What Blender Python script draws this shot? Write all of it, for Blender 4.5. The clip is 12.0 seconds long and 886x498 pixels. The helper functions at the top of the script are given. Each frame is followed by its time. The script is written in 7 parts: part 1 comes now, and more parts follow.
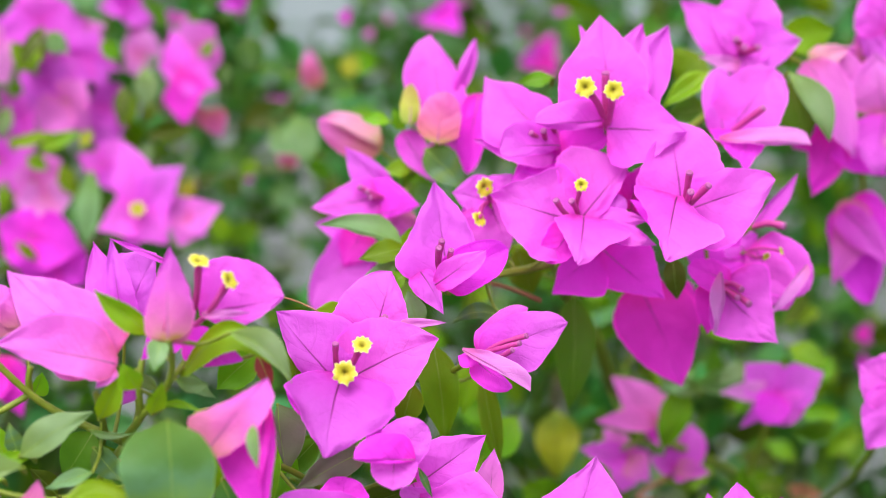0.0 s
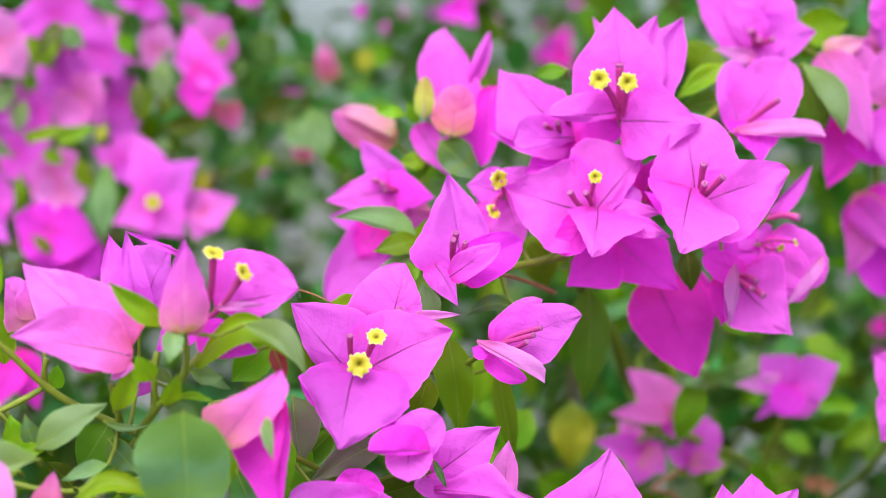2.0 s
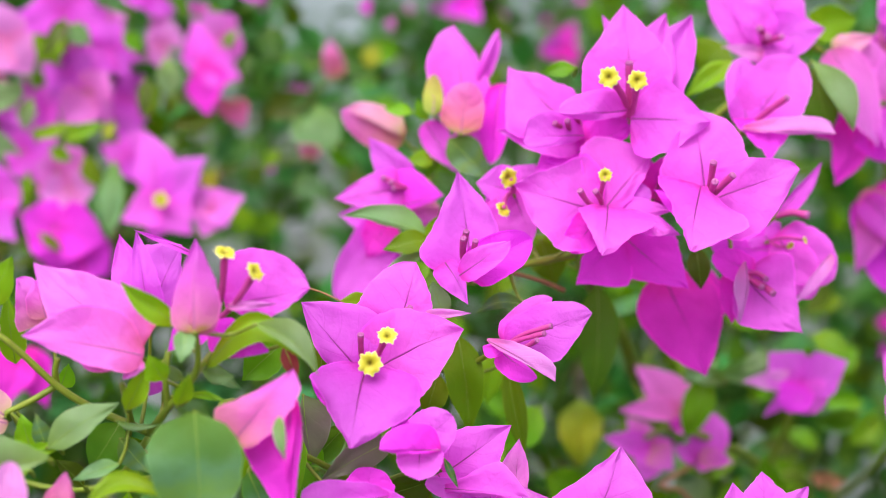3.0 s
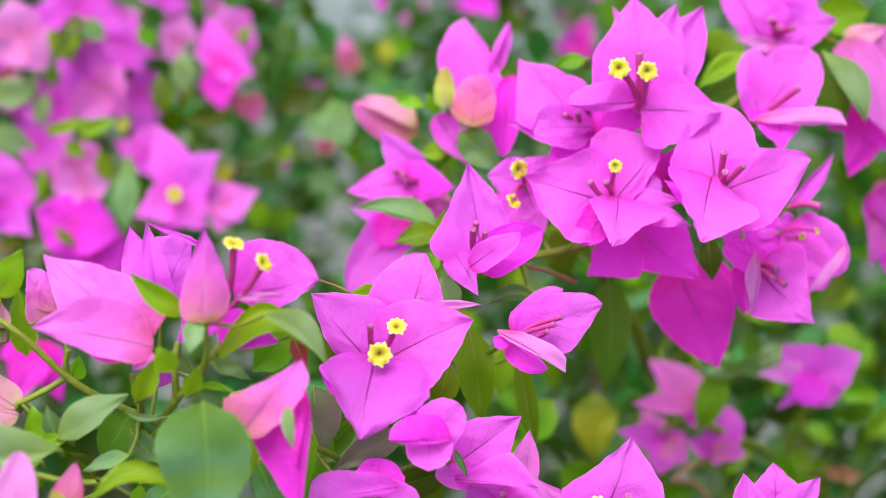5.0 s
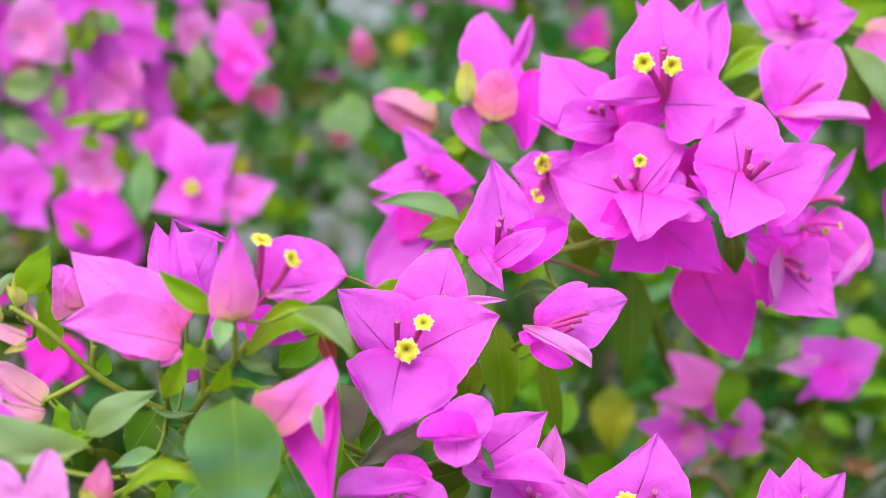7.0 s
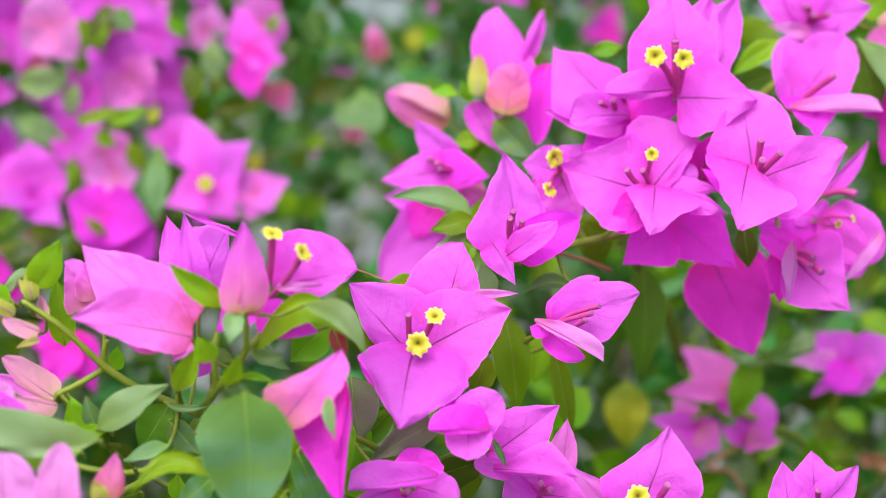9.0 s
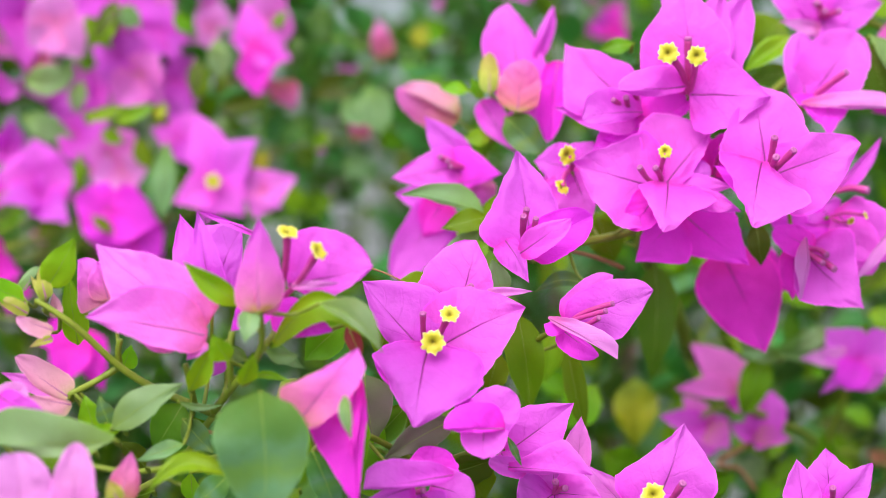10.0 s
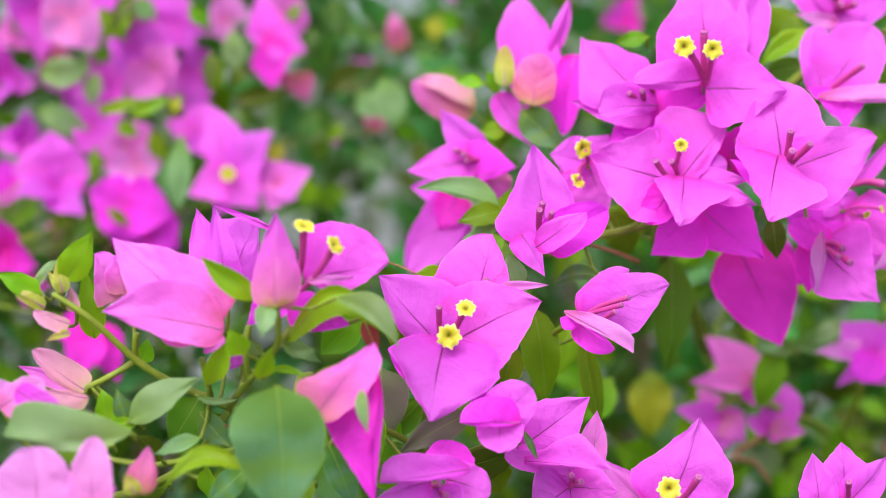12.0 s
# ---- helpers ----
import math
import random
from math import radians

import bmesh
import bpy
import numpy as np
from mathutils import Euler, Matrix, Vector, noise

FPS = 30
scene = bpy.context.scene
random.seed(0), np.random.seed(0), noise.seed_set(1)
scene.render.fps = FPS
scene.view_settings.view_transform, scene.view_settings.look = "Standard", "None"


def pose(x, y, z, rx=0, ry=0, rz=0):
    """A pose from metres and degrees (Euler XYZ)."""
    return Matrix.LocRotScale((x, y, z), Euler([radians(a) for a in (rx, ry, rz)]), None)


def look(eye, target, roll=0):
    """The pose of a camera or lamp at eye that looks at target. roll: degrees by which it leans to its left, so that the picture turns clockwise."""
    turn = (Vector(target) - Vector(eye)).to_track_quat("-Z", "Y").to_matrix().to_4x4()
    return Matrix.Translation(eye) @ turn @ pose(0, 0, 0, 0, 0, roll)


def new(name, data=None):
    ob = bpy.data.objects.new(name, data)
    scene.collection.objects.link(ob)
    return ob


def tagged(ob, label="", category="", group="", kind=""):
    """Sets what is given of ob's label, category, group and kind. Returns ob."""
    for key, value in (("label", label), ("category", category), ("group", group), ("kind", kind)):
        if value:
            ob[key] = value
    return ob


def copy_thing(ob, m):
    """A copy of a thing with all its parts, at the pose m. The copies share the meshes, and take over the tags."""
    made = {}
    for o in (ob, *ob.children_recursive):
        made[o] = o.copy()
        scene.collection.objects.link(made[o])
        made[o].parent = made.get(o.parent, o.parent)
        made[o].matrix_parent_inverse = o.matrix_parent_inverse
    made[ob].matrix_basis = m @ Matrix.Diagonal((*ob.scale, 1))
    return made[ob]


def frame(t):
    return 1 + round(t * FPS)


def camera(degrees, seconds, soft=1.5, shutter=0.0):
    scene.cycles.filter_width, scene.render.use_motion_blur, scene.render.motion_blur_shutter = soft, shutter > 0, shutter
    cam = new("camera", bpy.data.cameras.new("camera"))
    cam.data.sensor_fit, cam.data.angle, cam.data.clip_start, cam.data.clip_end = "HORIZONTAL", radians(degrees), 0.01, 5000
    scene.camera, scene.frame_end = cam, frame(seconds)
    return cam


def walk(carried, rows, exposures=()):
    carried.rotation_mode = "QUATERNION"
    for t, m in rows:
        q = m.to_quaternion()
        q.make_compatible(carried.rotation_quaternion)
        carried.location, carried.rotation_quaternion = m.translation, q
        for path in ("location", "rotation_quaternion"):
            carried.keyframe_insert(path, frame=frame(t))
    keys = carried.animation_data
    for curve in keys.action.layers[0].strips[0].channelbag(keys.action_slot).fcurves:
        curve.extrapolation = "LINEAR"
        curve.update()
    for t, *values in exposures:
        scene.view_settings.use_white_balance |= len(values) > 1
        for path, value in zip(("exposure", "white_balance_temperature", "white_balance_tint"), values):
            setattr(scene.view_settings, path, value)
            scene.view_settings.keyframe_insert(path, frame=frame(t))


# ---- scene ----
# The camera: a long lens, hand-held, drifting slowly sideways before the blossoms.
cam = camera(24.763, 12.0, soft=0.8)
cam.data.dof.use_dof = True
cam.data.dof.focus_distance = 0.642
cam.data.dof.aperture_fstop = 6.0
PATH = [
    (0, (-0.00751, 0.00932, 1.19895), (0.01977, 1.99903, 0.99817), 0.422),
    (0.5, (-0.00239, 0.00816, 1.19987), (0.01013, 1.99762, 0.99514), 0.379),
    (1, (-0.00074, 0.00750, 1.19920), (0.00436, 1.99700, 0.99461), 0.343),
    (1.5, (-0.00263, 0.00783, 1.19974), (0.00291, 1.99695, 0.99148), 0.318),
    (2, (-0.00649, 0.00830, 1.19806), (0.00350, 1.99768, 0.99244), 0.279),
    (2.5, (-0.00884, 0.00882, 1.19904), (0.00288, 1.99775, 0.98924), 0.248),
    (3, (-0.00996, 0.00858, 1.20013), (0.00062, 1.99712, 0.98664), 0.200),
    (5, (-0.00494, 0.00800, 1.19664), (-0.01967, 1.99676, 0.98540), -0.044),
    (5.5, (-0.00766, 0.00827, 1.19662), (-0.02056, 1.99685, 0.98364), -0.065),
    (6, (-0.01245, 0.00901, 1.19779), (-0.01861, 1.99713, 0.98022), -0.046),
    (6.5, (-0.01512, 0.00942, 1.19951), (-0.01915, 1.99687, 0.97580), -0.019),
    (7, (-0.01542, 0.00913, 1.19986), (-0.02305, 1.99631, 0.97391), -0.069),
    (9, (-0.01272, 0.00895, 1.19759), (-0.04023, 1.99605, 0.97250), -0.284),
    (9.5, (-0.01589, 0.00966, 1.19840), (-0.03967, 1.99638, 0.96956), -0.317),
    (10, (-0.01975, 0.01061, 1.19817), (-0.03892, 1.99731, 0.96869), -0.371),
    (10.5, (-0.02164, 0.01103, 1.19965), (-0.04031, 1.99709, 0.96467), -0.409),
    (11, (-0.02279, 0.01108, 1.20000), (-0.04292, 1.99687, 0.96281), -0.439),
    (11.5, (-0.02200, 0.01027, 1.20117), (-0.04774, 1.99539, 0.95898), -0.403),
    (12, (-0.02125, 0.01051, 1.20007), (-0.05164, 1.99568, 0.95887), -0.380),
]
walk(cam, [(t, look(eye, target, roll)) for t, eye, target, roll in PATH])

# ---- light: a bright, softly overcast sky ----
SUN_UP, SUN_TURN = radians(55), radians(200)
sky = bpy.data.worlds.new("sky")
scene.world = sky
sky.use_nodes = True
nt = sky.node_tree
tex = nt.nodes.new("ShaderNodeTexSky")
tex.sky_type = "NISHITA"
tex.sun_disc = False
tex.sun_elevation, tex.sun_rotation = SUN_UP, SUN_TURN
tex.air_density, tex.dust_density, tex.ozone_density = 1.0, 3.8, 1.0
back = nt.nodes["Background"]
back.inputs["Strength"].default_value = 0.15
grey = nt.nodes.new("ShaderNodeHueSaturation")
grey.inputs["Saturation"].default_value = 0.3
nt.links.new(tex.outputs["Color"], grey.inputs["Color"])
nt.links.new(grey.outputs["Color"], back.inputs["Color"])
sun = new("sun", bpy.data.lights.new("sun", "SUN"))
sun.data.energy, sun.data.angle, sun.data.color = 1.05, radians(45), (1.0, 0.97, 0.94)
sun.matrix_world = look((math.sin(SUN_TURN) * math.cos(SUN_UP), math.cos(SUN_TURN) * math.cos(SUN_UP), math.sin(SUN_UP)), (0, 0, 0))
scene.view_settings.exposure = 1.01


# ---- materials ----
def material(name, roughness=0.5):
    m = bpy.data.materials.new(name)
    m.use_nodes = True
    b = m.node_tree.nodes["Principled BSDF"]
    b.inputs["Roughness"].default_value = roughness
    return m, m.node_tree.nodes, m.node_tree.links, b


def ramp(nodes, stops, mode="LINEAR"):
    r = nodes.new("ShaderNodeValToRGB")
    r.color_ramp.interpolation = mode
    while len(r.color_ramp.elements) < len(stops):
        r.color_ramp.elements.new(0.5)
    for e, (at, colour) in zip(r.color_ramp.elements, stops):
        e.position, e.color = at, (*colour, 1)
    return r


def calc(nodes, links, op, a, b=0.0, c=0.0):
    n = nodes.new("ShaderNodeMath")
    n.operation = op
    for slot, v in zip(n.inputs, (a, b, c)):
        if isinstance(v, (int, float)):
            slot.default_value = v
        else:
            links.new(v, slot)
    return n.outputs[0]


def blade_material(name, along, vein, veinpull, light, mottle, roughness, spread, through_tint, gloss=0.5):
    """A thin leaf or bract: colour along its length, a branching net of veins, mottling, light passing through."""
    m, nodes, links, b = material(name, roughness)
    uv = nodes.new("ShaderNodeUVMap")
    sep = nodes.new("ShaderNodeSeparateXYZ")
    links.new(uv.outputs[0], sep.inputs[0])
    u, v = sep.outputs[0], sep.outputs[1]
    info = nodes.new("ShaderNodeObjectInfo")
    chance = info.outputs["Random"]
    if "leaf" in name:
        grown = nodes.new("ShaderNodeNewGeometry")
        chance = calc(nodes, links, "FRACT", calc(nodes, links, "ADD", chance, grown.outputs["Random Per Island"]))
    pos = nodes.new("ShaderNodeTexCoord")
    wob = nodes.new("ShaderNodeTexNoise")
    wob.inputs["Scale"].default_value, wob.inputs["Detail"].default_value = 140, 3
    links.new(pos.outputs["Object"], wob.inputs["Vector"])
    fine = nodes.new("ShaderNodeTexNoise")
    fine.inputs["Scale"].default_value, fine.inputs["Detail"].default_value = 900, 4
    links.new(pos.outputs["Object"], fine.inputs["Vector"])
    across = calc(nodes, links, "ABSOLUTE", calc(nodes, links, "SUBTRACT", v, 0.5))
    # side veins lean forward from the midrib
    lean = calc(nodes, links, "MULTIPLY_ADD", across, -0.75, u)
    lean = calc(nodes, links, "MULTIPLY_ADD", wob.outputs[0], 0.16, lean)
    saw = calc(nodes, links, "ABSOLUTE", calc(nodes, links, "SUBTRACT", calc(nodes, links, "FRACT", calc(nodes, links, "MULTIPLY", lean, 5.0)), 0.5))
    side = nodes.new("ShaderNodeMapRange")
    side.inputs["From Min"].default_value, side.inputs["From Max"].default_value = 0.0, 0.075
    side.inputs["To Min"].default_value, side.inputs["To Max"].default_value = 1, 0
    links.new(saw, side.inputs["Value"])
    mid = nodes.new("ShaderNodeMapRange")
    mid.inputs["From Min"].default_value, mid.inputs["From Max"].default_value = 0.003, 0.013
    mid.inputs["To Min"].default_value, mid.inputs["To Max"].default_value = 1, 0
    links.new(across, mid.inputs["Value"])
    fade = calc(nodes, links, "SUBTRACT", 1.0, calc(nodes, links, "MULTIPLY", across, 1.6))
    along_mid = nodes.new("ShaderNodeMapRange")
    along_mid.inputs["From Min"].default_value, along_mid.inputs["From Max"].default_value = 0.2, 0.85
    along_mid.inputs["To Min"].default_value, along_mid.inputs["To Max"].default_value = 1, 0.15
    links.new(u, along_mid.inputs["Value"])
    veins = calc(nodes, links, "MAXIMUM", calc(nodes, links, "MULTIPLY", mid.outputs[0], along_mid.outputs[0]), calc(nodes, links, "MULTIPLY", side.outputs[0], calc(nodes, links, "MULTIPLY", fade, 0.2)))
    grad = ramp(nodes, along)
    links.new(calc(nodes, links, "MULTIPLY_ADD", calc(nodes, links, "SUBTRACT", wob.outputs[0], 0.5), 0.35, u), grad.inputs[0])
    tone = nodes.new("ShaderNodeHueSaturation")
    links.new(grad.outputs[0], tone.inputs["Color"])
    links.new(calc(nodes, links, "MULTIPLY_ADD", chance, spread[0], 0.5 - spread[0] / 2), tone.inputs["Hue"])
    val = calc(nodes, links, "MULTIPLY_ADD", chance, spread[1], 1 - spread[1] / 2)
    val = calc(nodes, links, "MULTIPLY", val, calc(nodes, links, "MULTIPLY_ADD", wob.outputs[0], mottle, 1 - mottle / 2))
    # a thin paler margin: the leaves' own; on bracts, edge light painted in
    rim = nodes.new("ShaderNodeMapRange")
    rim.inputs["From Min"].default_value, rim.inputs["From Max"].default_value = 0.465, 0.492
    rim.inputs["To Min"].default_value, rim.inputs["To Max"].default_value = 1.0, 1.35
    links.new(across, rim.inputs["Value"])
    links.new(calc(nodes, links, "MULTIPLY", val, rim.outputs[0]), tone.inputs["Value"])
    mix = nodes.new("ShaderNodeMix")
    mix.data_type = "RGBA"
    mix.inputs["B"].default_value = (*vein, 1)
    links.new(tone.outputs[0], mix.inputs["A"])
    links.new(calc(nodes, links, "MULTIPLY", veins, veinpull), mix.inputs["Factor"])
    links.new(mix.outputs["Result"], b.inputs["Base Color"])
    b.inputs["Specular IOR Level"].default_value = gloss
    bump = nodes.new("ShaderNodeBump")
    bump.inputs["Strength"].default_value, bump.inputs["Distance"].default_value = 0.3 if "leaf" in name else 0.8, 0.0009
    crinkle = nodes.new("ShaderNodeTexNoise")
    crinkle.inputs["Scale"].default_value, crinkle.inputs["Detail"].default_value, crinkle.inputs["Distortion"].default_value = 330, 2.5, 0.6
    links.new(pos.outputs["Object"], crinkle.inputs["Vector"])
    hgt = calc(nodes, links, "MULTIPLY_ADD", crinkle.outputs[0], 0.7, calc(nodes, links, "MULTIPLY_ADD", fine.outputs[0], 0.2, calc(nodes, links, "MULTIPLY_ADD", veins, -0.9, wob.outputs[0])))
    links.new(hgt, bump.inputs["Height"])
    links.new(bump.outputs[0], b.inputs["Normal"])
    trans = nodes.new("ShaderNodeBsdfTranslucent")
    tint = nodes.new("ShaderNodeMix")
    tint.data_type, tint.blend_type = "RGBA", "MULTIPLY"
    tint.inputs["Factor"].default_value = 1
    tint.inputs["B"].default_value = (*through_tint, 1)
    links.new(mix.outputs["Result"], tint.inputs["A"])
    links.new(tint.outputs["Result"], trans.inputs["Color"])
    both = nodes.new("ShaderNodeMixShader")
    both.inputs[0].default_value = light
    links.new(b.outputs[0], both.inputs[1])
    links.new(trans.outputs[0], both.inputs[2])
    links.new(both.outputs[0], nodes["Material Output"].inputs["Surface"])
    return m


# magenta, darker and more saturated towards the base
MAG = [(0.0, (0.66, 0.030, 0.50)), (0.12, (0.69, 0.066, 0.66)), (0.45, (0.74, 0.108, 0.74)), (1.0, (0.77, 0.145, 0.78))]
M = {}
M["magenta"] = blade_material("magenta_bract", MAG, (0.41, 0.009, 0.25), 0.42, 0.42, 0.2, 0.6, (0.03, 0.16), (1.0, 0.2, 0.95), 0.28)
# Hotter copy of magenta: the shade between bracts is put into the colour.
M["deep"] = blade_material("shaded_magenta_bract", [(0.0, (0.78, 0.018, 0.40)), (0.3, (0.78, 0.028, 0.60)), (1.0, (0.80, 0.040, 0.68))],
                           (0.39, 0.006, 0.21), 0.4, 0.38, 0.2, 0.6, (0.02, 0.12), (1.0, 0.42, 0.95), 0.25)
# Pale pink bracts, and sunlit lips and edges with the light put into the colour.
M["pale"] = blade_material("pale_pink_bract", [(0.0, (0.76, 0.16, 0.48)), (0.3, (0.74, 0.23, 0.67)), (1.0, (0.76, 0.27, 0.74))],
                           (0.54, 0.033, 0.30), 0.3, 0.45, 0.12, 0.55, (0.02, 0.1), (1.0, 0.8, 1.0))
M["blush"] = blade_material("blush_pink_bract", [(0.0, (0.52, 0.15, 0.22)), (0.06, (0.68, 0.12, 0.44)), (0.17, (0.73, 0.15, 0.60)), (1.0, (0.75, 0.17, 0.70))],
                            (0.56, 0.060, 0.25), 0.35, 0.42, 0.15, 0.55, (0.02, 0.12), (1.0, 0.55, 0.95))
# Copy of magenta for shaded bracts; their saturated glow is put into the colour.
M["violet"] = blade_material("shade_glow_magenta_bract", [(0.0, (0.76, 0.020, 0.50)), (0.2, (0.82, 0.040, 0.74)), (1.0, (0.84, 0.06, 0.82))],
                             (0.42, 0.006, 0.30), 0.4, 0.36, 0.18, 0.6, (0.02, 0.12), (1.0, 0.3, 0.97), 0.22)
M["lilac"] = blade_material("lilac_pink_bract", [(0.0, (0.62, 0.10, 0.26)), (0.08, (0.70, 0.12, 0.48)), (0.25, (0.74, 0.16, 0.68)), (1.0, (0.77, 0.18, 0.77))],
                            (0.50, 0.04, 0.24), 0.35, 0.38, 0.2, 0.55, (0.02, 0.1), (1.0, 0.4, 0.95), 0.3)
M["peach"] = blade_material("peach_pink_bract", [(0.0, (0.52, 0.36, 0.20)), (0.2, (0.68, 0.32, 0.40)), (1.0, (0.72, 0.27, 0.55))],
                            (0.55, 0.20, 0.20), 0.35, 0.42, 0.15, 0.55, (0.02, 0.12), (1.0, 0.85, 0.85))
M["rose"] = blade_material("rose_pink_bract", [(0.0, (0.37, 0.20, 0.056)), (0.08, (0.60, 0.17, 0.30)), (0.3, (0.67, 0.135, 0.47)), (0.6, (0.71, 0.115, 0.61)), (1.0, (0.73, 0.12, 0.72))],
                           (0.40, 0.16, 0.084), 0.4, 0.42, 0.2, 0.55, (0.02, 0.12), (1.0, 0.6, 0.9))
M["young"] = blade_material("young_pink_bract", [(0.0, (0.42, 0.24, 0.09)), (0.12, (0.56, 0.16, 0.20)), (0.42, (0.63, 0.13, 0.34)), (1.0, (0.70, 0.15, 0.56))],
                            (0.39, 0.19, 0.079), 0.35, 0.4, 0.2, 0.55, (0.02, 0.12), (1.0, 0.85, 0.8))
M["bud"] = blade_material("green_bud_bract", [(0.0, (0.24, 0.32, 0.030)), (0.5, (0.44, 0.46, 0.060)), (1.0, (0.45, 0.35, 0.12))],
                          (0.24, 0.24, 0.040), 0.3, 0.35, 0.2, 0.5, (0.03, 0.2), (1.0, 1.0, 0.5))
M["leaf"] = blade_material("green_leaf", [(0.0, (0.14, 0.25, 0.006)), (0.4, (0.115, 0.235, 0.006)), (1.0, (0.10, 0.205, 0.007))],
                           (0.11, 0.18, 0.043), 0.4, 0.3, 0.3, 0.38, (0.05, 0.35), (1.5, 1.5, 0.2), 0.13)
M["fresh"] = blade_material("fresh_leaf", [(0.0, (0.24, 0.40, 0.008)), (0.5, (0.19, 0.385, 0.008)), (1.0, (0.17, 0.35, 0.009))],
                            (0.18, 0.26, 0.043), 0.4, 0.4, 0.25, 0.4, (0.04, 0.25), (1.2, 1.3, 0.4), 0.25)
# The bluish stops paint patches of sheen into the leaf's colour.
M["dull"] = blade_material("grey_green_leaf", [(0.0, (0.095, 0.195, 0.020)), (0.25, (0.075, 0.185, 0.038)), (0.42, (0.088, 0.20, 0.090)), (0.55, (0.095, 0.20, 0.038)), (0.70, (0.080, 0.19, 0.085)), (1.0, (0.10, 0.195, 0.022))],
                           (0.13, 0.23, 0.088), 0.35, 0.25, 0.45, 0.42, (0.05, 0.3), (1.2, 1.4, 0.4), 0.2)
# Olive leaf, darkened further so that shade is put into the colour.
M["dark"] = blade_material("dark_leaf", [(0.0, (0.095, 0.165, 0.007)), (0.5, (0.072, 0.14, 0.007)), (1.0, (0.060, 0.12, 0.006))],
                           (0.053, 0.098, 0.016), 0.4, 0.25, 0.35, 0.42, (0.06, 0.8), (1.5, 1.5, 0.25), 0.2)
# Pale sage leaves; also stands for sky sheen on leaf tops, put into the colour.
M["sage"] = blade_material("pale_sage_leaf", [(0.0, (0.16, 0.29, 0.06)), (0.5, (0.19, 0.32, 0.14)), (1.0, (0.16, 0.29, 0.11))],
                           (0.19, 0.27, 0.15), 0.3, 0.3, 0.25, 0.42, (0.04, 0.2), (1.2, 1.3, 0.4), 0.35)
# Darker green for the shrubs behind; their inner shade is put into the colour.
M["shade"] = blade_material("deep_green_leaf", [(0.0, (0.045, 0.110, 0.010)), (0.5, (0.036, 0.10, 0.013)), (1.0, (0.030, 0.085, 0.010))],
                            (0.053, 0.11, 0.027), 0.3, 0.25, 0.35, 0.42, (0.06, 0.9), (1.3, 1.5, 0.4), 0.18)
M["emerald"] = blade_material("emerald_leaf", [(0.0, (0.060, 0.20, 0.030)), (0.5, (0.048, 0.185, 0.046)), (1.0, (0.040, 0.16, 0.036))],
                              (0.060, 0.16, 0.040), 0.3, 0.3, 0.35, 0.45, (0.06, 0.9), (1.2, 1.4, 0.4), 0.2)
M["yellow"] = blade_material("yellowing_leaf", [(0.0, (0.15, 0.23, 0.009)), (0.5, (0.40, 0.40, 0.014)), (1.0, (0.26, 0.32, 0.014))],
                             (0.20, 0.21, 0.036), 0.3, 0.35, 0.3, 0.45, (0.03, 0.2), (1.1, 1.1, 0.4))
# Green-edged leaf whose purple reflection is put into its colour.
M["plum"] = blade_material("plum_reflection_leaf", [(0.0, (0.15, 0.20, 0.07)), (0.4, (0.17, 0.15, 0.12)), (1.0, (0.15, 0.17, 0.09))],
                           (0.14, 0.13, 0.092), 0.3, 0.25, 0.35, 0.42, (0.03, 0.25), (1.1, 1.1, 0.8), 0.5)
M["red"] = blade_material("withered_red_leaf", [(0.0, (0.21, 0.036, 0.018)), (0.5, (0.29, 0.042, 0.036)), (1.0, (0.20, 0.048, 0.024))],
                          (0.15, 0.048, 0.018), 0.4, 0.3, 0.4, 0.5, (0.03, 0.3), (1.0, 0.8, 0.6))


def stalk_material(name, a, b2, roughness):
    m, nodes, links, b = material(name, roughness)
    pos = nodes.new("ShaderNodeTexCoord")
    big = nodes.new("ShaderNodeTexNoise")
    big.inputs["Scale"].default_value, big.inputs["Detail"].default_value = 160, 6
    links.new(pos.outputs["Object"], big.inputs["Vector"])
    r = ramp(nodes, [(0.3, a), (0.7, b2)])
    links.new(big.outputs[0], r.inputs[0])
    links.new(r.outputs[0], b.inputs["Base Color"])
    bump = nodes.new("ShaderNodeBump")
    bump.inputs["Strength"].default_value, bump.inputs["Distance"].default_value = 0.5, 0.0005
    links.new(big.outputs[0], bump.inputs["Height"])
    links.new(bump.outputs[0], b.inputs["Normal"])
    return m


M["stem"] = stalk_material("green_stem", (0.14, 0.20, 0.007), (0.20, 0.26, 0.015), 0.5)
M["bark"] = stalk_material("brown_bark", (0.099, 0.054, 0.027), (0.17, 0.090, 0.048), 0.8)
M["twig"] = stalk_material("reddish_twig", (0.21, 0.084, 0.036), (0.29, 0.13, 0.060), 0.7)
M["tube"] = stalk_material("dark_pink_flower_tube", (0.38, 0.020, 0.18), (0.50, 0.045, 0.28), 0.5)
M["tip"] = stalk_material("pink_bud_tip", (0.32, 0.042, 0.23), (0.41, 0.096, 0.31), 0.5)
M["vein"] = stalk_material("dark_midrib", (0.19, 0.006, 0.13), (0.27, 0.012, 0.20), 0.5)
M["leafrib"] = stalk_material("pale_leaf_rib", (0.15, 0.265, 0.018), (0.20, 0.33, 0.030), 0.5)


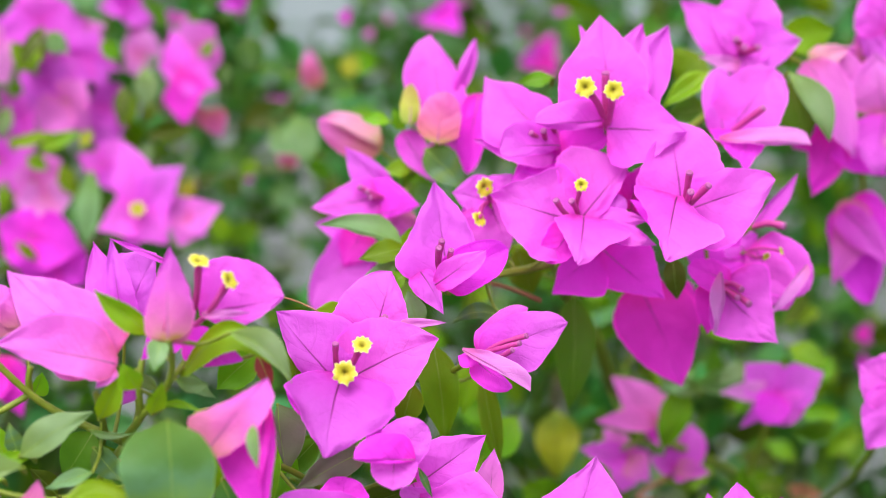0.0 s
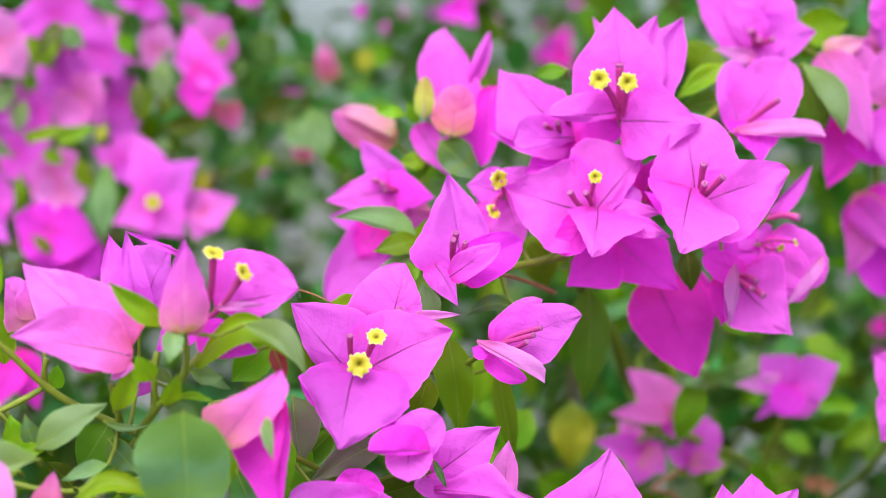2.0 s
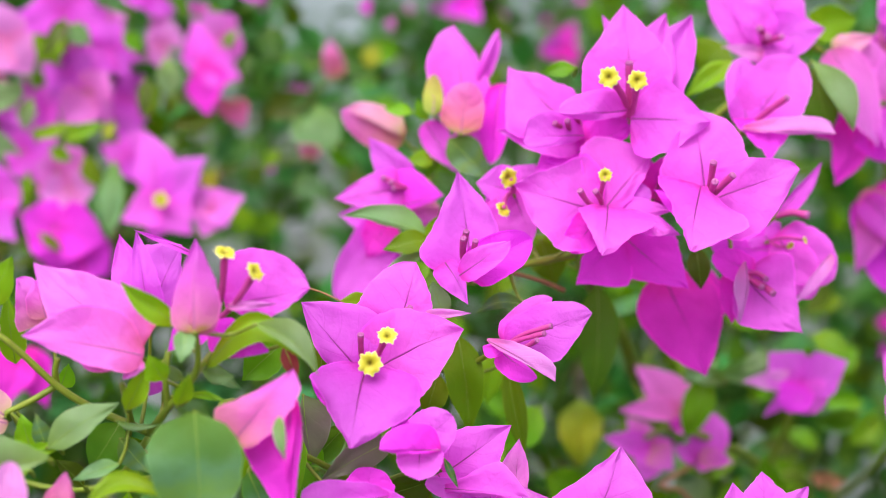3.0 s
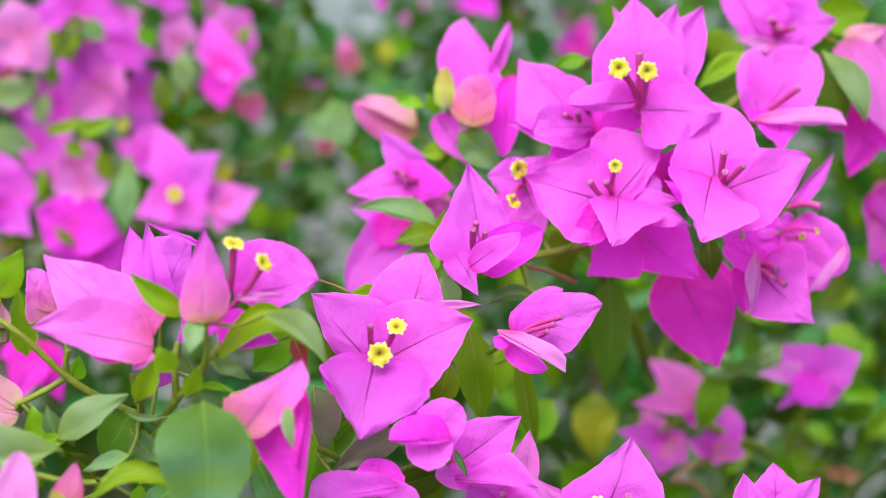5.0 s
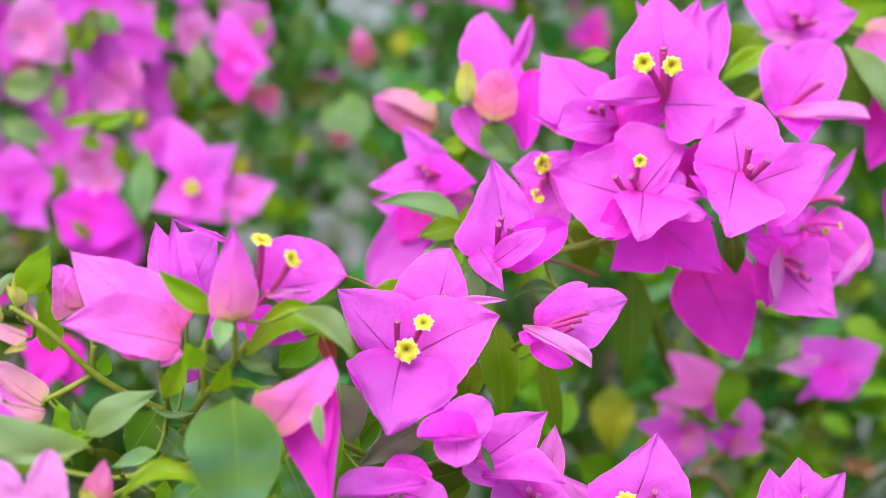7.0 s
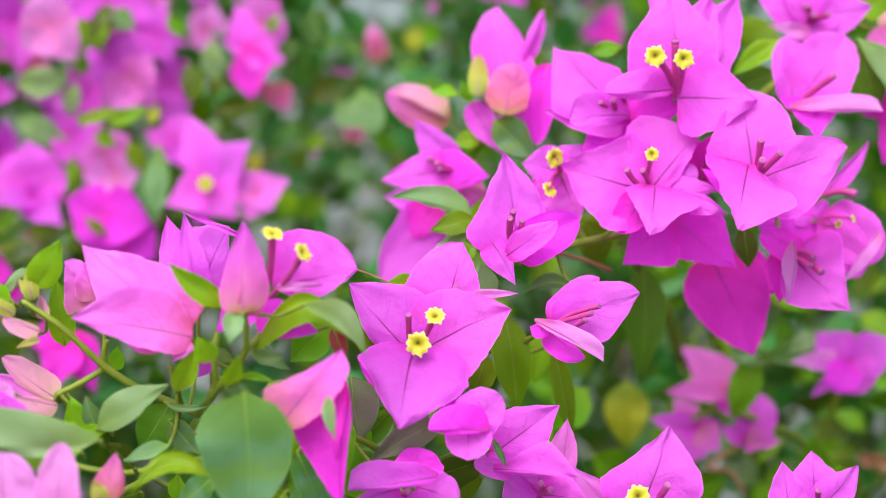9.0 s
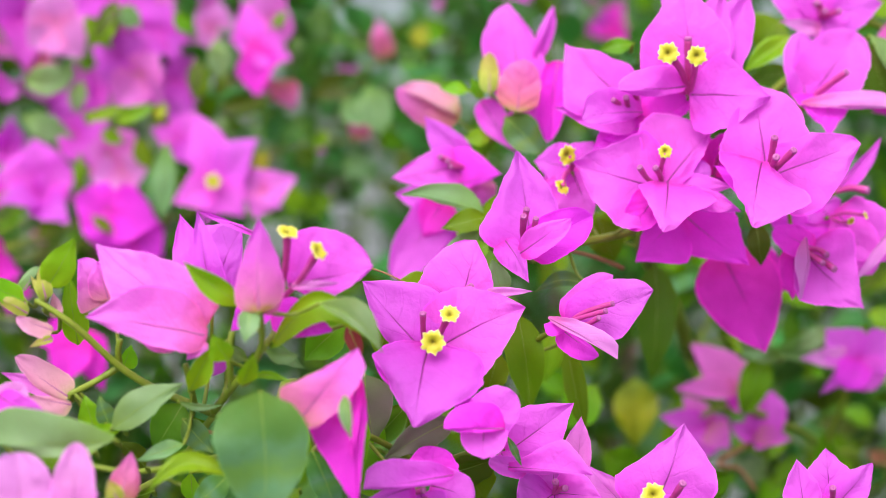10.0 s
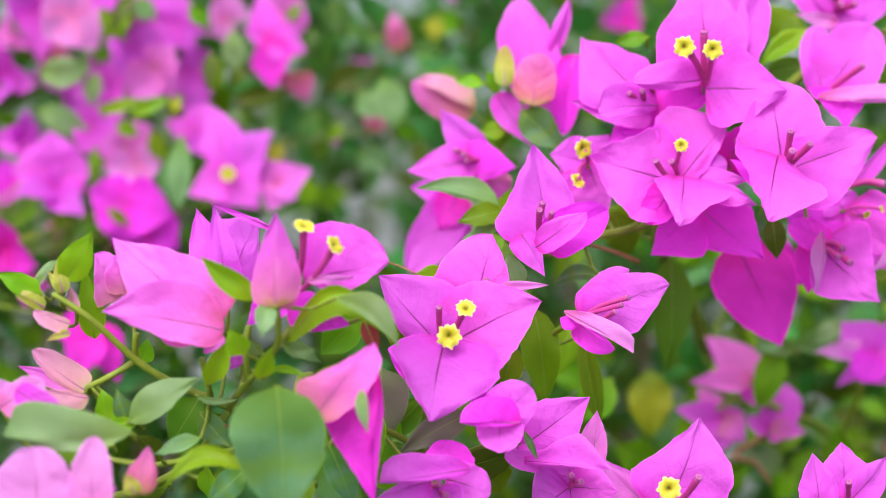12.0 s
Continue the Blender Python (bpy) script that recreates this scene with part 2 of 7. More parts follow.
def corolla_material():
    m, nodes, links, b = material("yellow_corolla", 0.55)
    uv = nodes.new("ShaderNodeUVMap")
    sep = nodes.new("ShaderNodeSeparateXYZ")
    links.new(uv.outputs[0], sep.inputs[0])
    pos = nodes.new("ShaderNodeTexCoord")
    n = nodes.new("ShaderNodeTexNoise")
    n.inputs["Scale"].default_value = 1200
    links.new(pos.outputs["Object"], n.inputs["Vector"])
    r = ramp(nodes, [(0.0, (0.27, 0.22, 0.012)), (0.15, (0.33, 0.28, 0.010)), (0.36, (0.42, 0.37, 0.010)), (0.74, (0.52, 0.46, 0.020)), (0.90, (0.58, 0.53, 0.11)), (1.0, (0.63, 0.55, 0.30))])
    links.new(calc(nodes, links, "MULTIPLY_ADD", calc(nodes, links, "SUBTRACT", n.outputs[0], 0.5), 0.2, sep.outputs[0]), r.inputs[0])
    links.new(r.outputs[0], b.inputs["Base Color"])
    return m


M["corolla"] = corolla_material()


def ground_material(name, stops, scale, roughness):
    m, nodes, links, b = material(name, roughness)
    pos = nodes.new("ShaderNodeTexCoord")
    n1 = nodes.new("ShaderNodeTexNoise")
    n1.inputs["Scale"].default_value, n1.inputs["Detail"].default_value = scale, 9
    n2 = nodes.new("ShaderNodeTexNoise")
    n2.inputs["Scale"].default_value, n2.inputs["Detail"].default_value = scale * 30, 4
    for n in (n1, n2):
        links.new(pos.outputs["Object"], n.inputs["Vector"])
    r = ramp(nodes, stops)
    links.new(calc(nodes, links, "MULTIPLY_ADD", n2.outputs[0], 0.4, calc(nodes, links, "MULTIPLY", n1.outputs[0], 0.6)), r.inputs[0])
    links.new(r.outputs[0], b.inputs["Base Color"])
    bump = nodes.new("ShaderNodeBump")
    bump.inputs["Strength"].default_value, bump.inputs["Distance"].default_value = 0.6, 0.01
    links.new(n2.outputs[0], bump.inputs["Height"])
    links.new(bump.outputs[0], b.inputs["Normal"])
    return m


# bluish grey of the added far wall, toned to give the bright patch
M["plaster"] = ground_material("grey_plaster", [(0.3, (0.21, 0.255, 0.27)), (0.7, (0.26, 0.305, 0.32))], 1.5, 0.9)
M["paving"] = ground_material("grey_concrete", [(0.3, (0.10, 0.11, 0.11)), (0.7, (0.16, 0.17, 0.17))], 3.0, 0.95)


# ---- builders ----
def part(name, bm, mat, parent, label=""):
    """One mesh object under a thing or a part; the mesh is given in world metres."""
    me = bpy.data.meshes.new(name)
    bm.to_mesh(me)
    bm.free()
    for p in me.polygons:
        p.use_smooth = True
    me.materials.append(M[mat])
    ob = new(name, me)
    if parent is not None:
        top = parent
        off = Vector()
        while top is not None:
            off += top.location
            top = top.parent
        me.transform(Matrix.Translation(-off))
        ob.parent = parent
    if label:
        tagged(ob, label)
    return ob


PROFILE = [(0, 0.12), (0.03, 0.42), (0.08, 0.70), (0.16, 0.91), (0.26, 0.99), (0.36, 1.0), (0.48, 0.95), (0.60, 0.83), (0.72, 0.63), (0.82, 0.42), (0.90, 0.23), (0.96, 0.09), (1.0, 0.0)]
ROUNDPROFILE = [(0, 0.15), (0.04, 0.45), (0.12, 0.78), (0.25, 0.96), (0.42, 1.0), (0.6, 0.96), (0.75, 0.84), (0.87, 0.64), (0.94, 0.44), (0.98, 0.25), (1.0, 0.0)]
DIAMONDPROFILE = [(0, 0.14), (0.05, 0.36), (0.14, 0.62), (0.26, 0.86), (0.36, 0.98), (0.42, 1.0), (0.5, 0.91), (0.7, 0.56), (0.86, 0.26), (0.95, 0.09), (1.0, 0.0)]
WEDGEPROFILE = [(0, 0.2), (0.05, 0.6), (0.1, 0.9), (0.15, 1.0), (0.3, 0.86), (0.6, 0.5), (0.85, 0.19), (1.0, 0.0)]
SQUAREPROFILE = [(0, 0.15), (0.1, 0.45), (0.25, 0.72), (0.45, 0.9), (0.65, 1.0), (0.82, 0.97), (0.93, 0.75), (1.0, 0.0)]
LEAFPROFILE = [(0, 0.05), (0.08, 0.34), (0.18, 0.70), (0.32, 0.95), (0.45, 1.0), (0.6, 0.90), (0.75, 0.64), (0.88, 0.30), (0.95, 0.12), (1.0, 0.0)]


def width_at(u, table):
    for (a, fa), (b, fb) in zip(table, table[1:]):
        if u <= b:
            s = (u - a) / (b - a)
            return fa + (fb - fa) * s
    return 0.0


def blade_points(base, tip, width, roll, fold, bend, k, wave, rng, arch=None):
    """A function that gives the blade's surface point for u along it and v across it (-1 to 1)."""
    base, tip = Vector(base), Vector(tip)
    a = tip - base
    length = a.length
    a.normalize()
    n = Vector((0, -1, 0.05))
    n = (n - a * n.dot(a)).normalized()
    n = Matrix.Rotation(radians(roll), 3, a) @ n
    s = a.cross(n)
    f = radians(fold)
    p1, p2, curl, sway = rng.uniform(0, 6.28), rng.uniform(0, 6.28), rng.uniform(-0.06, 0.06), rng.uniform(-0.03, 0.03)
    sway = sway if arch is None else arch
    rim, puff = rng.uniform(-0.06, 0.16), rng.uniform(0.15, 1.0)
    kl, kr, ml, mr = k if isinstance(k, tuple) else (k, k, 1.0, 1.0)

    def outline(k):
        """The outline's table and stretch: leaf below 0, then for every 2: plain bract, round, angular, wedge, square-ended."""
        if k < 0:
            return LEAFPROFILE, -k
        kind = int(k // 2)
        return (PROFILE, ROUNDPROFILE, DIAMONDPROFILE, WEDGEPROFILE, SQUAREPROFILE)[kind], k - 2 * kind

    sides = (*outline(kl), ml), (*outline(kr), mr)

    def at(u, v):
        table, kk, grow = sides[v > 0]
        h = width / 2 * grow * width_at(u ** kk, table)
        av = abs(v)
        p = base + a * (length * u) + n * (length * (bend * 4 * u * (1 - u) + curl * u ** 4)) + s * (length * sway * math.sin(math.pi * u))
        p += s * (h * v * math.cos(f * av)) + n * (h * (0.35 * av + 0.65 * av * av) * math.sin(f))
        p += n * (0.075 * length * min(1, 3 * u) * noise.noise(Vector((u * 2.1 + p1, v * 1.1 + p2, p1 * 3))))
        p += s * (0.035 * width * av * noise.noise(Vector((u * 5 + p2, v * 0.6, p1))) * min(1, 4 * (1 - u)))
        p += s * (math.copysign(0.022 * width * av ** 6, v) * noise.noise(Vector((u * 15 + p1, v + p2, 7.3))) * min(1, 5 * (1 - u)))
        p += n * (0.020 * width * min(1, 3 * u) * noise.noise(Vector((u * 6.5 + p2, v * 3.2 + p1, 2.7))))
        p += n * (wave * width * (math.sin(7.5 * u + p1 + (1.3 if v > 0 else 0)) * v * v * 0.5 + 0.45 * math.sin(17 * u + p2) * av ** 3) * min(1, 5 * u))
        # the blade swells a little between its side veins
        p += n * (0.016 * puff * width * math.sin(math.pi * 5 * (u - 0.375 * av) + p1) ** 2 * 4 * av * (1.1 - av) * min(1, 6 * (1 - u)))
        if av > 0.66:
            p -= n * (rim * h * ((av - 0.66) / 0.34) ** 2 * min(1, 4 * u))
        return p

    return at, n


def blade_mesh(at, nu, nv):
    bm = bmesh.new()
    uvl = bm.loops.layers.uv.new("UVMap")
    rows = []
    for i in range(nu + 1):
        u = i / nu
        if i == nu:
            rows.append([bm.verts.new(at(1, 0))])
        else:
            rows.append([bm.verts.new(at(u, -1 + 2 * j / nv)) for j in range(nv + 1)])

    def put(face, uvs):
        for loop, c in zip(face.loops, uvs):
            loop[uvl].uv = c

    for i in range(nu):
        for j in range(nv):
            u0, u1, v0, v1 = i / nu, (i + 1) / nu, j / nv, (j + 1) / nv
            if i == nu - 1:
                put(bm.faces.new((rows[i][j], rows[i][j + 1], rows[i + 1][0])), ((u0, v0), (u0, v1), (u1, 0.5)))
            else:
                put(bm.faces.new((rows[i][j], rows[i][j + 1], rows[i + 1][j + 1], rows[i + 1][j])), ((u0, v0), (u0, v1), (u1, v1), (u1, v0)))
    return bm


def tube_mesh(points, radii, sides=6, bm=None):
    bm = bm or bmesh.new()
    pts = [Vector(p) for p in points]
    rings = []
    ref = Vector((0.3, 0.2, 0.93))
    for i, p in enumerate(pts):
        d = (pts[min(i + 1, len(pts) - 1)] - pts[max(i - 1, 0)]).normalized()
        x = d.cross(ref)
        if x.length < 0.05:
            x = d.cross(Vector((1, 0, 0)))
        x.normalize()
        y = d.cross(x)
        rings.append([bm.verts.new(p + (x * math.cos(6.2832 * j / sides) + y * math.sin(6.2832 * j / sides)) * radii[i]) for j in range(sides)])
    for r0, r1 in zip(rings, rings[1:]):
        for j in range(sides):
            bm.faces.new((r0[j], r0[(j + 1) % sides], r1[(j + 1) % sides], r1[j]))
    bm.faces.new(rings[0][::-1])
    bm.faces.new(rings[-1])
    return bm


def smooth_line(points, steps=5):
    """Points on a smooth curve through the given ones."""
    p = [Vector(q) for q in points]
    if len(p) == 2:
        return [p[0].lerp(p[1], i / steps) for i in range(steps + 1)]
    out = []
    for i in range(len(p) - 1):
        p0, p1, p2, p3 = p[max(i - 1, 0)], p[i], p[i + 1], p[min(i + 2, len(p) - 1)]
        for j in range(steps):
            t = j / steps
            out.append(0.5 * (2 * p1 + (p2 - p0) * t + (2 * p0 - 5 * p1 + 4 * p2 - p3) * t * t + (3 * p1 - p0 - 3 * p2 + p3) * t ** 3))
    return out + [p[-1]]


def holder(name, at, label, category, group):
    e = new(name)
    e.location = at
    e.empty_display_size = 0.01
    return tagged(e, label, category, group)


BRANCHES = []          # every branch thing
JOINTS = []            # points on the stems that stalks can grow from
RNG = random.Random(11)


def branch(points, r0, r1, mat, label):
    """A branch with its stem; leaves and side twigs are added to it."""
    e = holder("bougainvillea_branch", points[0], label, "branch", "branches of the shrub")
    line = smooth_line(points, 6)
    n = len(line) - 1
    part("stem", tube_mesh(line, [r0 + (r1 - r0) * i / n for i in range(n + 1)], 7), mat, e)
    BRANCHES.append((e, line))
    JOINTS.extend((p, e) for p in line if p.z > 0.7)
    return e


def twig(owner, points, r0, r1, mat="stem"):
    line = smooth_line(points, 5)
    n = len(line) - 1
    part("twig", tube_mesh(line, [r0 + (r1 - r0) * i / n for i in range(n + 1)], 6), mat, owner)
    JOINTS.extend((p, owner) for p in line)


def nearest_joint(p):
    return min(JOINTS, key=lambda j: (j[0] - p).length + (0.3 if j[0].y < p.y - 0.05 else 0.03 if j[0].y < p.y - 0.004 else 0))


def stalk_line(p, q):
    mid = p.lerp(q, 0.5) + Vector((0, 0.006, -0.003))
    return smooth_line((p, mid, q), 4)


def leaf(base, tip, width, roll, fold, bend, mat, petiole=True, k=-1.0, arch=None):
    """A leaf with midrib and petiole, parented to the nearest branch."""
    base, tip = Vector(base), Vector(tip)
    q, owner = nearest_joint(base)
    at, n = blade_points(base, tip, width, roll, fold, bend, k, 0.062, RNG, arch)
    ob = part("leaf", blade_mesh(at, 12, 8), mat, owner, LEAFLABEL[mat])
    rib = [at(i / 10, 0) for i in range(10)]
    part("midrib", tube_mesh(rib, [0.00017 - 0.000015 * i for i in range(10)], 5), "leafrib", ob)
    if petiole:
        # too far off: only a short stub behind the leaf, hidden from the camera
        if (q - base).length > 0.022:
            q = base + Vector((0, 0.004, -0.001))
        line = stalk_line(base, q)
        part("petiole", tube_mesh(line, [0.0006] * len(line), 5), "stem", ob)
    return ob


LEAFLABEL = {"leaf": "mid-green leaf", "fresh": "fresh yellow-green leaf", "dull": "grey-green leaf with bluish sheen patches in its colour", "dark": "dark green leaf with shade in its colour",
             "yellow": "yellowing leaf", "sage": "pale sage-green leaf", "shade": "deep green leaf with shade in its colour", "plum": "leaf with a green edge and a plum-grey reflection in its colour", "red": "withered red leaf"}


def corolla(end, face, size, parent):
    """The small star at the mouth of a flower tube."""
    face = Vector(face).normalized()
    x = face.cross(Vector((0.1, 0.2, 1))).normalized()
    y = face.cross(x)
    bm = bmesh.new()
    uvl = bm.loops.layers.uv.new("UVMap")
    turn = RNG.uniform(0, 1)
    rings = []
    for r, lift, rad in ((0.05, -0.16, 0.0), (0.26, -0.10, 0.2), (0.36, 0.02, 0.36), (0.70, 0.10, 0.7), (1.0, 0.0, 1.0)):
        ring = []
        for j in range(40):
            ph = (j / 40 * 5 + turn) % 1
            lobe = 1.0 - 0.13 * abs(2 * ph - 1) + 0.10 * math.cos(6.2832 * 2 * ph) + 0.04 * math.sin(j * 2.7 + 9 * turn) if rad > 0.5 else 1
            rr = r * (lobe if rad > 0.9 else (lobe + 1) / 2)
            a = 6.2832 * j / 40
            ring.append((bm.verts.new(Vector(end) + (x * math.cos(a) + y * math.sin(a)) * rr * size + face * size * (lift + (0.1 * math.sin(15 * a / 3) if rad > 0.9 else 0))), rad))
        rings.append(ring)
    for r0, r1 in zip(rings, rings[1:]):
        for j in range(40):
            k = (j + 1) % 40
            f = bm.faces.new((r0[j][0], r0[k][0], r1[k][0], r1[j][0]))
            for loop, q in zip(f.loops, (r0[j], r0[k], r1[k], r1[j])):
                loop[uvl].uv = (q[1], 0.5)
    bm.faces.new([q[0] for q in rings[0]])
    return part("corolla", bm, "corolla", parent, "yellow star-shaped corolla with cream edge")


def flower(mat, base, bracts, tubes=(), label="", stalk=True, fine=True):
    """Papery bracts round slender flower tubes, on a stalk that grows from the nearest stem.
    bracts: (tip, width, roll, fold, bend, shape[, base or None[, material]]); tubes: (end, open, face, size)."""
    base = Vector(base)
    e = holder("bougainvillea_flower", base, label, "flower", "blossoms of the shrub")
    for tip, width, roll, fold, bend, k, own, skin in bracts:
        at, n = blade_points(own or base, tip, width, roll, fold, bend, k, 0.04, RNG)
        b = part("bract", blade_mesh(at, 30, 16) if fine else blade_mesh(at, 9, 6), skin or mat, e)
        if fine:
            rib = [at(0.02 + 0.065 * i, 0) for i in range(9)]
            part("midrib", tube_mesh(rib, [0.00027 - 0.000029 * i for i in range(9)], 5), "vein" if (skin or mat) in ("magenta", "deep") else "tip", b)
    for end, is_open, face, size in tubes:
        end = Vector(end)
        mid = base.lerp(end, 0.5) + Vector((RNG.uniform(-1, 1), 0, RNG.uniform(-1, 1))) * 0.0012
        line = smooth_line((base, mid, end), 5)
        n = len(line) - 1
        rr = [size * (0.17 + 0.14 * math.sin(math.pi * min(1, 0.15 + i / n * 0.5)) + (0.05 if i > n - 3 else 0)) for i in range(n + 1)]
        t = part("flower_tube", tube_mesh(line, rr, 8), "tube", e, "slender dark pink flower tube")
        d = (end - mid).normalized()
        if is_open:
            corolla(end + d * size * 0.25, face, size, t)
        else:
            tipl = [end - d * size * 0.12, end + d * size * 0.05, end + d * size * 0.16, end + d * size * 0.12]
            part("bud_tip", tube_mesh(tipl, [rr[-1] * 1.02, rr[-1] * 1.12, rr[-1] * 0.95, rr[-1] * 0.3], 8), "tip", t)
    if stalk:
        q, owner = nearest_joint(base)
        line = stalk_line(base, q)
        part("stalk", tube_mesh(line, [0.00055 + 0.0002 * i / len(line) for i in range(len(line))], 6), "stem", e)
    return e


# ---- setting ----
def ground_sheet():
    bm = bmesh.new()
    n = 60
    xs = [(-1 if i < n / 2 else 1) * (abs(i - n / 2) / (n / 2)) ** 2.5 * 400 for i in range(n + 1)]
    vs = [[bm.verts.new((x, y, 0.02 * noise.noise(Vector((x * 2, y * 2, 0))) if abs(x) < 20 and abs(y) < 20 else 0)) for x in xs] for y in xs]
    for i in range(n):
        for j in range(n):
            bm.faces.new((vs[i][j], vs[i][j + 1], vs[i + 1][j + 1], vs[i + 1][j]))
    g = part("ground", bm, "paving", None)
    return tagged(g, "grey concrete ground round the shrubs", "ground", "", "structure")


ground_sheet()


def add_backdrop_wall():
    """An added plain grey wall with a low coping; stands in for bright distance behind the shrubs."""
    bm = bmesh.new()
    for lo, hi in (((-30, 30, 0), (30, 30.3, 5.8)), ((-30.05, 29.92, 5.8), (30.05, 30.38, 6.0))):
        lo, hi = Vector(lo), Vector(hi)
        bmesh.ops.create_cube(bm, size=1, matrix=Matrix.LocRotScale((lo + hi) / 2, None, hi - lo))
    wall = part("wall_backdrop", bm, "plaster", None)
    for p in wall.data.polygons:
        p.use_smooth = False
    return tagged(wall, "added grey wall standing in for bright distance behind the shrubs", "wall", "", "structure")


add_backdrop_wall()


def shrub_stems():
    """Two woody shrubs that stand behind the blossoms, with stems up from the soil."""
    rng = random.Random(5)
    made = []
    for cx, cy in ((-0.28, 1.12), (0.22, 1.22)):
        e = holder("bougainvillea_shrub", (cx, cy, 0), "dense green bougainvillea shrub with pink blossoms in soft shade", "shrub", "shrubs behind")
        for i in range(13):
            a = rng.uniform(0, 6.28)
            r = rng.uniform(0.05, 0.36)
            top = Vector((cx + math.cos(a) * r, cy + math.sin(a) * r * 0.75, rng.uniform(1.08, 1.22)))
            low = Vector((cx + math.cos(a) * 0.05, cy + math.sin(a) * 0.05, 0.0))
            mid = low.lerp(top, 0.55) + Vector((rng.uniform(-0.06, 0.06), rng.uniform(-0.06, 0.06), 0))
            line = smooth_line((low, mid, top), 8)
            n = len(line) - 1
            part("stem", tube_mesh(line, [0.006 - 0.0045 * j / n for j in range(n + 1)], 6), "bark", e)
            JOINTS.extend((p, e) for p in line if p.z > 0.8)
        made.append(e)
    return made


SHRUBS = shrub_stems()


# ---- branches ----
left_stem = branch([(-0.0200, 0.9800, 0.0000), (0.0000, 0.8600, 0.5500), (-0.0650, 0.6800, 1.0360), (-0.0820, 0.6300, 1.0680), (-0.0970, 0.6220, 1.0770), (-0.1140, 0.6200, 1.0850), (-0.1250, 0.6170, 1.0930), (-0.1370, 0.6120, 1.1060), (-0.1480, 0.6110, 1.1140)], 0.0018, 0.0009, 'stem', 'long green bougainvillea stem arching out with leaves and buds')
twig(left_stem, [(-0.0970, 0.6220, 1.0760), (-0.1150, 0.6350, 1.0540), (-0.1390, 0.6100, 1.0520), (-0.1590, 0.6050, 1.0730), (-0.1640, 0.6000, 1.0890)], 0.0012, 0.0009, 'stem')
twig(left_stem, [(-0.0820, 0.6300, 1.0680), (-0.1080, 0.6850, 1.0480), (-0.1420, 0.7100, 1.0390), (-0.1720, 0.7150, 1.0480), (-0.1840, 0.7150, 1.0680)], 0.0012, 0.0009, 'stem')
twig(left_stem, [(-0.1250, 0.6200, 1.0920), (-0.1320, 0.6170, 1.0880), (-0.1390, 0.6120, 1.0850)], 0.0012, 0.0009, 'stem')
twig(left_stem, [(-0.1250, 0.6200, 1.0920), (-0.1250, 0.6180, 1.0970), (-0.1240, 0.6170, 1.1010)], 0.0012, 0.0009, 'stem')
twig(left_stem, [(-0.0970, 0.6220, 1.0770), (-0.0890, 0.6050, 1.0880), (-0.0790, 0.5920, 1.1010), (-0.0780, 0.5850, 1.1140)], 0.0014, 0.0009, 'stem')
twig(left_stem, [(-0.0890, 0.6050, 1.0880), (-0.0890, 0.6000, 1.0980), (-0.0880, 0.6000, 1.1060)], 0.0012, 0.0009, 'stem')
twig(left_stem, [(-0.1020, 0.6200, 1.0790), (-0.1020, 0.6100, 1.0880), (-0.1030, 0.6070, 1.0950)], 0.0012, 0.0009, 'stem')
twig(left_stem, [(-0.0790, 0.5920, 1.1010), (-0.0750, 0.6050, 1.1060), (-0.0750, 0.6120, 1.1120)], 0.0012, 0.0009, 'stem')
middle_stem = branch([(0.0300, 0.9900, 0.0000), (0.0300, 0.8800, 0.6000), (-0.0340, 0.7200, 1.0070), (-0.0320, 0.6700, 1.0480), (-0.0300, 0.6550, 1.0760), (-0.0230, 0.6600, 1.0970), (-0.0180, 0.6600, 1.1080)], 0.006, 0.0012, 'stem', 'green bougainvillea stem rising behind the blossoms')
twig(middle_stem, [(-0.0320, 0.6700, 1.0480), (-0.0460, 0.6400, 1.0640), (-0.0600, 0.6100, 1.0770), (-0.0660, 0.5850, 1.0850)], 0.0012, 0.0009, 'stem')
twig(middle_stem, [(-0.0320, 0.6700, 1.0480), (-0.0150, 0.6450, 1.0600), (-0.0010, 0.6480, 1.0600)], 0.0012, 0.0009, 'stem')
twig(middle_stem, [(-0.0340, 0.7100, 1.0100), (-0.0120, 0.6700, 1.0230), (0.0110, 0.6550, 1.0310), (0.0400, 0.6550, 1.0280), (0.0820, 0.6650, 1.0230), (0.1050, 0.6650, 1.0230)], 0.0016, 0.001, 'stem')
twig(middle_stem, [(-0.0230, 0.6650, 1.0960), (-0.0040, 0.6900, 1.0850), (0.0100, 0.6680, 1.0950)], 0.0012, 0.0009, 'stem')
right_stem = branch([(0.1000, 1.0200, 0.0000), (0.1000, 0.9200, 0.6000), (0.0910, 0.9300, 0.9810), (0.0710, 0.8400, 1.0690), (0.0450, 0.7300, 1.1150), (0.0520, 0.7150, 1.1330), (0.0680, 0.7200, 1.1480), (0.0880, 0.7350, 1.1670), (0.1100, 0.7600, 1.1830), (0.1250, 0.7750, 1.2000)], 0.0035, 0.0011, 'stem', 'green bougainvillea stem carrying a dense blossom cluster')
twig(right_stem, [(0.0400, 0.7120, 1.1230), (0.0290, 0.7000, 1.1220), (0.0190, 0.6920, 1.1210), (0.0020, 0.6900, 1.1160), (-0.0110, 0.7300, 1.1230), (-0.0120, 0.7650, 1.1390), (-0.0080, 0.7700, 1.1550), (-0.0020, 0.7650, 1.1680)], 0.0015, 0.001, 'stem')
twig(right_stem, [(-0.0120, 0.7650, 1.1390), (-0.0170, 0.7650, 1.1340), (-0.0250, 0.7600, 1.1300)], 0.0009, 0.0007, 'stem')
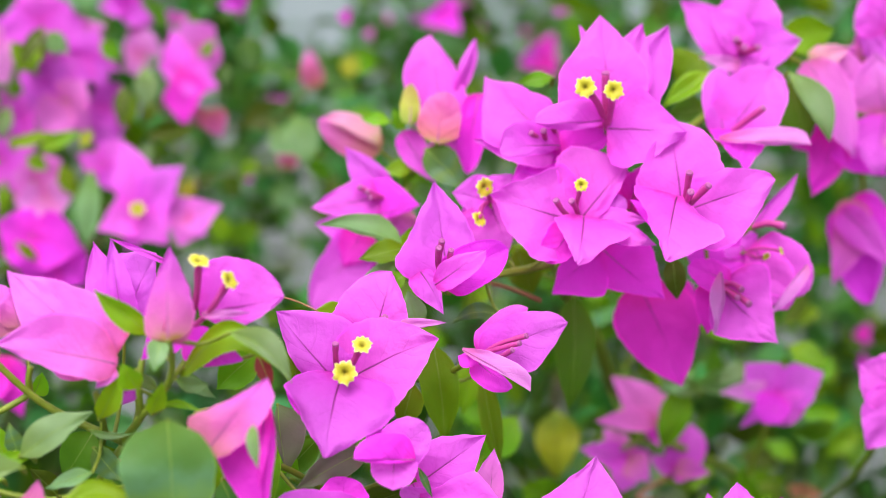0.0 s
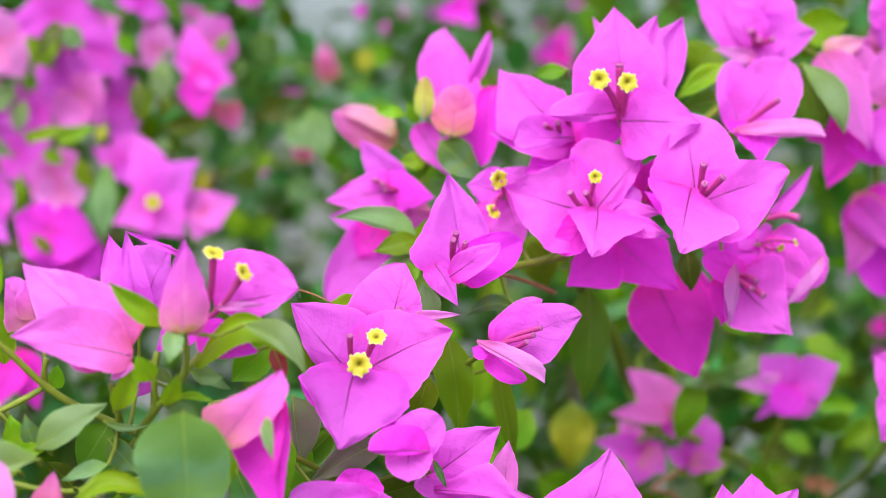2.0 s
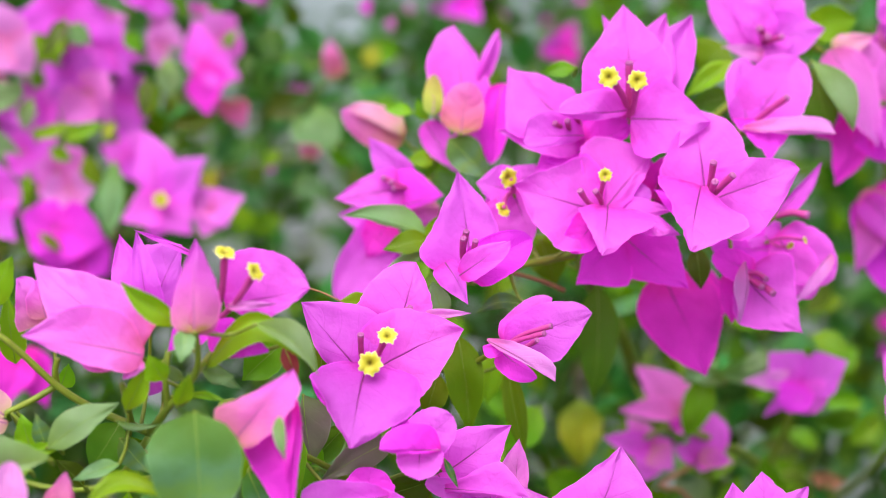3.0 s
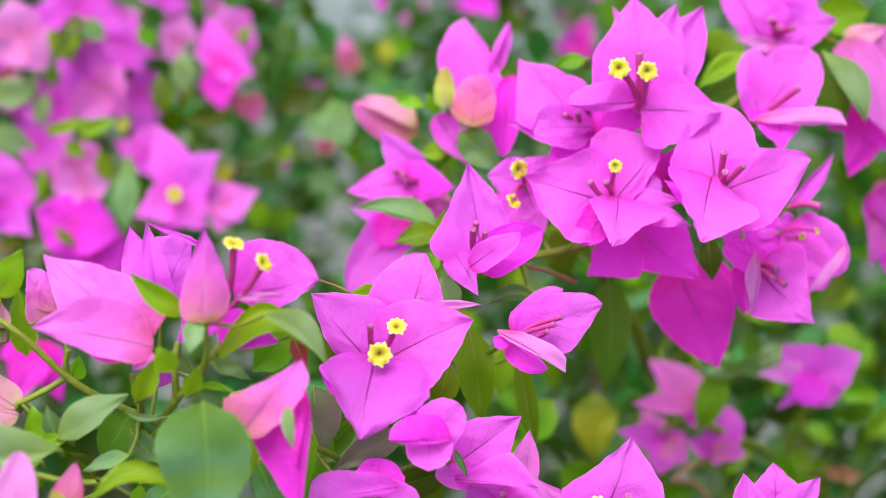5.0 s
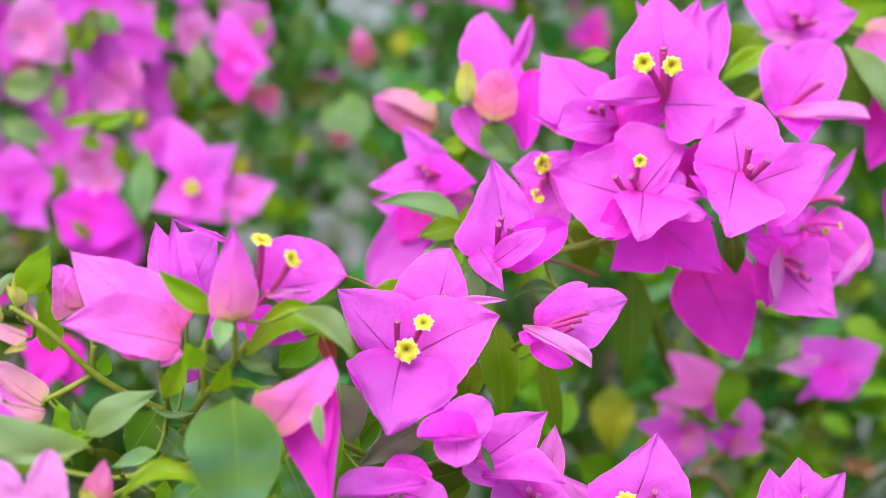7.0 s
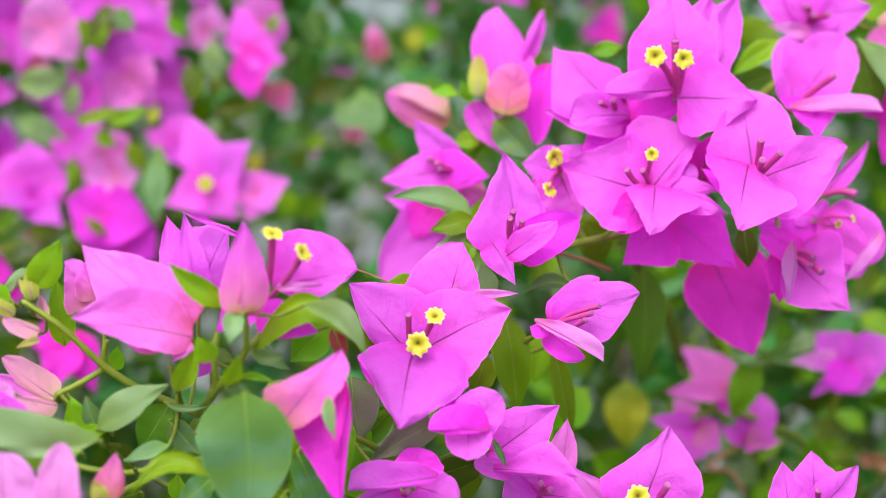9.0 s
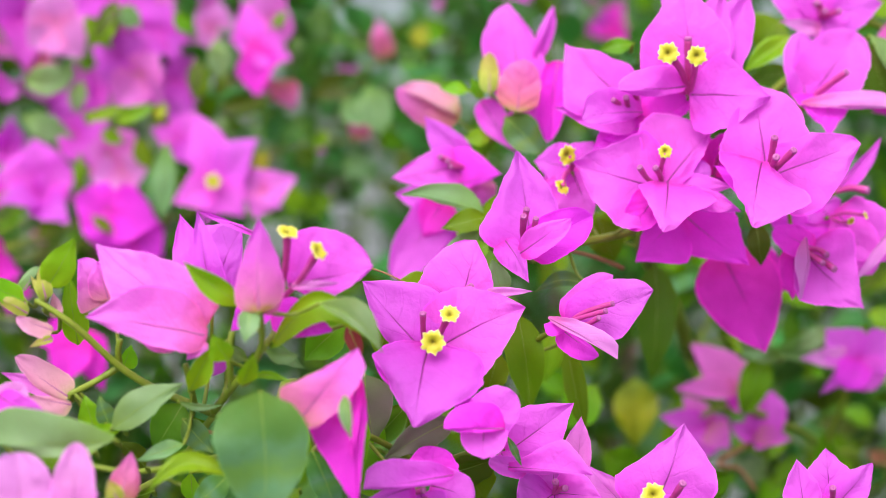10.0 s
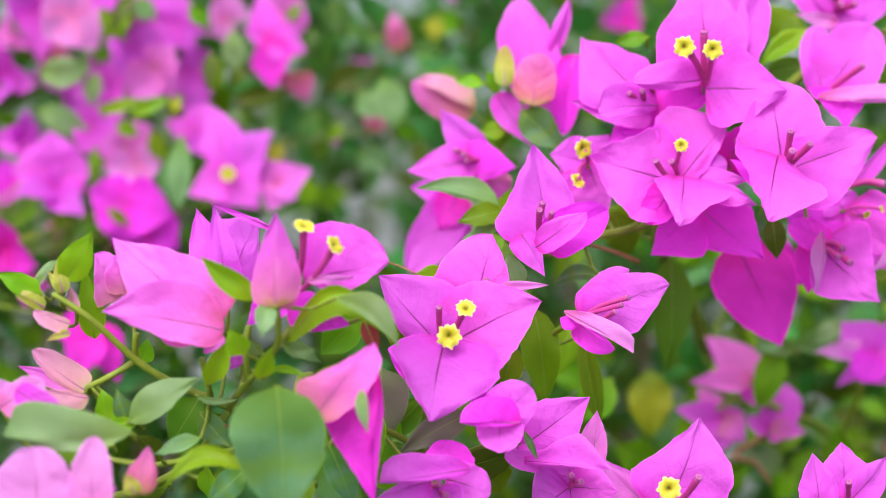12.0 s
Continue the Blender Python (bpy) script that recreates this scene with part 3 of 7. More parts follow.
twig(right_stem, [(0.0530, 0.7200, 1.1280), (0.0390, 0.7250, 1.1480), (0.0400, 0.7200, 1.1640), (0.0580, 0.7150, 1.1680)], 0.0012, 0.0009, 'stem')
twig(right_stem, [(0.0680, 0.7200, 1.1440), (0.0840, 0.7050, 1.1380), (0.1080, 0.7300, 1.1230), (0.1100, 0.7300, 1.1130)], 0.0012, 0.0009, 'stem')
twig(right_stem, [(0.0366, 0.7120, 1.1099), (0.0275, 0.7100, 1.1139), (0.0175, 0.7060, 1.1171)], 0.0010, 0.0007, 'twig')
twig(right_stem, [(0.1250, 0.7750, 1.2000), (0.1540, 0.7900, 1.1830), (0.1680, 0.8000, 1.1510), (0.1700, 0.8150, 1.1230)], 0.0012, 0.0009, 'stem')
twig(right_stem, [(0.0880, 0.7350, 1.1670), (0.1070, 0.7400, 1.1650), (0.1250, 0.7600, 1.1810), (0.1420, 0.7750, 1.1910)], 0.0012, 0.0009, 'stem')
side_stem = branch([(0.1600, 1.0200, 0.0000), (0.1650, 0.9500, 0.6000), (0.1700, 0.9400, 0.9510), (0.1360, 0.8700, 1.0100), (0.1040, 0.8200, 1.0350), (0.0870, 0.8150, 1.0410), (0.0760, 0.8150, 1.0360)], 0.003, 0.0009, 'stem', 'thin green stem with soft pink blossoms lower in the shrub')
twig(side_stem, [(0.1620, 0.9000, 0.9830), (0.1690, 0.8000, 1.0300), (0.1670, 0.7400, 1.0640)], 0.0012, 0.0009, 'stem')
twig(side_stem, [(0.1290, 0.8300, 1.0190), (0.1340, 0.8100, 1.0460), (0.1340, 0.8000, 1.0620)], 0.0012, 0.0009, 'stem')
twig(left_stem, [(-0.0510, 0.6700, 1.1160), (-0.0450, 0.6700, 1.1140), (-0.0380, 0.6650, 1.1110), (-0.0300, 0.6650, 1.1040)], 0.00035, 0.0003, 'twig')

# ---- blossoms on the left stem ----
flower('lilac', (-0.0975, 0.6020, 1.1047), [((-0.1297, 0.6129, 1.1306), 0.0268, 11, 7, 0.04, (0.9, 0.72, 1.00, 1.00), (-0.0976, 0.6030, 1.1045), None),
       ((-0.1305, 0.5950, 1.1110), 0.0184, 15, 7, 0.04, (0.85, 1.2, 0.71, 1.29), (-0.0954, 0.6000, 1.1045), None),
       ((-0.1013, 0.5980, 1.0977), 0.0056, 10, 7, 0.04, (0.9, 0.9, 0.94, 1.06), (-0.0961, 0.6000, 1.1036), None)], [],
       'magenta papery bougainvillea bracts seen from their outer side')
flower('rose', (-0.1281, 0.6220, 1.1124), [((-0.1383, 0.6262, 1.1244), 0.0155, 9, 7, 0.04, (6.9, 2.9, 1.20, 0.80), None, None),
       ((-0.1265, 0.6284, 1.1246), 0.0114, -3, 7, 0.04, (0.9, 0.9, 1.09, 0.91), (-0.1283, 0.6230, 1.1123), None),
       ((-0.1320, 0.6240, 1.1241), 0.0103, 5, 7, 0.04, (1, 1, 1.00, 1.00), (-0.1278, 0.6200, 1.1127), None)], [],
       'young pink bougainvillea bracts tinged green at the base')
flower('magenta', (-0.0967, 0.6250, 1.1119), [((-0.1072, 0.6338, 1.1373), 0.0118, 5, 7, 0.04, (1.1, 0.9, 1.35, 0.65), None, None),
       ((-0.1011, 0.6282, 1.1390), 0.0096, 2, 7, 0.04, (0.8, 0.8, 0.93, 1.07), (-0.0962, 0.6210, 1.1124), None),
       ((-0.0883, 0.6360, 1.1345), 0.0177, -5, 7, 0.04, (2.9, 0.9, 1.37, 0.63), (-0.0970, 0.6270, 1.1116), None),
       ((-0.0996, 0.6379, 1.1341), 0.0147, 1, 7, 0.04, (2.8, 2.8, 0.95, 1.05), (-0.0972, 0.6290, 1.1113), None),
       ((-0.1026, 0.6315, 1.1389), 0.0021, 14, 7, 0.04, (0.9, 0.9, 1.33, 0.67), (-0.0837, 0.6290, 1.1317), None)], [],
       'magenta papery bougainvillea bracts seen from their outer side')
flower('rose', (-0.0780, 0.5810, 1.1144), [((-0.0785, 0.5908, 1.1405), 0.0148, 0, -18, -0.04, (0.75, 0.95, 0.98, 1.02), None, None),
       ((-0.0731, 0.5908, 1.1263), 0.0097, 40, 7, 0.04, (0.9, 0.9, 1.00, 1.00), (-0.0783, 0.5840, 1.1139), None)], [],
       'young pink bougainvillea bracts tinged green at the base')
flower('magenta', (-0.0760, 0.6080, 1.1125), [((-0.0460, 0.6050, 1.1240), 0.0214, -15, 7, 0.04, (2.7, 1.4, 1.47, 0.53), (-0.0720, 0.6080, 1.1187), None),
       ((-0.0577, 0.5980, 1.1062), 0.0116, -14, 7, 0.04, (0.9, 0.9, 0.91, 1.09), (-0.0761, 0.6050, 1.1116), 'violet'),
       ((-0.0888, 0.6040, 1.1052), 0.0110, 12, 7, 0.04, (0.9, 0.9, 0.85, 1.15), (-0.0767, 0.6100, 1.1143), 'violet'),
       ((-0.0559, 0.5980, 1.1206), 0.0030, -15, 7, 0.04, (0.9, 0.9, 1.00, 1.00), (-0.0706, 0.6010, 1.1191), 'pale')], [((-0.0710, 0.5980, 1.1350), 1, (0.25, -0.45, 0.9), 0.0034), ((-0.0620, 0.5940, 1.1300), 1, (0.75, -0.55, 0.55), 0.0032)],
       'magenta papery bougainvillea bracts round small open yellow flowers')
flower('magenta', (-0.0920, 0.6150, 1.0970), [((-0.0990, 0.6150, 1.0900), 0.0071, 0, 6, 0.05, 1.2, None, None)], [],
       'magenta papery bougainvillea bracts seen from their outer side')
flower('rose', (-0.0672, 0.5780, 1.0829), [((-0.0500, 0.5858, 1.1031), 0.0176, -9, 12, 0.04, (4.5, 8.6, 1.13, 0.87), None, None)], [],
       'young pink bougainvillea bracts tinged green at the base')
flower('deep', (-0.0517, 0.5920, 1.0951), [((-0.0502, 0.5760, 1.0578), 0.0170, 0, 6, 0.04, (0.95, 4.95, 0.45, 1.55), None, None),
       ((-0.0517, 0.5770, 1.0720), 0.0045, 1, 7, 0.04, (0.9, 0.9, 0.93, 1.07), (-0.0505, 0.5870, 1.0950), None)], [],
       'deep magenta bougainvillea bract hanging folded')

# ---- blossoms on the middle stem ----
flower('magenta', (-0.0311, 0.6320, 1.0931), [((-0.0512, 0.6396, 1.1153), 0.0228, 10, 7, 0.04, (1, 1, 0.55, 1.45), None, None),
       ((0.0001, 0.6380, 1.1072), 0.0305, -14, 7, 0.04, (1.05, 4.95, 0.99, 1.01), (-0.0312, 0.6330, 1.0929), None),
       ((-0.0345, 0.6100, 1.0744), 0.0350, 3, 9, 0.04, (0.85, 4.7, 1.09, 0.91), (-0.0300, 0.6260, 1.0979), None),
       ((-0.0473, 0.6211, 1.0942), 0.0036, 8, 7, 0.04, (1.2, 1.2, 0.57, 1.43), (-0.0412, 0.6180, 1.0856), 'violet')], [((-0.0290, 0.6200, 1.0990), 1, (0, -1, 0.15), 0.0039), ((-0.0240, 0.6220, 1.1070), 1, (0.05, -0.75, 0.65), 0.0032), ((-0.0320, 0.6260, 1.1070), 0, (0, -1, 0), 0.0030)],
       'magenta papery bougainvillea bracts round small open yellow flowers')
flower('magenta', (-0.0225, 0.6520, 1.1062), [((-0.0152, 0.6596, 1.1259), 0.0235, -4, 7, 0.04, (2.6, 1.1, 1.29, 0.71), (-0.0218, 0.6520, 1.1031), None),
       ((0.0025, 0.6420, 1.1117), 0.0036, -15, 7, 0.04, (0.9, 0.9, 1.50, 0.50), (-0.0131, 0.6480, 1.1091), 'pale')], [((-0.0170, 0.6440, 1.1130), 0, (0, -1, 0), 0.0029)],
       'magenta papery bougainvillea bracts round closed pink flower tubes')
flower('magenta', (-0.0160, 0.6150, 1.0747), [((-0.0261, 0.6020, 1.0760), 0.0090, 15, 7, 0.04, (2.9, 2.9, 0.22, 1.78), (-0.0072, 0.6090, 1.0745), 'violet'),
       ((-0.0033, 0.6160, 1.0834), 0.0152, -12, 7, 0.04, (2.9, 2.9, 1.02, 0.98), None, None),
       ((-0.0138, 0.6060, 1.0658), 0.0144, 0, 7, 0.04, (2.9, 2.9, 1.02, 0.98), (-0.0133, 0.6120, 1.0753), 'magenta'),
       ((-0.0208, 0.6211, 1.0826), 0.0109, 7, 7, 0.04, (0.9, 0.9, 1.00, 1.00), (-0.0160, 0.6170, 1.0743), None),
       ((-0.0066, 0.6150, 1.0746), 0.0102, -15, 7, 0.04, (2.9, 2.9, 1.00, 1.00), (-0.0160, 0.6160, 1.0745), None)], [],
       'magenta papery bougainvillea bracts seen from their outer side')
flower('magenta', (-0.0061, 0.6340, 1.0617), [((0.0153, 0.6391, 1.0763), 0.0207, -12, 7, 0.04, (0.75, 4.9, 0.98, 1.02), None, None),
       ((0.0200, 0.6180, 1.0580), 0.0113, -15, 7, 0.04, (5.9, 0.9, 1.76, 0.24), (-0.0069, 0.6260, 1.0588), None),
       ((-0.0121, 0.6240, 1.0617), 0.0065, 15, 7, 0.04, (2.9, 2.9, 1.16, 0.84), (0.0002, 0.6280, 1.0576), None),
       ((-0.0028, 0.6260, 1.0548), 0.0073, -8, 7, 0.04, (1, 1, 0.95, 1.05), (-0.0080, 0.6310, 1.0623), None)], [],
       'magenta papery bougainvillea bracts seen from their outer side')
flower('blush', (0.0165, 0.6400, 1.0525), [((0.0183, 0.6502, 1.0698), 0.0094, -1, 7, 0.04, (1, 1, 1.13, 0.87), (0.0167, 0.6440, 1.0516), None)], [],
       'pale pink bougainvillea bract standing upright')
flower('magenta', (-0.0331, 0.6150, 1.0533), [((-0.0500, 0.6010, 1.0576), 0.0096, 15, 7, 0.04, (1, 9, 0.41, 1.59), (-0.0226, 0.6070, 1.0607), None),
       ((-0.0289, 0.6217, 1.0664), 0.0152, -1, 7, 0.04, (2.9, 2.9, 0.94, 1.06), (-0.0300, 0.6170, 1.0563), 'violet'),
       ((-0.0165, 0.6130, 1.0512), 0.0142, -14, 7, 0.04, (2.9, 2.9, 1.00, 1.00), (-0.0299, 0.6150, 1.0557), None),
       ((-0.0513, 0.6050, 1.0519), 0.0077, 14, 7, 0.04, (0.9, 0.9, 1.39, 0.61), (-0.0346, 0.6090, 1.0568), None),
       ((-0.0282, 0.6090, 1.0419), 0.0141, -5, 7, 0.04, (0.9, 0.9, 1.00, 1.00), (-0.0330, 0.6130, 1.0537), None)], [((-0.0320, 0.6110, 1.0550), 0, (0, -1, 0), 0.0029), ((-0.0300, 0.6090, 1.0520), 0, (0, -1, 0), 0.0029)],
       'magenta papery bougainvillea bracts round closed pink flower tubes')
flower('magenta', (0.0090, 0.6400, 1.0470), [((-0.0030, 0.6360, 1.0400), 0.0221, 0, 5.4, 0.05, 1.0, None, None),
       ((0.0240, 0.6340, 1.0470), 0.0165, 0, 5.4, 0.05, 1.0, None, None),
       ((0.0080, 0.6430, 1.0580), 0.0184, 0, 5.4, 0.05, 1.0, None, None),
       ((0.0110, 0.6340, 1.0320), 0.0184, 0, 5.4, 0.05, 1.0, None, None)], [((0.0090, 0.6300, 1.0530), 0, (0, -1, 0), 0.0030), ((0.0120, 0.6300, 1.0510), 0, (0, -1, 0), 0.0030)],
       'magenta papery bougainvillea bracts round closed pink flower tubes')
flower('magenta', (0.0389, 0.6350, 1.0401), [((0.0506, 0.6448, 1.0684), 0.0317, -5, 7, 0.04, (4.65, 1.2, 0.98, 1.02), None, None),
       ((0.0188, 0.6452, 1.0552), 0.0120, 11, 7, 0.04, (0.9, 0.9, 1.24, 0.76), (0.0344, 0.6390, 1.0402), 'blush'),
       ((0.0577, 0.6310, 1.0358), 0.0174, -14, 7, 0.04, (0.9, 0.9, 1.00, 1.00), (0.0388, 0.6340, 1.0404), None)], [((0.0390, 0.6230, 1.0500), 1, (0, -1, 0.25), 0.0039), ((0.0480, 0.6230, 1.0540), 0, (0, -1, 0), 0.0034)],
       'magenta papery bougainvillea bracts round small open yellow flowers')
flower('magenta', (0.0983, 0.6450, 1.0404), [((0.0867, 0.6454, 1.0566), 0.0128, 2, 7, 0.04, (1, 1, 1.00, 1.00), (0.0886, 0.6410, 1.0377), None),
       ((0.0980, 0.6554, 1.0582), 0.0205, 1, 7, 0.04, (0.75, 0.75, 0.98, 1.02), (0.0986, 0.6470, 1.0399), None),
       ((0.1124, 0.6518, 1.0539), 0.0129, -10, 7, 0.04, (0.9, 0.9, 1.00, 1.00), (0.0985, 0.6460, 1.0401), None),
       ((0.0838, 0.6450, 1.0386), 0.0107, 15, 7, 0.04, (0.9, 0.9, 1.00, 1.00), None, None)], [((0.0970, 0.6370, 1.0490), 0, (0, -1, 0), 0.0031)],
       'magenta papery bougainvillea bracts round closed pink flower tubes')
flower('pale', (-0.1342, 0.5560, 1.0610), [((-0.1445, 0.5640, 1.0778), 0.0234, 0, 10, 0.04, (2.75, 2.75, 1.03, 0.97), (-0.1428, 0.5560, 1.0578), None),
       ((-0.1273, 0.5624, 1.0808), 0.0129, -1, 10, 0.04, (2.65, 2.65, 1.00, 1.00), (-0.1276, 0.5540, 1.0599), None),
       ((-0.1210, 0.5595, 1.0670), 0.0101, -13, 7, 0.04, (0.9, 0.9, 0.97, 1.03), (-0.1346, 0.5580, 1.0605), 'blush')], [],
       'large pale pink bougainvillea bracts standing close')
flower('pale', (-0.1591, 0.5850, 1.0844), [((-0.1468, 0.5879, 1.0922), 0.0119, -13, 12, 0.04, (2.9, 2.9, 0.76, 1.24), None, None),
       ((-0.1399, 0.5820, 1.0825), 0.0077, -13, 7, 0.04, (2.9, 2.9, 1.08, 0.92), (-0.1538, 0.5830, 1.0901), 'magenta'),
       ((-0.1645, 0.5882, 1.0928), 0.0129, 7, 7, 0.04, (0.9, 0.9, 1.00, 1.00), None, None)], [],
       'pale pink bougainvillea bracts at the stem')
flower('young', (-0.1392, 0.6120, 1.0841), [((-0.1561, 0.6162, 1.0958), 0.0088, 12, -12, -0.03, (2.75, 2.75, 0.69, 1.31), None, 'peach'),
       ((-0.1608, 0.6165, 1.0911), 0.0058, 14, 7, 0.04, (0.9, 0.9, 0.94, 1.06), (-0.1413, 0.6140, 1.0841), 'blush'),
       ((-0.1518, 0.6080, 1.0848), 0.0055, 15, 7, 0.04, (2.8, 2.8, 1.52, 0.48), (-0.1380, 0.6100, 1.0821), 'peach')], [],
       'half-open young pink bougainvillea bracts, folded like a pod')
flower('young', (-0.1180, 0.5720, 1.0617), [((-0.1149, 0.5772, 1.0750), 0.0098, -4, -16, -0.04, (0.9, 0.9, 1.03, 0.97), None, None),
       ((-0.1206, 0.5712, 1.0681), 0.0050, 6, 7, 0.04, (0.9, 0.9, 1.00, 1.00), (-0.1176, 0.5700, 1.0622), 'bud')], [],
       'young orange-pink bougainvillea bud beside leaves')
flower('deep', (-0.1713, 0.8000, 1.0755), [((-0.1824, 0.8000, 1.0492), 0.0186, 6, 7, 0.04, (4.8, 4.8, 0.95, 1.05), None, None),
       ((-0.1627, 0.8010, 1.0503), 0.0173, -5, 7, 0.04, (4.8, 4.8, 0.97, 1.03), (-0.1715, 0.8010, 1.0754), None),
       ((-0.1881, 0.8020, 1.0689), 0.0151, 14, 7, 0.04, (0.9, 0.9, 0.94, 1.06), (-0.1717, 0.8020, 1.0752), None)], [],
       'deep magenta bougainvillea bracts behind the stem')
flower('bud', (-0.1463, 0.6120, 1.1109), [((-0.1470, 0.6125, 1.1244), 0.0050, 3, -20, 0.04, (0.9, 0.9, 0.93, 1.07), (-0.1448, 0.6100, 1.1146), None),
       ((-0.1503, 0.6146, 1.1209), 0.0027, 8, 7, 0.04, (1, 1, 1.00, 1.00), (-0.1452, 0.6120, 1.1136), None),
       ((-0.1592, 0.6095, 1.1146), 0.0047, 13, -20, 0.04, (2.8, 2.8, 0.93, 1.07), (-0.1504, 0.6100, 1.1100), None),
       ((-0.1562, 0.6142, 1.1185), 0.0022, 9, 7, 0.04, (0.9, 0.9, 1.08, 0.92), (-0.1511, 0.6120, 1.1123), None),
       ((-0.1481, 0.6166, 1.1235), 0.0034, -8, 7, 0.04, (2.8, 2.8, 1.60, 0.40), (-0.1528, 0.6140, 1.1161), 'sage')], [],
       'cluster of small green-yellow bougainvillea buds at the stem end')
flower('young', (-0.1443, 0.6110, 1.1041), [((-0.1540, 0.6094, 1.1092), 0.0052, 14, 7, 0.04, (2.8, 2.8, 1.42, 0.58), (-0.1428, 0.6090, 1.1051), 'peach'),
       ((-0.1439, 0.6166, 1.1154), 0.0042, 2, 7, 0.04, (0.9, 0.9, 1.04, 0.96), (-0.1425, 0.6140, 1.1081), 'peach'),
       ((-0.1497, 0.6070, 1.1003), 0.0027, 14, 7, 0.04, (0.9, 0.9, 1.00, 1.00), (-0.1427, 0.6080, 1.1029), 'bud')], [],
       'small budding pink bougainvillea bracts')

# ---- blossoms on the right stem ----
flower('magenta', (0.0573, 0.6950, 1.1712), [((0.0551, 0.7066, 1.2091), 0.0306, 1, 7, 0.04, (0.9, 1.05, 1.09, 0.91), None, None),
       ((0.0707, 0.7136, 1.2060), 0.0209, -5, 7, 0.04, (1, 1, 1.16, 0.84), (0.0575, 0.6970, 1.1711), None),
       ((0.0802, 0.7158, 1.2067), 0.0205, -7, 7, 0.04, (1.1, 1.1, 0.95, 1.05), (0.0607, 0.6980, 1.1703), None),
       ((0.0839, 0.6870, 1.1702), 0.0278, -15, 7, 0.04, (4.9, 0.8, 1.01, 0.99), (0.0571, 0.6930, 1.1713), None),
       ((0.0487, 0.7136, 1.2066), 0.0068, 5, 7, 0.04, (1, 1, 0.86, 1.14), (0.0557, 0.7010, 1.1850), None)], [((0.0490, 0.6810, 1.1850), 1, (-0.05, -1, 0.15), 0.0037), ((0.0580, 0.6810, 1.1840), 1, (0.1, -1, 0.1), 0.0035), ((0.0560, 0.6890, 1.1900), 0, (0, -1, 0), 0.0038)],
       'magenta papery bougainvillea bracts round small open yellow flowers')
flower('magenta', (0.0408, 0.7030, 1.1642), [((0.0162, 0.7126, 1.1888), 0.0274, 11, 7, 0.04, (5.3, 5, 1.20, 0.80), None, None),
       ((0.0199, 0.6810, 1.1640), 0.0125, 15, 8, 0.04, (9, 8.6, 0.61, 1.39), (0.0416, 0.6950, 1.1653), None),
       ((0.0317, 0.6810, 1.1733), 0.0102, 10, 7, 0.04, (1, 2.9, 0.44, 1.56), (0.0557, 0.6910, 1.1742), None),
       ((0.0121, 0.7070, 1.1665), 0.0127, 15, 7, 0.04, (0.8, 0.8, 1.38, 0.62), (0.0410, 0.7050, 1.1641), None),
       ((0.0255, 0.7050, 1.1526), 0.0144, 12, 7, 0.04, (0.9, 0.9, 1.14, 0.86), (0.0411, 0.7070, 1.1640), 'violet')], [((0.0312, 0.6890, 1.1698), 0, (0, -1, 0), 0.0028), ((0.0381, 0.6910, 1.1741), 0, (0, -1, 0), 0.0032), ((0.0353, 0.6870, 1.1706), 0, (0, -1, 0), 0.0030)],
       'magenta papery bougainvillea bracts round closed pink flower tubes')
flower('violet', (0.0439, 0.7040, 1.1606), [((0.0585, 0.7014, 1.1686), 0.0132, -13, 7, 0.04, (2.8, 2.8, 1.35, 0.65), (0.0438, 0.7030, 1.1607), None),
       ((0.0287, 0.7040, 1.1555), 0.0113, 14, 7, 0.04, (0.9, 0.9, 0.97, 1.03), None, None),
       ((0.0467, 0.7080, 1.1467), 0.0164, -3, 7, 0.04, (1, 1, 1.00, 1.00), (0.0440, 0.7060, 1.1605), None),
       ((0.0388, 0.7132, 1.1743), 0.0145, 5, 7, 0.04, (1, 1, 0.97, 1.03), (0.0441, 0.7070, 1.1605), None)], [],
       'deep magenta bougainvillea bracts in the heart of a cluster')
flower('magenta', (0.0813, 0.6780, 1.1442), [((0.0781, 0.6927, 1.1747), 0.0310, 2, 7, 0.04, (4.75, 2.9, 1.00, 1.00), None, None),
       ((0.1126, 0.6795, 1.1555), 0.0257, -14, 7, 0.04, (2.9, 0.75, 0.69, 1.31), None, None),
       ((0.0727, 0.6540, 1.1294), 0.0329, 3, 10, 0.04, (5.5, 6.82, 1.07, 0.93), (0.0786, 0.6720, 1.1501), None),
       ((0.0630, 0.6760, 1.1486), 0.0109, 15, 7, 0.04, (0.9, 0.9, 1.66, 0.34), (0.0815, 0.6790, 1.1442), 'violet')], [((0.0820, 0.6680, 1.1580), 0, (0, -1, 0), 0.0034), ((0.0820, 0.6640, 1.1520), 0, (0, -1, 0), 0.0034), ((0.0880, 0.6660, 1.1540), 0, (0, -1, 0), 0.0034)],
       'magenta papery bougainvillea bracts round closed pink flower tubes')
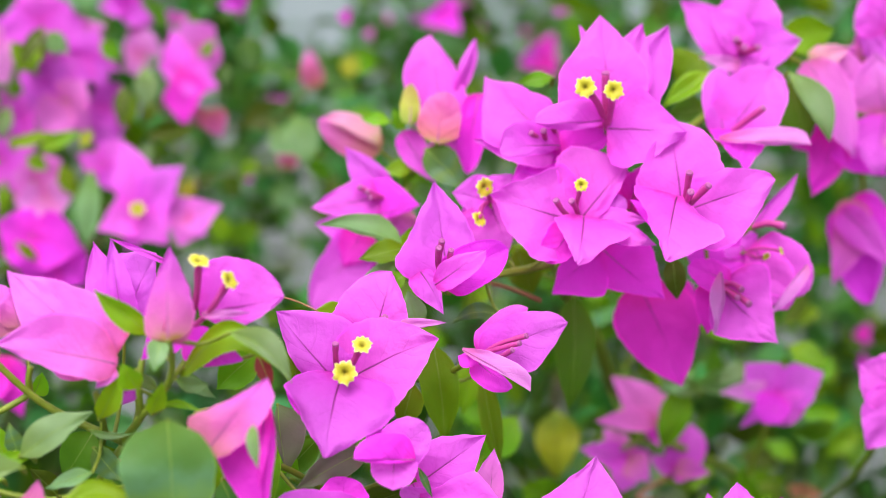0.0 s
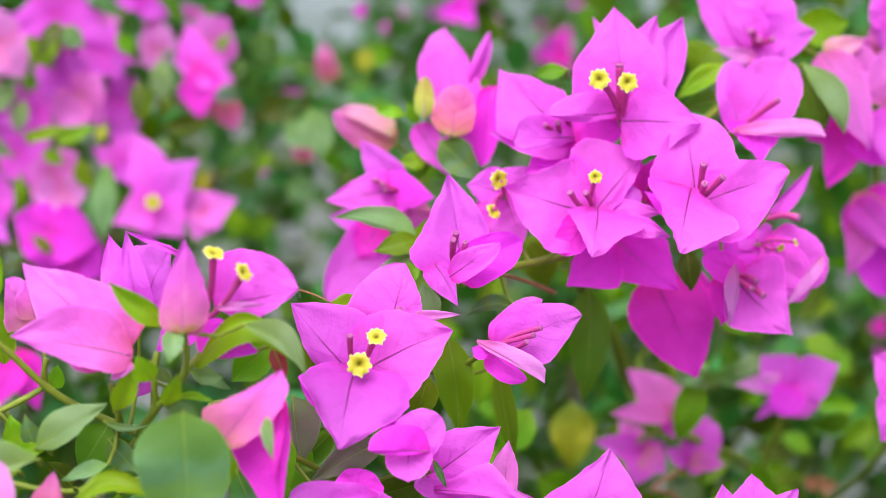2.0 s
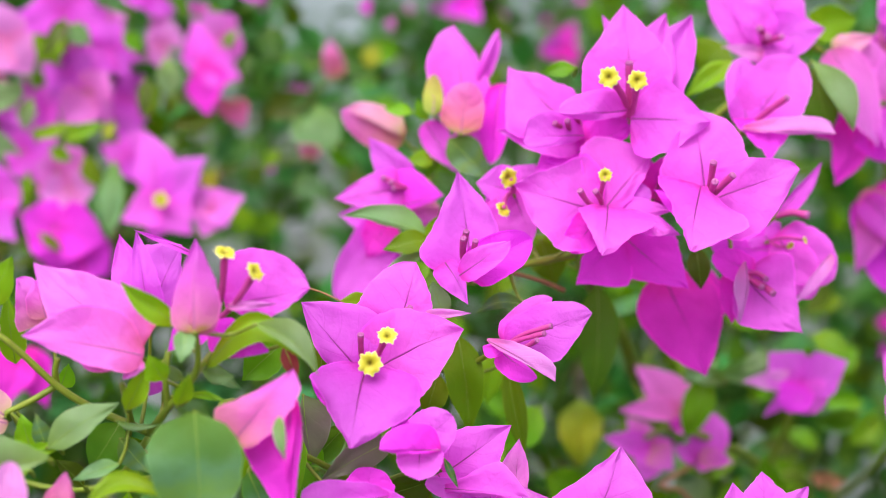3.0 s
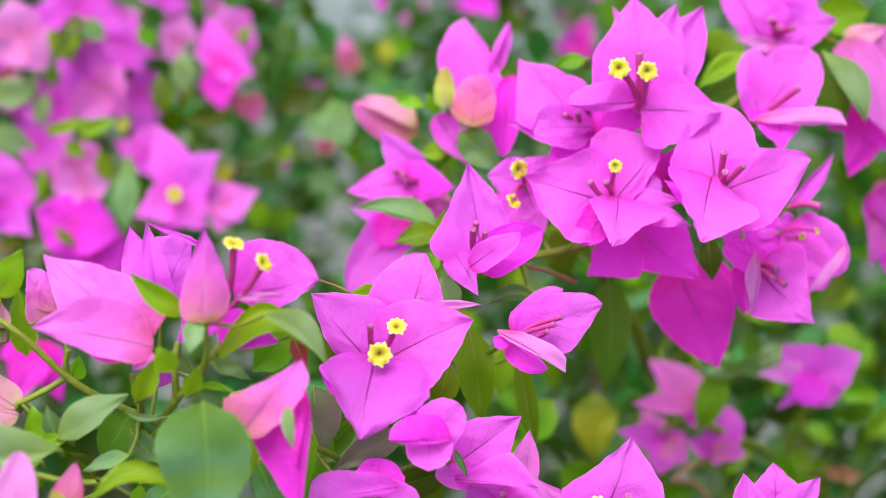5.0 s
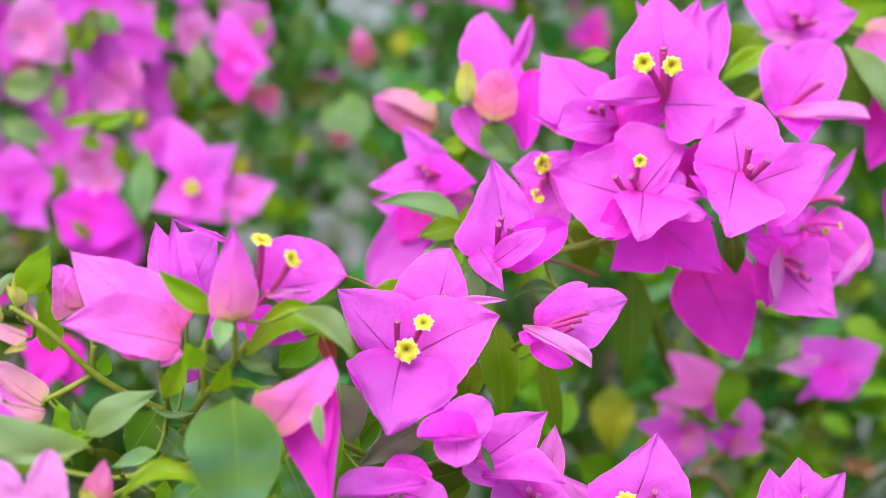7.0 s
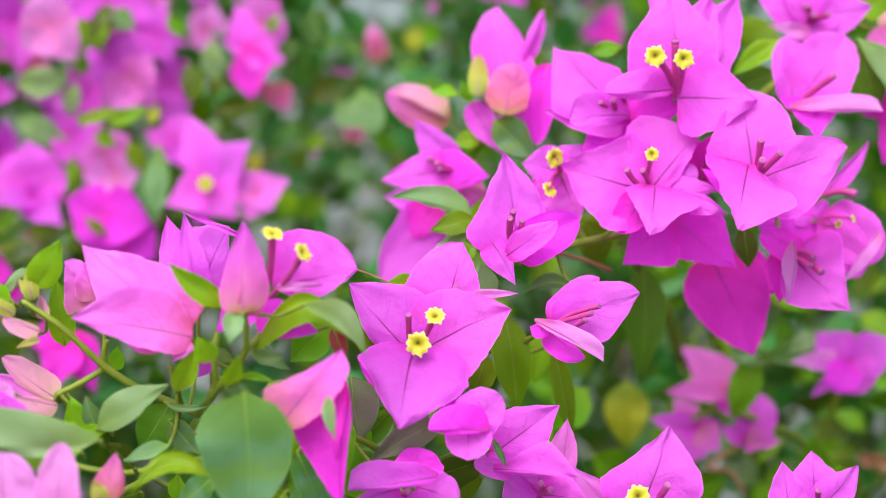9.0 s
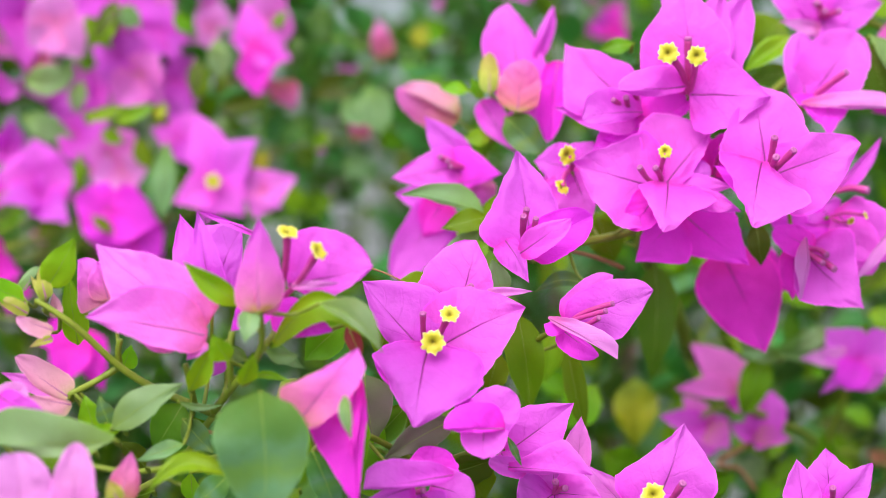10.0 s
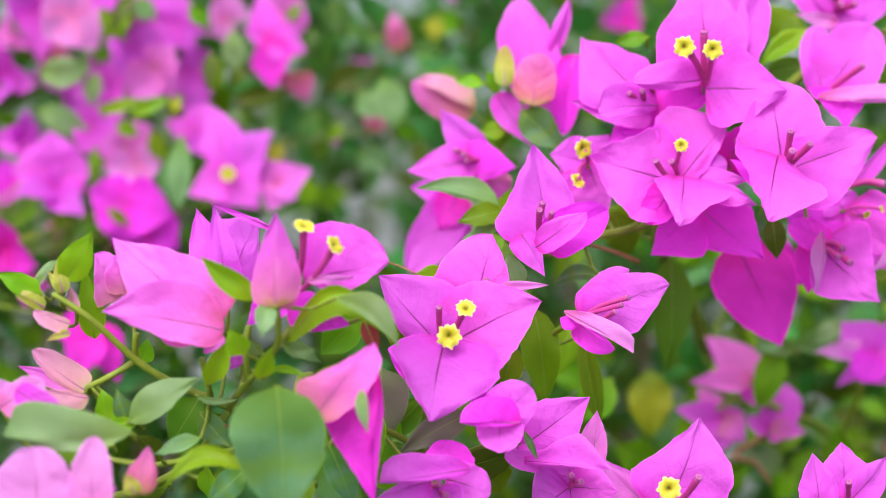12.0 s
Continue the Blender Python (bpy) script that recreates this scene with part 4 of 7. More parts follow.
flower('magenta', (0.0472, 0.6840, 1.1405), [((0.0172, 0.6860, 1.1491), 0.0341, 14, 7, 0.04, (0.8, 4.85, 0.98, 1.02), None, None),
       ((0.0651, 0.6942, 1.1602), 0.0244, -10, 7, 0.04, (1.5, 1, 1.62, 0.38), (0.0473, 0.6850, 1.1404), None),
       ((0.0453, 0.6620, 1.1276), 0.0254, 2, 9, 0.04, (4.78, 4.65, 1.26, 0.74), (0.0485, 0.6790, 1.1426), None),
       ((0.0362, 0.6780, 1.1269), 0.0120, 9, 7, 0.04, (2.9, 2.9, 0.94, 1.06), (0.0450, 0.6820, 1.1391), 'deep'),
       ((0.0688, 0.6720, 1.1357), 0.0078, -15, 7, 0.04, (2.9, 2.9, 0.67, 1.33), (0.0548, 0.6810, 1.1397), None),
       ((0.0710, 0.6870, 1.1404), 0.0091, -15, 7, 0.04, (0.9, 0.9, 1.08, 0.92), (0.0474, 0.6860, 1.1403), None),
       ((0.0734, 0.6820, 1.1328), 0.0087, -14, 7, 0.04, (0.9, 0.9, 0.96, 1.04), (0.0539, 0.6860, 1.1384), None),
       ((0.0637, 0.6902, 1.1477), 0.0107, -13, 7, 0.04, (2.9, 2.9, 1.07, 0.93), (0.0525, 0.6880, 1.1406), None)], [((0.0470, 0.6740, 1.1530), 1, (0, -1, 0.1), 0.0024), ((0.0390, 0.6760, 1.1480), 0, (0, -1, 0), 0.0030), ((0.0440, 0.6740, 1.1480), 0, (0, -1, 0), 0.0030)],
       'magenta papery bougainvillea bracts round small open yellow flowers')
flower('magenta', (0.0566, 0.7060, 1.1296), [((0.0396, 0.6960, 1.1145), 0.0201, 11, 7, 0.04, (5.25, 0.9, 1.35, 0.65), (0.0565, 0.7050, 1.1297), 'violet'),
       ((0.0783, 0.6960, 1.1124), 0.0228, -12, 7, 0.04, (5.1, 4.8, 1.12, 0.88), (0.0565, 0.7050, 1.1297), 'violet'),
       ((0.0745, 0.7080, 1.1291), 0.0133, -15, 7, 0.04, (1, 1, 1.00, 1.00), (0.0568, 0.7080, 1.1294), None),
       ((0.0687, 0.7080, 1.1231), 0.0157, -13, 7, 0.04, (1, 1, 1.00, 1.00), (0.0570, 0.7100, 1.1292), None)], [],
       'magenta papery bougainvillea bracts seen from their outer side')
flower('magenta', (0.0012, 0.6680, 1.1215), [((-0.0013, 0.6824, 1.1534), 0.0276, 2, 7, 0.04, (4.62, 0.95, 1.24, 0.76), (0.0033, 0.6680, 1.1215), None),
       ((0.0228, 0.6666, 1.1331), 0.0166, -13, 20, 0.04, (2.9, 2.9, 0.89, 1.11), (0.0012, 0.6670, 1.1216), 'violet'),
       ((0.0156, 0.6566, 1.1332), 0.0096, -22, 14, 0.04, (1.1, 2.9, 0.98, 1.02), (-0.0014, 0.6600, 1.1213), None),
       ((0.0017, 0.6560, 1.1126), 0.0091, -7, 7, 0.04, (0.75, 0.75, 0.72, 1.28), (-0.0059, 0.6620, 1.1258), None)], [((0.0010, 0.6580, 1.1360), 0, (0, -1, 0), 0.0030), ((0.0000, 0.6560, 1.1340), 0, (0, -1, 0), 0.0030), ((0.0040, 0.6580, 1.1330), 0, (0, -1, 0), 0.0028)],
       'magenta papery bougainvillea bracts round closed pink flower tubes')
flower('magenta', (0.0178, 0.7020, 1.1458), [((0.0050, 0.7040, 1.1485), 0.0144, 15, 7, 0.04, (0.9, 0.9, 0.86, 1.14), (0.0179, 0.7030, 1.1457), None),
       ((0.0245, 0.6990, 1.1285), 0.0240, -5, 7, 0.04, (0.8, 0.8, 0.74, 1.26), (0.0179, 0.7030, 1.1457), None),
       ((0.0258, 0.7088, 1.1547), 0.0133, -10, 7, 0.04, (1, 1, 0.94, 1.06), (0.0179, 0.7050, 1.1455), None),
       ((0.0075, 0.7060, 1.1328), 0.0117, 10, 7, 0.04, (0.9, 0.9, 1.00, 1.00), (0.0180, 0.7060, 1.1455), None)], [((0.0160, 0.6900, 1.1510), 1, (0.5, -0.85, 0), 0.0036), ((0.0140, 0.6880, 1.1410), 1, (0.6, -0.6, 0.5), 0.0030)],
       'magenta papery bougainvillea bracts round small open yellow flowers')
flower('magenta', (0.0025, 0.7450, 1.1663), [((-0.0022, 0.7556, 1.2032), 0.0224, 2, 7, 0.04, (2.95, 0.85, 1.11, 0.89), None, None),
       ((0.0145, 0.7509, 1.2016), 0.0070, 25, 7, 0.04, (1.2, 1.2, 1.00, 1.00), (0.0067, 0.7480, 1.1811), None),
       ((0.0111, 0.7390, 1.1527), 0.0117, 2, 18, 0.04, (2.8, 2.8, 1.02, 0.98), (0.0155, 0.7430, 1.1818), 'violet'),
       ((0.0189, 0.7534, 1.1820), 0.0129, -10, 7, 0.04, (0.9, 0.9, 1.16, 0.84), (0.0056, 0.7480, 1.1666), None),
       ((-0.0001, 0.7420, 1.1486), 0.0105, -8, 7, 0.04, (0.9, 0.9, 1.02, 0.98), (-0.0128, 0.7470, 1.1674), None),
       ((0.0070, 0.7460, 1.1494), 0.0132, -4, 7, 0.04, (0.9, 0.9, 1.00, 1.00), (0.0025, 0.7480, 1.1662), None)], [],
       'magenta papery bougainvillea bracts seen from their outer side')
flower('young', (0.0001, 0.7280, 1.1642), [((0.0028, 0.7334, 1.1826), 0.0162, -2, -14, -0.04, (3, 3, 1.02, 0.98), None, None)], [],
       'young pink bougainvillea bracts tinged green at the base')
flower('bud', (-0.0097, 0.7380, 1.1706), [((-0.0096, 0.7422, 1.1850), 0.0078, 0, -20, -0.04, (2.9, 2.9, 1.05, 0.95), None, None)], [],
       'yellow-green bougainvillea bud standing upright')
flower('young', (-0.0210, 0.7720, 1.1592), [((-0.0445, 0.7754, 1.1713), 0.0156, 13, -16, -0.03, (2.85, 2.85, 1.01, 0.99), None, None),
       ((-0.0422, 0.7718, 1.1716), 0.0083, 13, -6, 0.04, (2.8, 2.8, 0.15, 1.85), (-0.0220, 0.7690, 1.1617), 'peach')], [],
       'drooping young pink bougainvillea bud')
flower('magenta', (-0.0168, 0.7350, 1.1438), [((-0.0334, 0.7404, 1.1620), 0.0135, 10, 7, 0.04, (0.85, 0.85, 1.27, 0.73), None, None),
       ((-0.0060, 0.7280, 1.1422), 0.0153, -15, 7, 0.04, (0.85, 0.85, 1.74, 0.26), (-0.0224, 0.7310, 1.1380), 'violet'),
       ((-0.0451, 0.7270, 1.1408), 0.0147, 15, 7, 0.04, (0.8, 0.8, 0.90, 1.10), (-0.0200, 0.7320, 1.1448), None),
       ((-0.0168, 0.7370, 1.1281), 0.0159, 3, 7, 0.04, (0.9, 0.9, 0.92, 1.08), (-0.0138, 0.7390, 1.1409), 'rose')], [((-0.0274, 0.7270, 1.1484), 0, (0, -1, 0), 0.0030), ((-0.0248, 0.7260, 1.1469), 0, (0, -1, 0), 0.0030), ((-0.0238, 0.7260, 1.1449), 0, (0, -1, 0), 0.0028)],
       'magenta papery bougainvillea bracts round closed pink flower tubes')
flower('magenta', (-0.0265, 0.7550, 1.1305), [((-0.0452, 0.7490, 1.1016), 0.0183, 8, 7, 0.04, (2.85, 2.85, 1.05, 0.95), None, None),
       ((-0.0450, 0.7570, 1.1327), 0.0117, 15, 7, 0.04, (0.9, 0.9, 1.14, 0.86), (-0.0265, 0.7560, 1.1304), None),
       ((-0.0340, 0.7500, 1.1171), 0.0141, 7, 7, 0.04, (0.9, 0.9, 1.06, 0.94), (-0.0264, 0.7530, 1.1307), 'deep'),
       ((-0.0275, 0.7570, 1.1023), 0.0155, -1, 7, 0.04, (0.9, 0.9, 0.92, 1.08), (-0.0297, 0.7580, 1.1255), None)], [],
       'magenta papery bougainvillea bracts seen from their outer side')
flower('magenta', (0.1013, 0.7220, 1.1668), [((0.0996, 0.7314, 1.1916), 0.0133, 2, 7, 0.04, (2.95, 2.95, 0.97, 1.03), None, None),
       ((0.1210, 0.7324, 1.1917), 0.0241, -9, 7, 0.04, (2.9, 2.9, 1.00, 1.00), (0.1015, 0.7230, 1.1668), None),
       ((0.1295, 0.7060, 1.1650), 0.0069, -15, 20, 0.04, (9, 1, 1.77, 0.23), (0.0983, 0.7140, 1.1668), 'pale'),
       ((0.1069, 0.7080, 1.1563), 0.0244, -1, 7, 0.04, (6.8, 6.8, 1.00, 1.00), (0.1070, 0.7190, 1.1700), 'violet')], [((0.1130, 0.7100, 1.1780), 0, (0, -1, 0), 0.0034)],
       'magenta papery bougainvillea bracts round closed pink flower tubes')
flower('magenta', (0.1121, 0.7570, 1.1961), [((0.1349, 0.7570, 1.2021), 0.0201, -15, 7, 0.04, (0.9, 0.8, 1.04, 0.96), None, None),
       ((0.0900, 0.7626, 1.2160), 0.0185, 11, 7, 0.04, (0.9, 0.9, 0.95, 1.05), None, None),
       ((0.1208, 0.7686, 1.2269), 0.0262, -4, 7, 0.04, (0.9, 0.9, 1.00, 1.00), (0.1122, 0.7580, 1.1961), None),
       ((0.1003, 0.7591, 1.2141), 0.0134, 8, 7, 0.04, (1, 1, 0.69, 1.31), (0.1116, 0.7540, 1.1962), None),
       ((0.0949, 0.7450, 1.1953), 0.0062, 15, 7, 0.04, (0.9, 0.9, 1.47, 0.53), (0.1119, 0.7530, 1.1933), 'pale'),
       ((0.1155, 0.7490, 1.1880), 0.0191, -7, 7, 0.04, (0.9, 0.9, 1.00, 1.00), (0.1117, 0.7550, 1.1962), None)], [((0.1090, 0.7470, 1.2020), 0, (0, -1, 0), 0.0036), ((0.1170, 0.7470, 1.1990), 0, (0, -1, 0), 0.0036), ((0.1120, 0.7470, 1.1990), 0, (0, -1, 0), 0.0036)],
       'magenta papery bougainvillea bracts round closed pink flower tubes')
flower('magenta', (0.0969, 0.7000, 1.1173), [((0.1168, 0.6920, 1.0979), 0.0302, -11, 7, 0.04, (4.65, 4.95, 1.12, 0.88), None, None),
       ((0.0955, 0.6910, 1.1012), 0.0067, -30, 7, 0.04, (1, 5, 0.23, 1.77), (0.0968, 0.6910, 1.1230), 'pale'),
       ((0.0863, 0.6978, 1.1243), 0.0112, 14, 7, 0.04, (2.9, 2.9, 1.10, 0.90), (0.1008, 0.6980, 1.1185), 'violet'),
       ((0.0940, 0.7020, 1.0998), 0.0105, 1, 7, 0.04, (0.9, 0.9, 0.96, 1.04), (0.0950, 0.7030, 1.1179), 'deep')], [((0.1035, 0.6900, 1.1170), 0, (0, -1, 0), 0.0032), ((0.1058, 0.6880, 1.1124), 0, (0, -1, 0), 0.0034), ((0.1019, 0.6880, 1.1145), 0, (0, -1, 0), 0.0032)],
       'magenta papery bougainvillea bracts round closed pink flower tubes')
flower('magenta', (0.1088, 0.7160, 1.1271), [((0.1314, 0.7120, 1.1146), 0.0213, -12, 7, 0.04, (2.9, 2.9, 1.04, 0.96), (0.1106, 0.7160, 1.1285), None),
       ((0.1234, 0.7100, 1.1077), 0.0146, -7, 7, 0.04, (2.9, 2.9, 1.08, 0.92), (0.1118, 0.7150, 1.1286), None),
       ((0.1165, 0.7060, 1.1073), 0.0041, 9, 7, 0.04, (2.9, 1, 1.81, 0.19), (0.1290, 0.7070, 1.1240), 'pale'),
       ((0.1042, 0.7219, 1.1329), 0.0143, 10, 7, 0.04, (0.9, 0.9, 1.00, 1.00), (0.1092, 0.7180, 1.1269), None),
       ((0.0882, 0.7180, 1.1257), 0.0163, 15, 7, 0.04, (2.8, 2.8, 0.83, 1.17), (0.1146, 0.7190, 1.1232), 'violet')], [((0.1140, 0.7040, 1.1270), 1, (0.3, -0.6, -0.3), 0.0016), ((0.1190, 0.7040, 1.1290), 1, (0.6, -0.4, 0.3), 0.0015)],
       'magenta papery bougainvillea bracts round small open yellow flowers')
flower('magenta', (0.1112, 0.7160, 1.1361), [((0.1278, 0.7216, 1.1550), 0.0058, -10, 20, 0.04, (1, 1.1, 0.48, 1.52), None, None)], [((0.1210, 0.7100, 1.1370), 0, (0, -1, 0), 0.0039)],
       'narrow magenta bougainvillea bract with a single pink bud')
flower('deep', (0.0737, 0.7380, 1.1137), [((0.0885, 0.7240, 1.0776), 0.0305, -6, 7, 0.04, (1.1, 1.1, 1.03, 0.97), None, None),
       ((0.0997, 0.7340, 1.0984), 0.0134, -12, 7, 0.04, (0.9, 0.9, 1.09, 0.91), (0.0820, 0.7380, 1.1127), None)], [],
       'deep magenta bougainvillea bract hanging down')
flower('magenta', (0.0139, 0.6600, 1.0985), [((0.0296, 0.6669, 1.1131), 0.0126, -11, 7, 0.04, (2.85, 1, 1.13, 0.87), (0.0139, 0.6610, 1.0984), None),
       ((0.0423, 0.6605, 1.1093), 0.0200, -14, 7, 0.04, (2.9, 5.2, 0.84, 1.16), None, None),
       ((0.0294, 0.6440, 1.0895), 0.0059, -13, 7, 0.04, (9.1, 1, 1.64, 0.36), (0.0077, 0.6540, 1.1013), 'pale'),
       ((0.0242, 0.6550, 1.0886), 0.0072, -12, 7, 0.04, (2.9, 2.9, 0.50, 1.50), (0.0116, 0.6580, 1.0977), 'violet'),
       ((0.0064, 0.6520, 1.0996), 0.0054, 15, 7, 0.04, (9, 1, 1.47, 0.53), (0.0140, 0.6560, 1.0984), 'violet')], [((0.0282, 0.6510, 1.1063), 0, (0, -1, 0), 0.0027), ((0.0259, 0.6490, 1.1042), 0, (0, -1, 0), 0.0027), ((0.0237, 0.6490, 1.1020), 0, (0, -1, 0), 0.0025)],
       'single small magenta bougainvillea blossom apart from the clusters')
flower('deep', (0.0670, 0.7050, 1.1430), [((0.0650, 0.7070, 1.1570), 0.0122, 0, 5.4, 0.05, 1.0, None, None),
       ((0.0750, 0.7080, 1.1590), 0.0142, 0, 5.4, 0.05, 1.0, None, None),
       ((0.0720, 0.7080, 1.1400), 0.0122, 0, 5.4, 0.05, 1.0, None, None)], [((0.0700, 0.7010, 1.1520), 1, (0.1, -0.9, 0.2), 0.0022)],
       'small withering bougainvillea flower deep in a cluster')
flower('magenta', (0.1388, 0.7650, 1.1946), [((0.1558, 0.7570, 1.1582), 0.0196, -6, 7, 0.04, (0.95, 0.95, 1.01, 0.99), None, 'blush'),
       ((0.1685, 0.7680, 1.1796), 0.0178, -13, 7, 0.04, (0.9, 0.9, 1.00, 1.00), (0.1393, 0.7680, 1.1946), 'blush'),
       ((0.1549, 0.7660, 1.1994), 0.0097, -14, 7, 0.04, (0.9, 0.9, 0.87, 1.13), (0.1390, 0.7660, 1.1946), 'peach'),
       ((0.1501, 0.7680, 1.1917), 0.0106, -14, 7, 0.04, (0.9, 0.9, 1.20, 0.80), (0.1393, 0.7680, 1.1946), 'violet')], [],
       'fading pink bougainvillea bracts beside a leaf')
flower('deep', (0.1522, 0.7750, 1.1677), [((0.1428, 0.7710, 1.1428), 0.0158, 5, 7, 0.04, (0.9, 0.9, 0.97, 1.03), None, None),
       ((0.1713, 0.7720, 1.1508), 0.0201, -11, 7, 0.04, (0.9, 0.9, 1.06, 0.94), None, 'violet'),
       ((0.1355, 0.7770, 1.1610), 0.0142, 14, 7, 0.04, (1, 1, 0.91, 1.09), (0.1526, 0.7770, 1.1676), None)], [],
       'magenta papery bougainvillea bracts seen from their outer side')
flower('blush', (0.1680, 0.7650, 1.1750), [((0.1640, 0.7630, 1.1510), 0.0198, 0, 5.4, 0.05, 1, None, 'magenta'),
       ((0.1630, 0.7650, 1.1980), 0.0242, 0, 5.4, 0.05, 1.0, None, None),
       ((0.1840, 0.7650, 1.1650), 0.0242, 0, 5.4, 0.05, 1.0, None, None)], [],
       'fading pink bougainvillea bracts beside a leaf')
flower('rose', (0.1670, 0.7850, 1.1940), [((0.1560, 0.7850, 1.1990), 0.0102, 0, 18, 0.05, 1.0, None, None),
       ((0.1650, 0.7850, 1.2130), 0.0136, 0, 18, 0.05, 1.0, None, None),
       ((0.1790, 0.7850, 1.1980), 0.0136, 0, 18, 0.05, 1.0, None, None)], [],
       'young pink bougainvillea bracts tinged green at the base')
flower('magenta', (0.1720, 0.7800, 1.2050), [((0.1630, 0.7800, 1.2220), 0.0225, 0, 5.4, 0.05, 1.0, None, None),
       ((0.1770, 0.7800, 1.2260), 0.0225, 0, 5.4, 0.05, 1.0, None, None),
       ((0.1630, 0.7800, 1.1960), 0.0180, 0, 5.4, 0.05, 1.0, None, None)], [],
       'magenta papery bougainvillea bracts seen from their outer side')
flower('violet', (0.1637, 0.8000, 1.1400), [((0.1738, 0.8000, 1.0979), 0.0248, -3, 7, 0.04, (4.9, 2.9, 0.93, 1.07), None, None),
       ((0.1560, 0.7940, 1.1064), 0.0159, 3, 7, 0.04, (0.9, 0.9, 1.28, 0.72), (0.1634, 0.7990, 1.1401), 'rose'),
       ((0.1840, 0.8010, 1.1170), 0.0177, -10, 7, 0.04, (0.9, 0.9, 1.00, 1.00), (0.1639, 0.8010, 1.1400), None),
       ((0.1786, 0.7910, 1.1142), 0.0145, -10, 7, 0.04, (0.9, 0.9, 0.91, 1.09), (0.1591, 0.7960, 1.1368), 'magenta')], [],
       'deep magenta bougainvillea bracts hanging in shade')
flower('magenta', (0.1670, 0.7200, 1.0780), [((0.1510, 0.7200, 1.0870), 0.0228, 0, 5.4, 0.05, 1.0, None, None),
       ((0.1540, 0.7180, 1.0560), 0.0207, 0, 5.4, 0.05, 1.0, None, None)], [],
       'magenta papery bougainvillea bracts seen from their outer side')

# ---- blossoms on the side stem ----
flower('magenta', (0.1369, 0.8000, 1.0622), [((0.1244, 0.8051, 1.0734), 0.0191, 11, 7, 0.04, (5.2, 4.9, 1.07, 0.93), None, None),
       ((0.1556, 0.8022, 1.0706), 0.0191, -14, 7, 0.04, (5.2, 4.9, 0.98, 1.02), None, None),
       ((0.1425, 0.7970, 1.0501), 0.0168, -6, 7, 0.04, (2.9, 2.9, 1.05, 0.95), (0.1368, 0.7990, 1.0624), None),
       ((0.1305, 0.7950, 1.0511), 0.0137, 7, 7, 0.04, (2.9, 2.9, 1.03, 0.97), (0.1366, 0.7980, 1.0626), 'violet'),
       ((0.1135, 0.8000, 1.0625), 0.0093, 15, 7, 0.04, (0.9, 0.9, 1.05, 0.95), (0.1371, 0.8010, 1.0620), 'pale'),
       ((0.1217, 0.8000, 1.0480), 0.0069, 11, 7, 0.04, (0.9, 0.9, 1.03, 0.97), (0.1371, 0.8010, 1.0620), None)], [],
       'magenta bougainvillea blossom lower in the shrub', fine=False)
flower('blush', (0.0913, 0.8150, 1.0470), [((0.0727, 0.8219, 1.0653), 0.0181, 11, 7, 0.04, (0.8, 0.8, 0.80, 1.20), None, None),
       ((0.0649, 0.8070, 1.0493), 0.0103, 15, 7, 0.04, (0.9, 0.9, 0.61, 1.39), (0.0903, 0.8120, 1.0471), None),
       ((0.0934, 0.8130, 1.0370), 0.0113, -3, 7, 0.04, (0.9, 0.9, 0.96, 1.04), (0.0915, 0.8160, 1.0468), 'violet')], [],
       'young pink bougainvillea bracts tinged green at the base', fine=False)
flower('magenta', (0.0794, 0.8150, 1.0318), [((0.0596, 0.8120, 1.0375), 0.0115, 15, 7, 0.04, (0.9, 0.9, 0.94, 1.06), None, None),
       ((0.0696, 0.8205, 1.0445), 0.0113, 9, 7, 0.04, (0.9, 0.9, 0.96, 1.04), (0.0795, 0.8160, 1.0316), 'blush'),
       ((0.0876, 0.8090, 1.0246), 0.0121, -11, 7, 0.04, (0.9, 0.9, 1.00, 1.00), (0.0791, 0.8120, 1.0325), 'rose'),
       ((0.0758, 0.8090, 1.0194), 0.0139, 3, 7, 0.04, (0.9, 0.9, 1.03, 0.97), (0.0792, 0.8130, 1.0323), None),
       ((0.0885, 0.8179, 1.0348), 0.0100, -14, 7, 0.04, (0.9, 0.9, 0.91, 1.09), (0.0797, 0.8170, 1.0314), None)], [],
       'magenta papery bougainvillea bracts seen from their outer side', fine=False)
flower('magenta', (0.0986, 0.8150, 1.0280), [((0.1063, 0.8218, 1.0456), 0.0163, -5, 7, 0.04, (2.9, 2.9, 0.83, 1.17), None, None),
       ((0.1118, 0.8080, 1.0281), 0.0090, -15, 7, 0.04, (0.9, 0.9, 1.20, 0.80), (0.0982, 0.8120, 1.0286), 'rose'),
       ((0.0884, 0.8174, 1.0330), 0.0086, 13, 7, 0.04, (0.9, 0.9, 0.95, 1.05), (0.0987, 0.8160, 1.0278), None),
       ((0.1050, 0.8110, 1.0258), 0.0085, -14, 7, 0.04, (0.9, 0.9, 0.95, 1.05), (0.0983, 0.8130, 1.0284), None)], [],
       'magenta papery bougainvillea bracts seen from their outer side', fine=False)

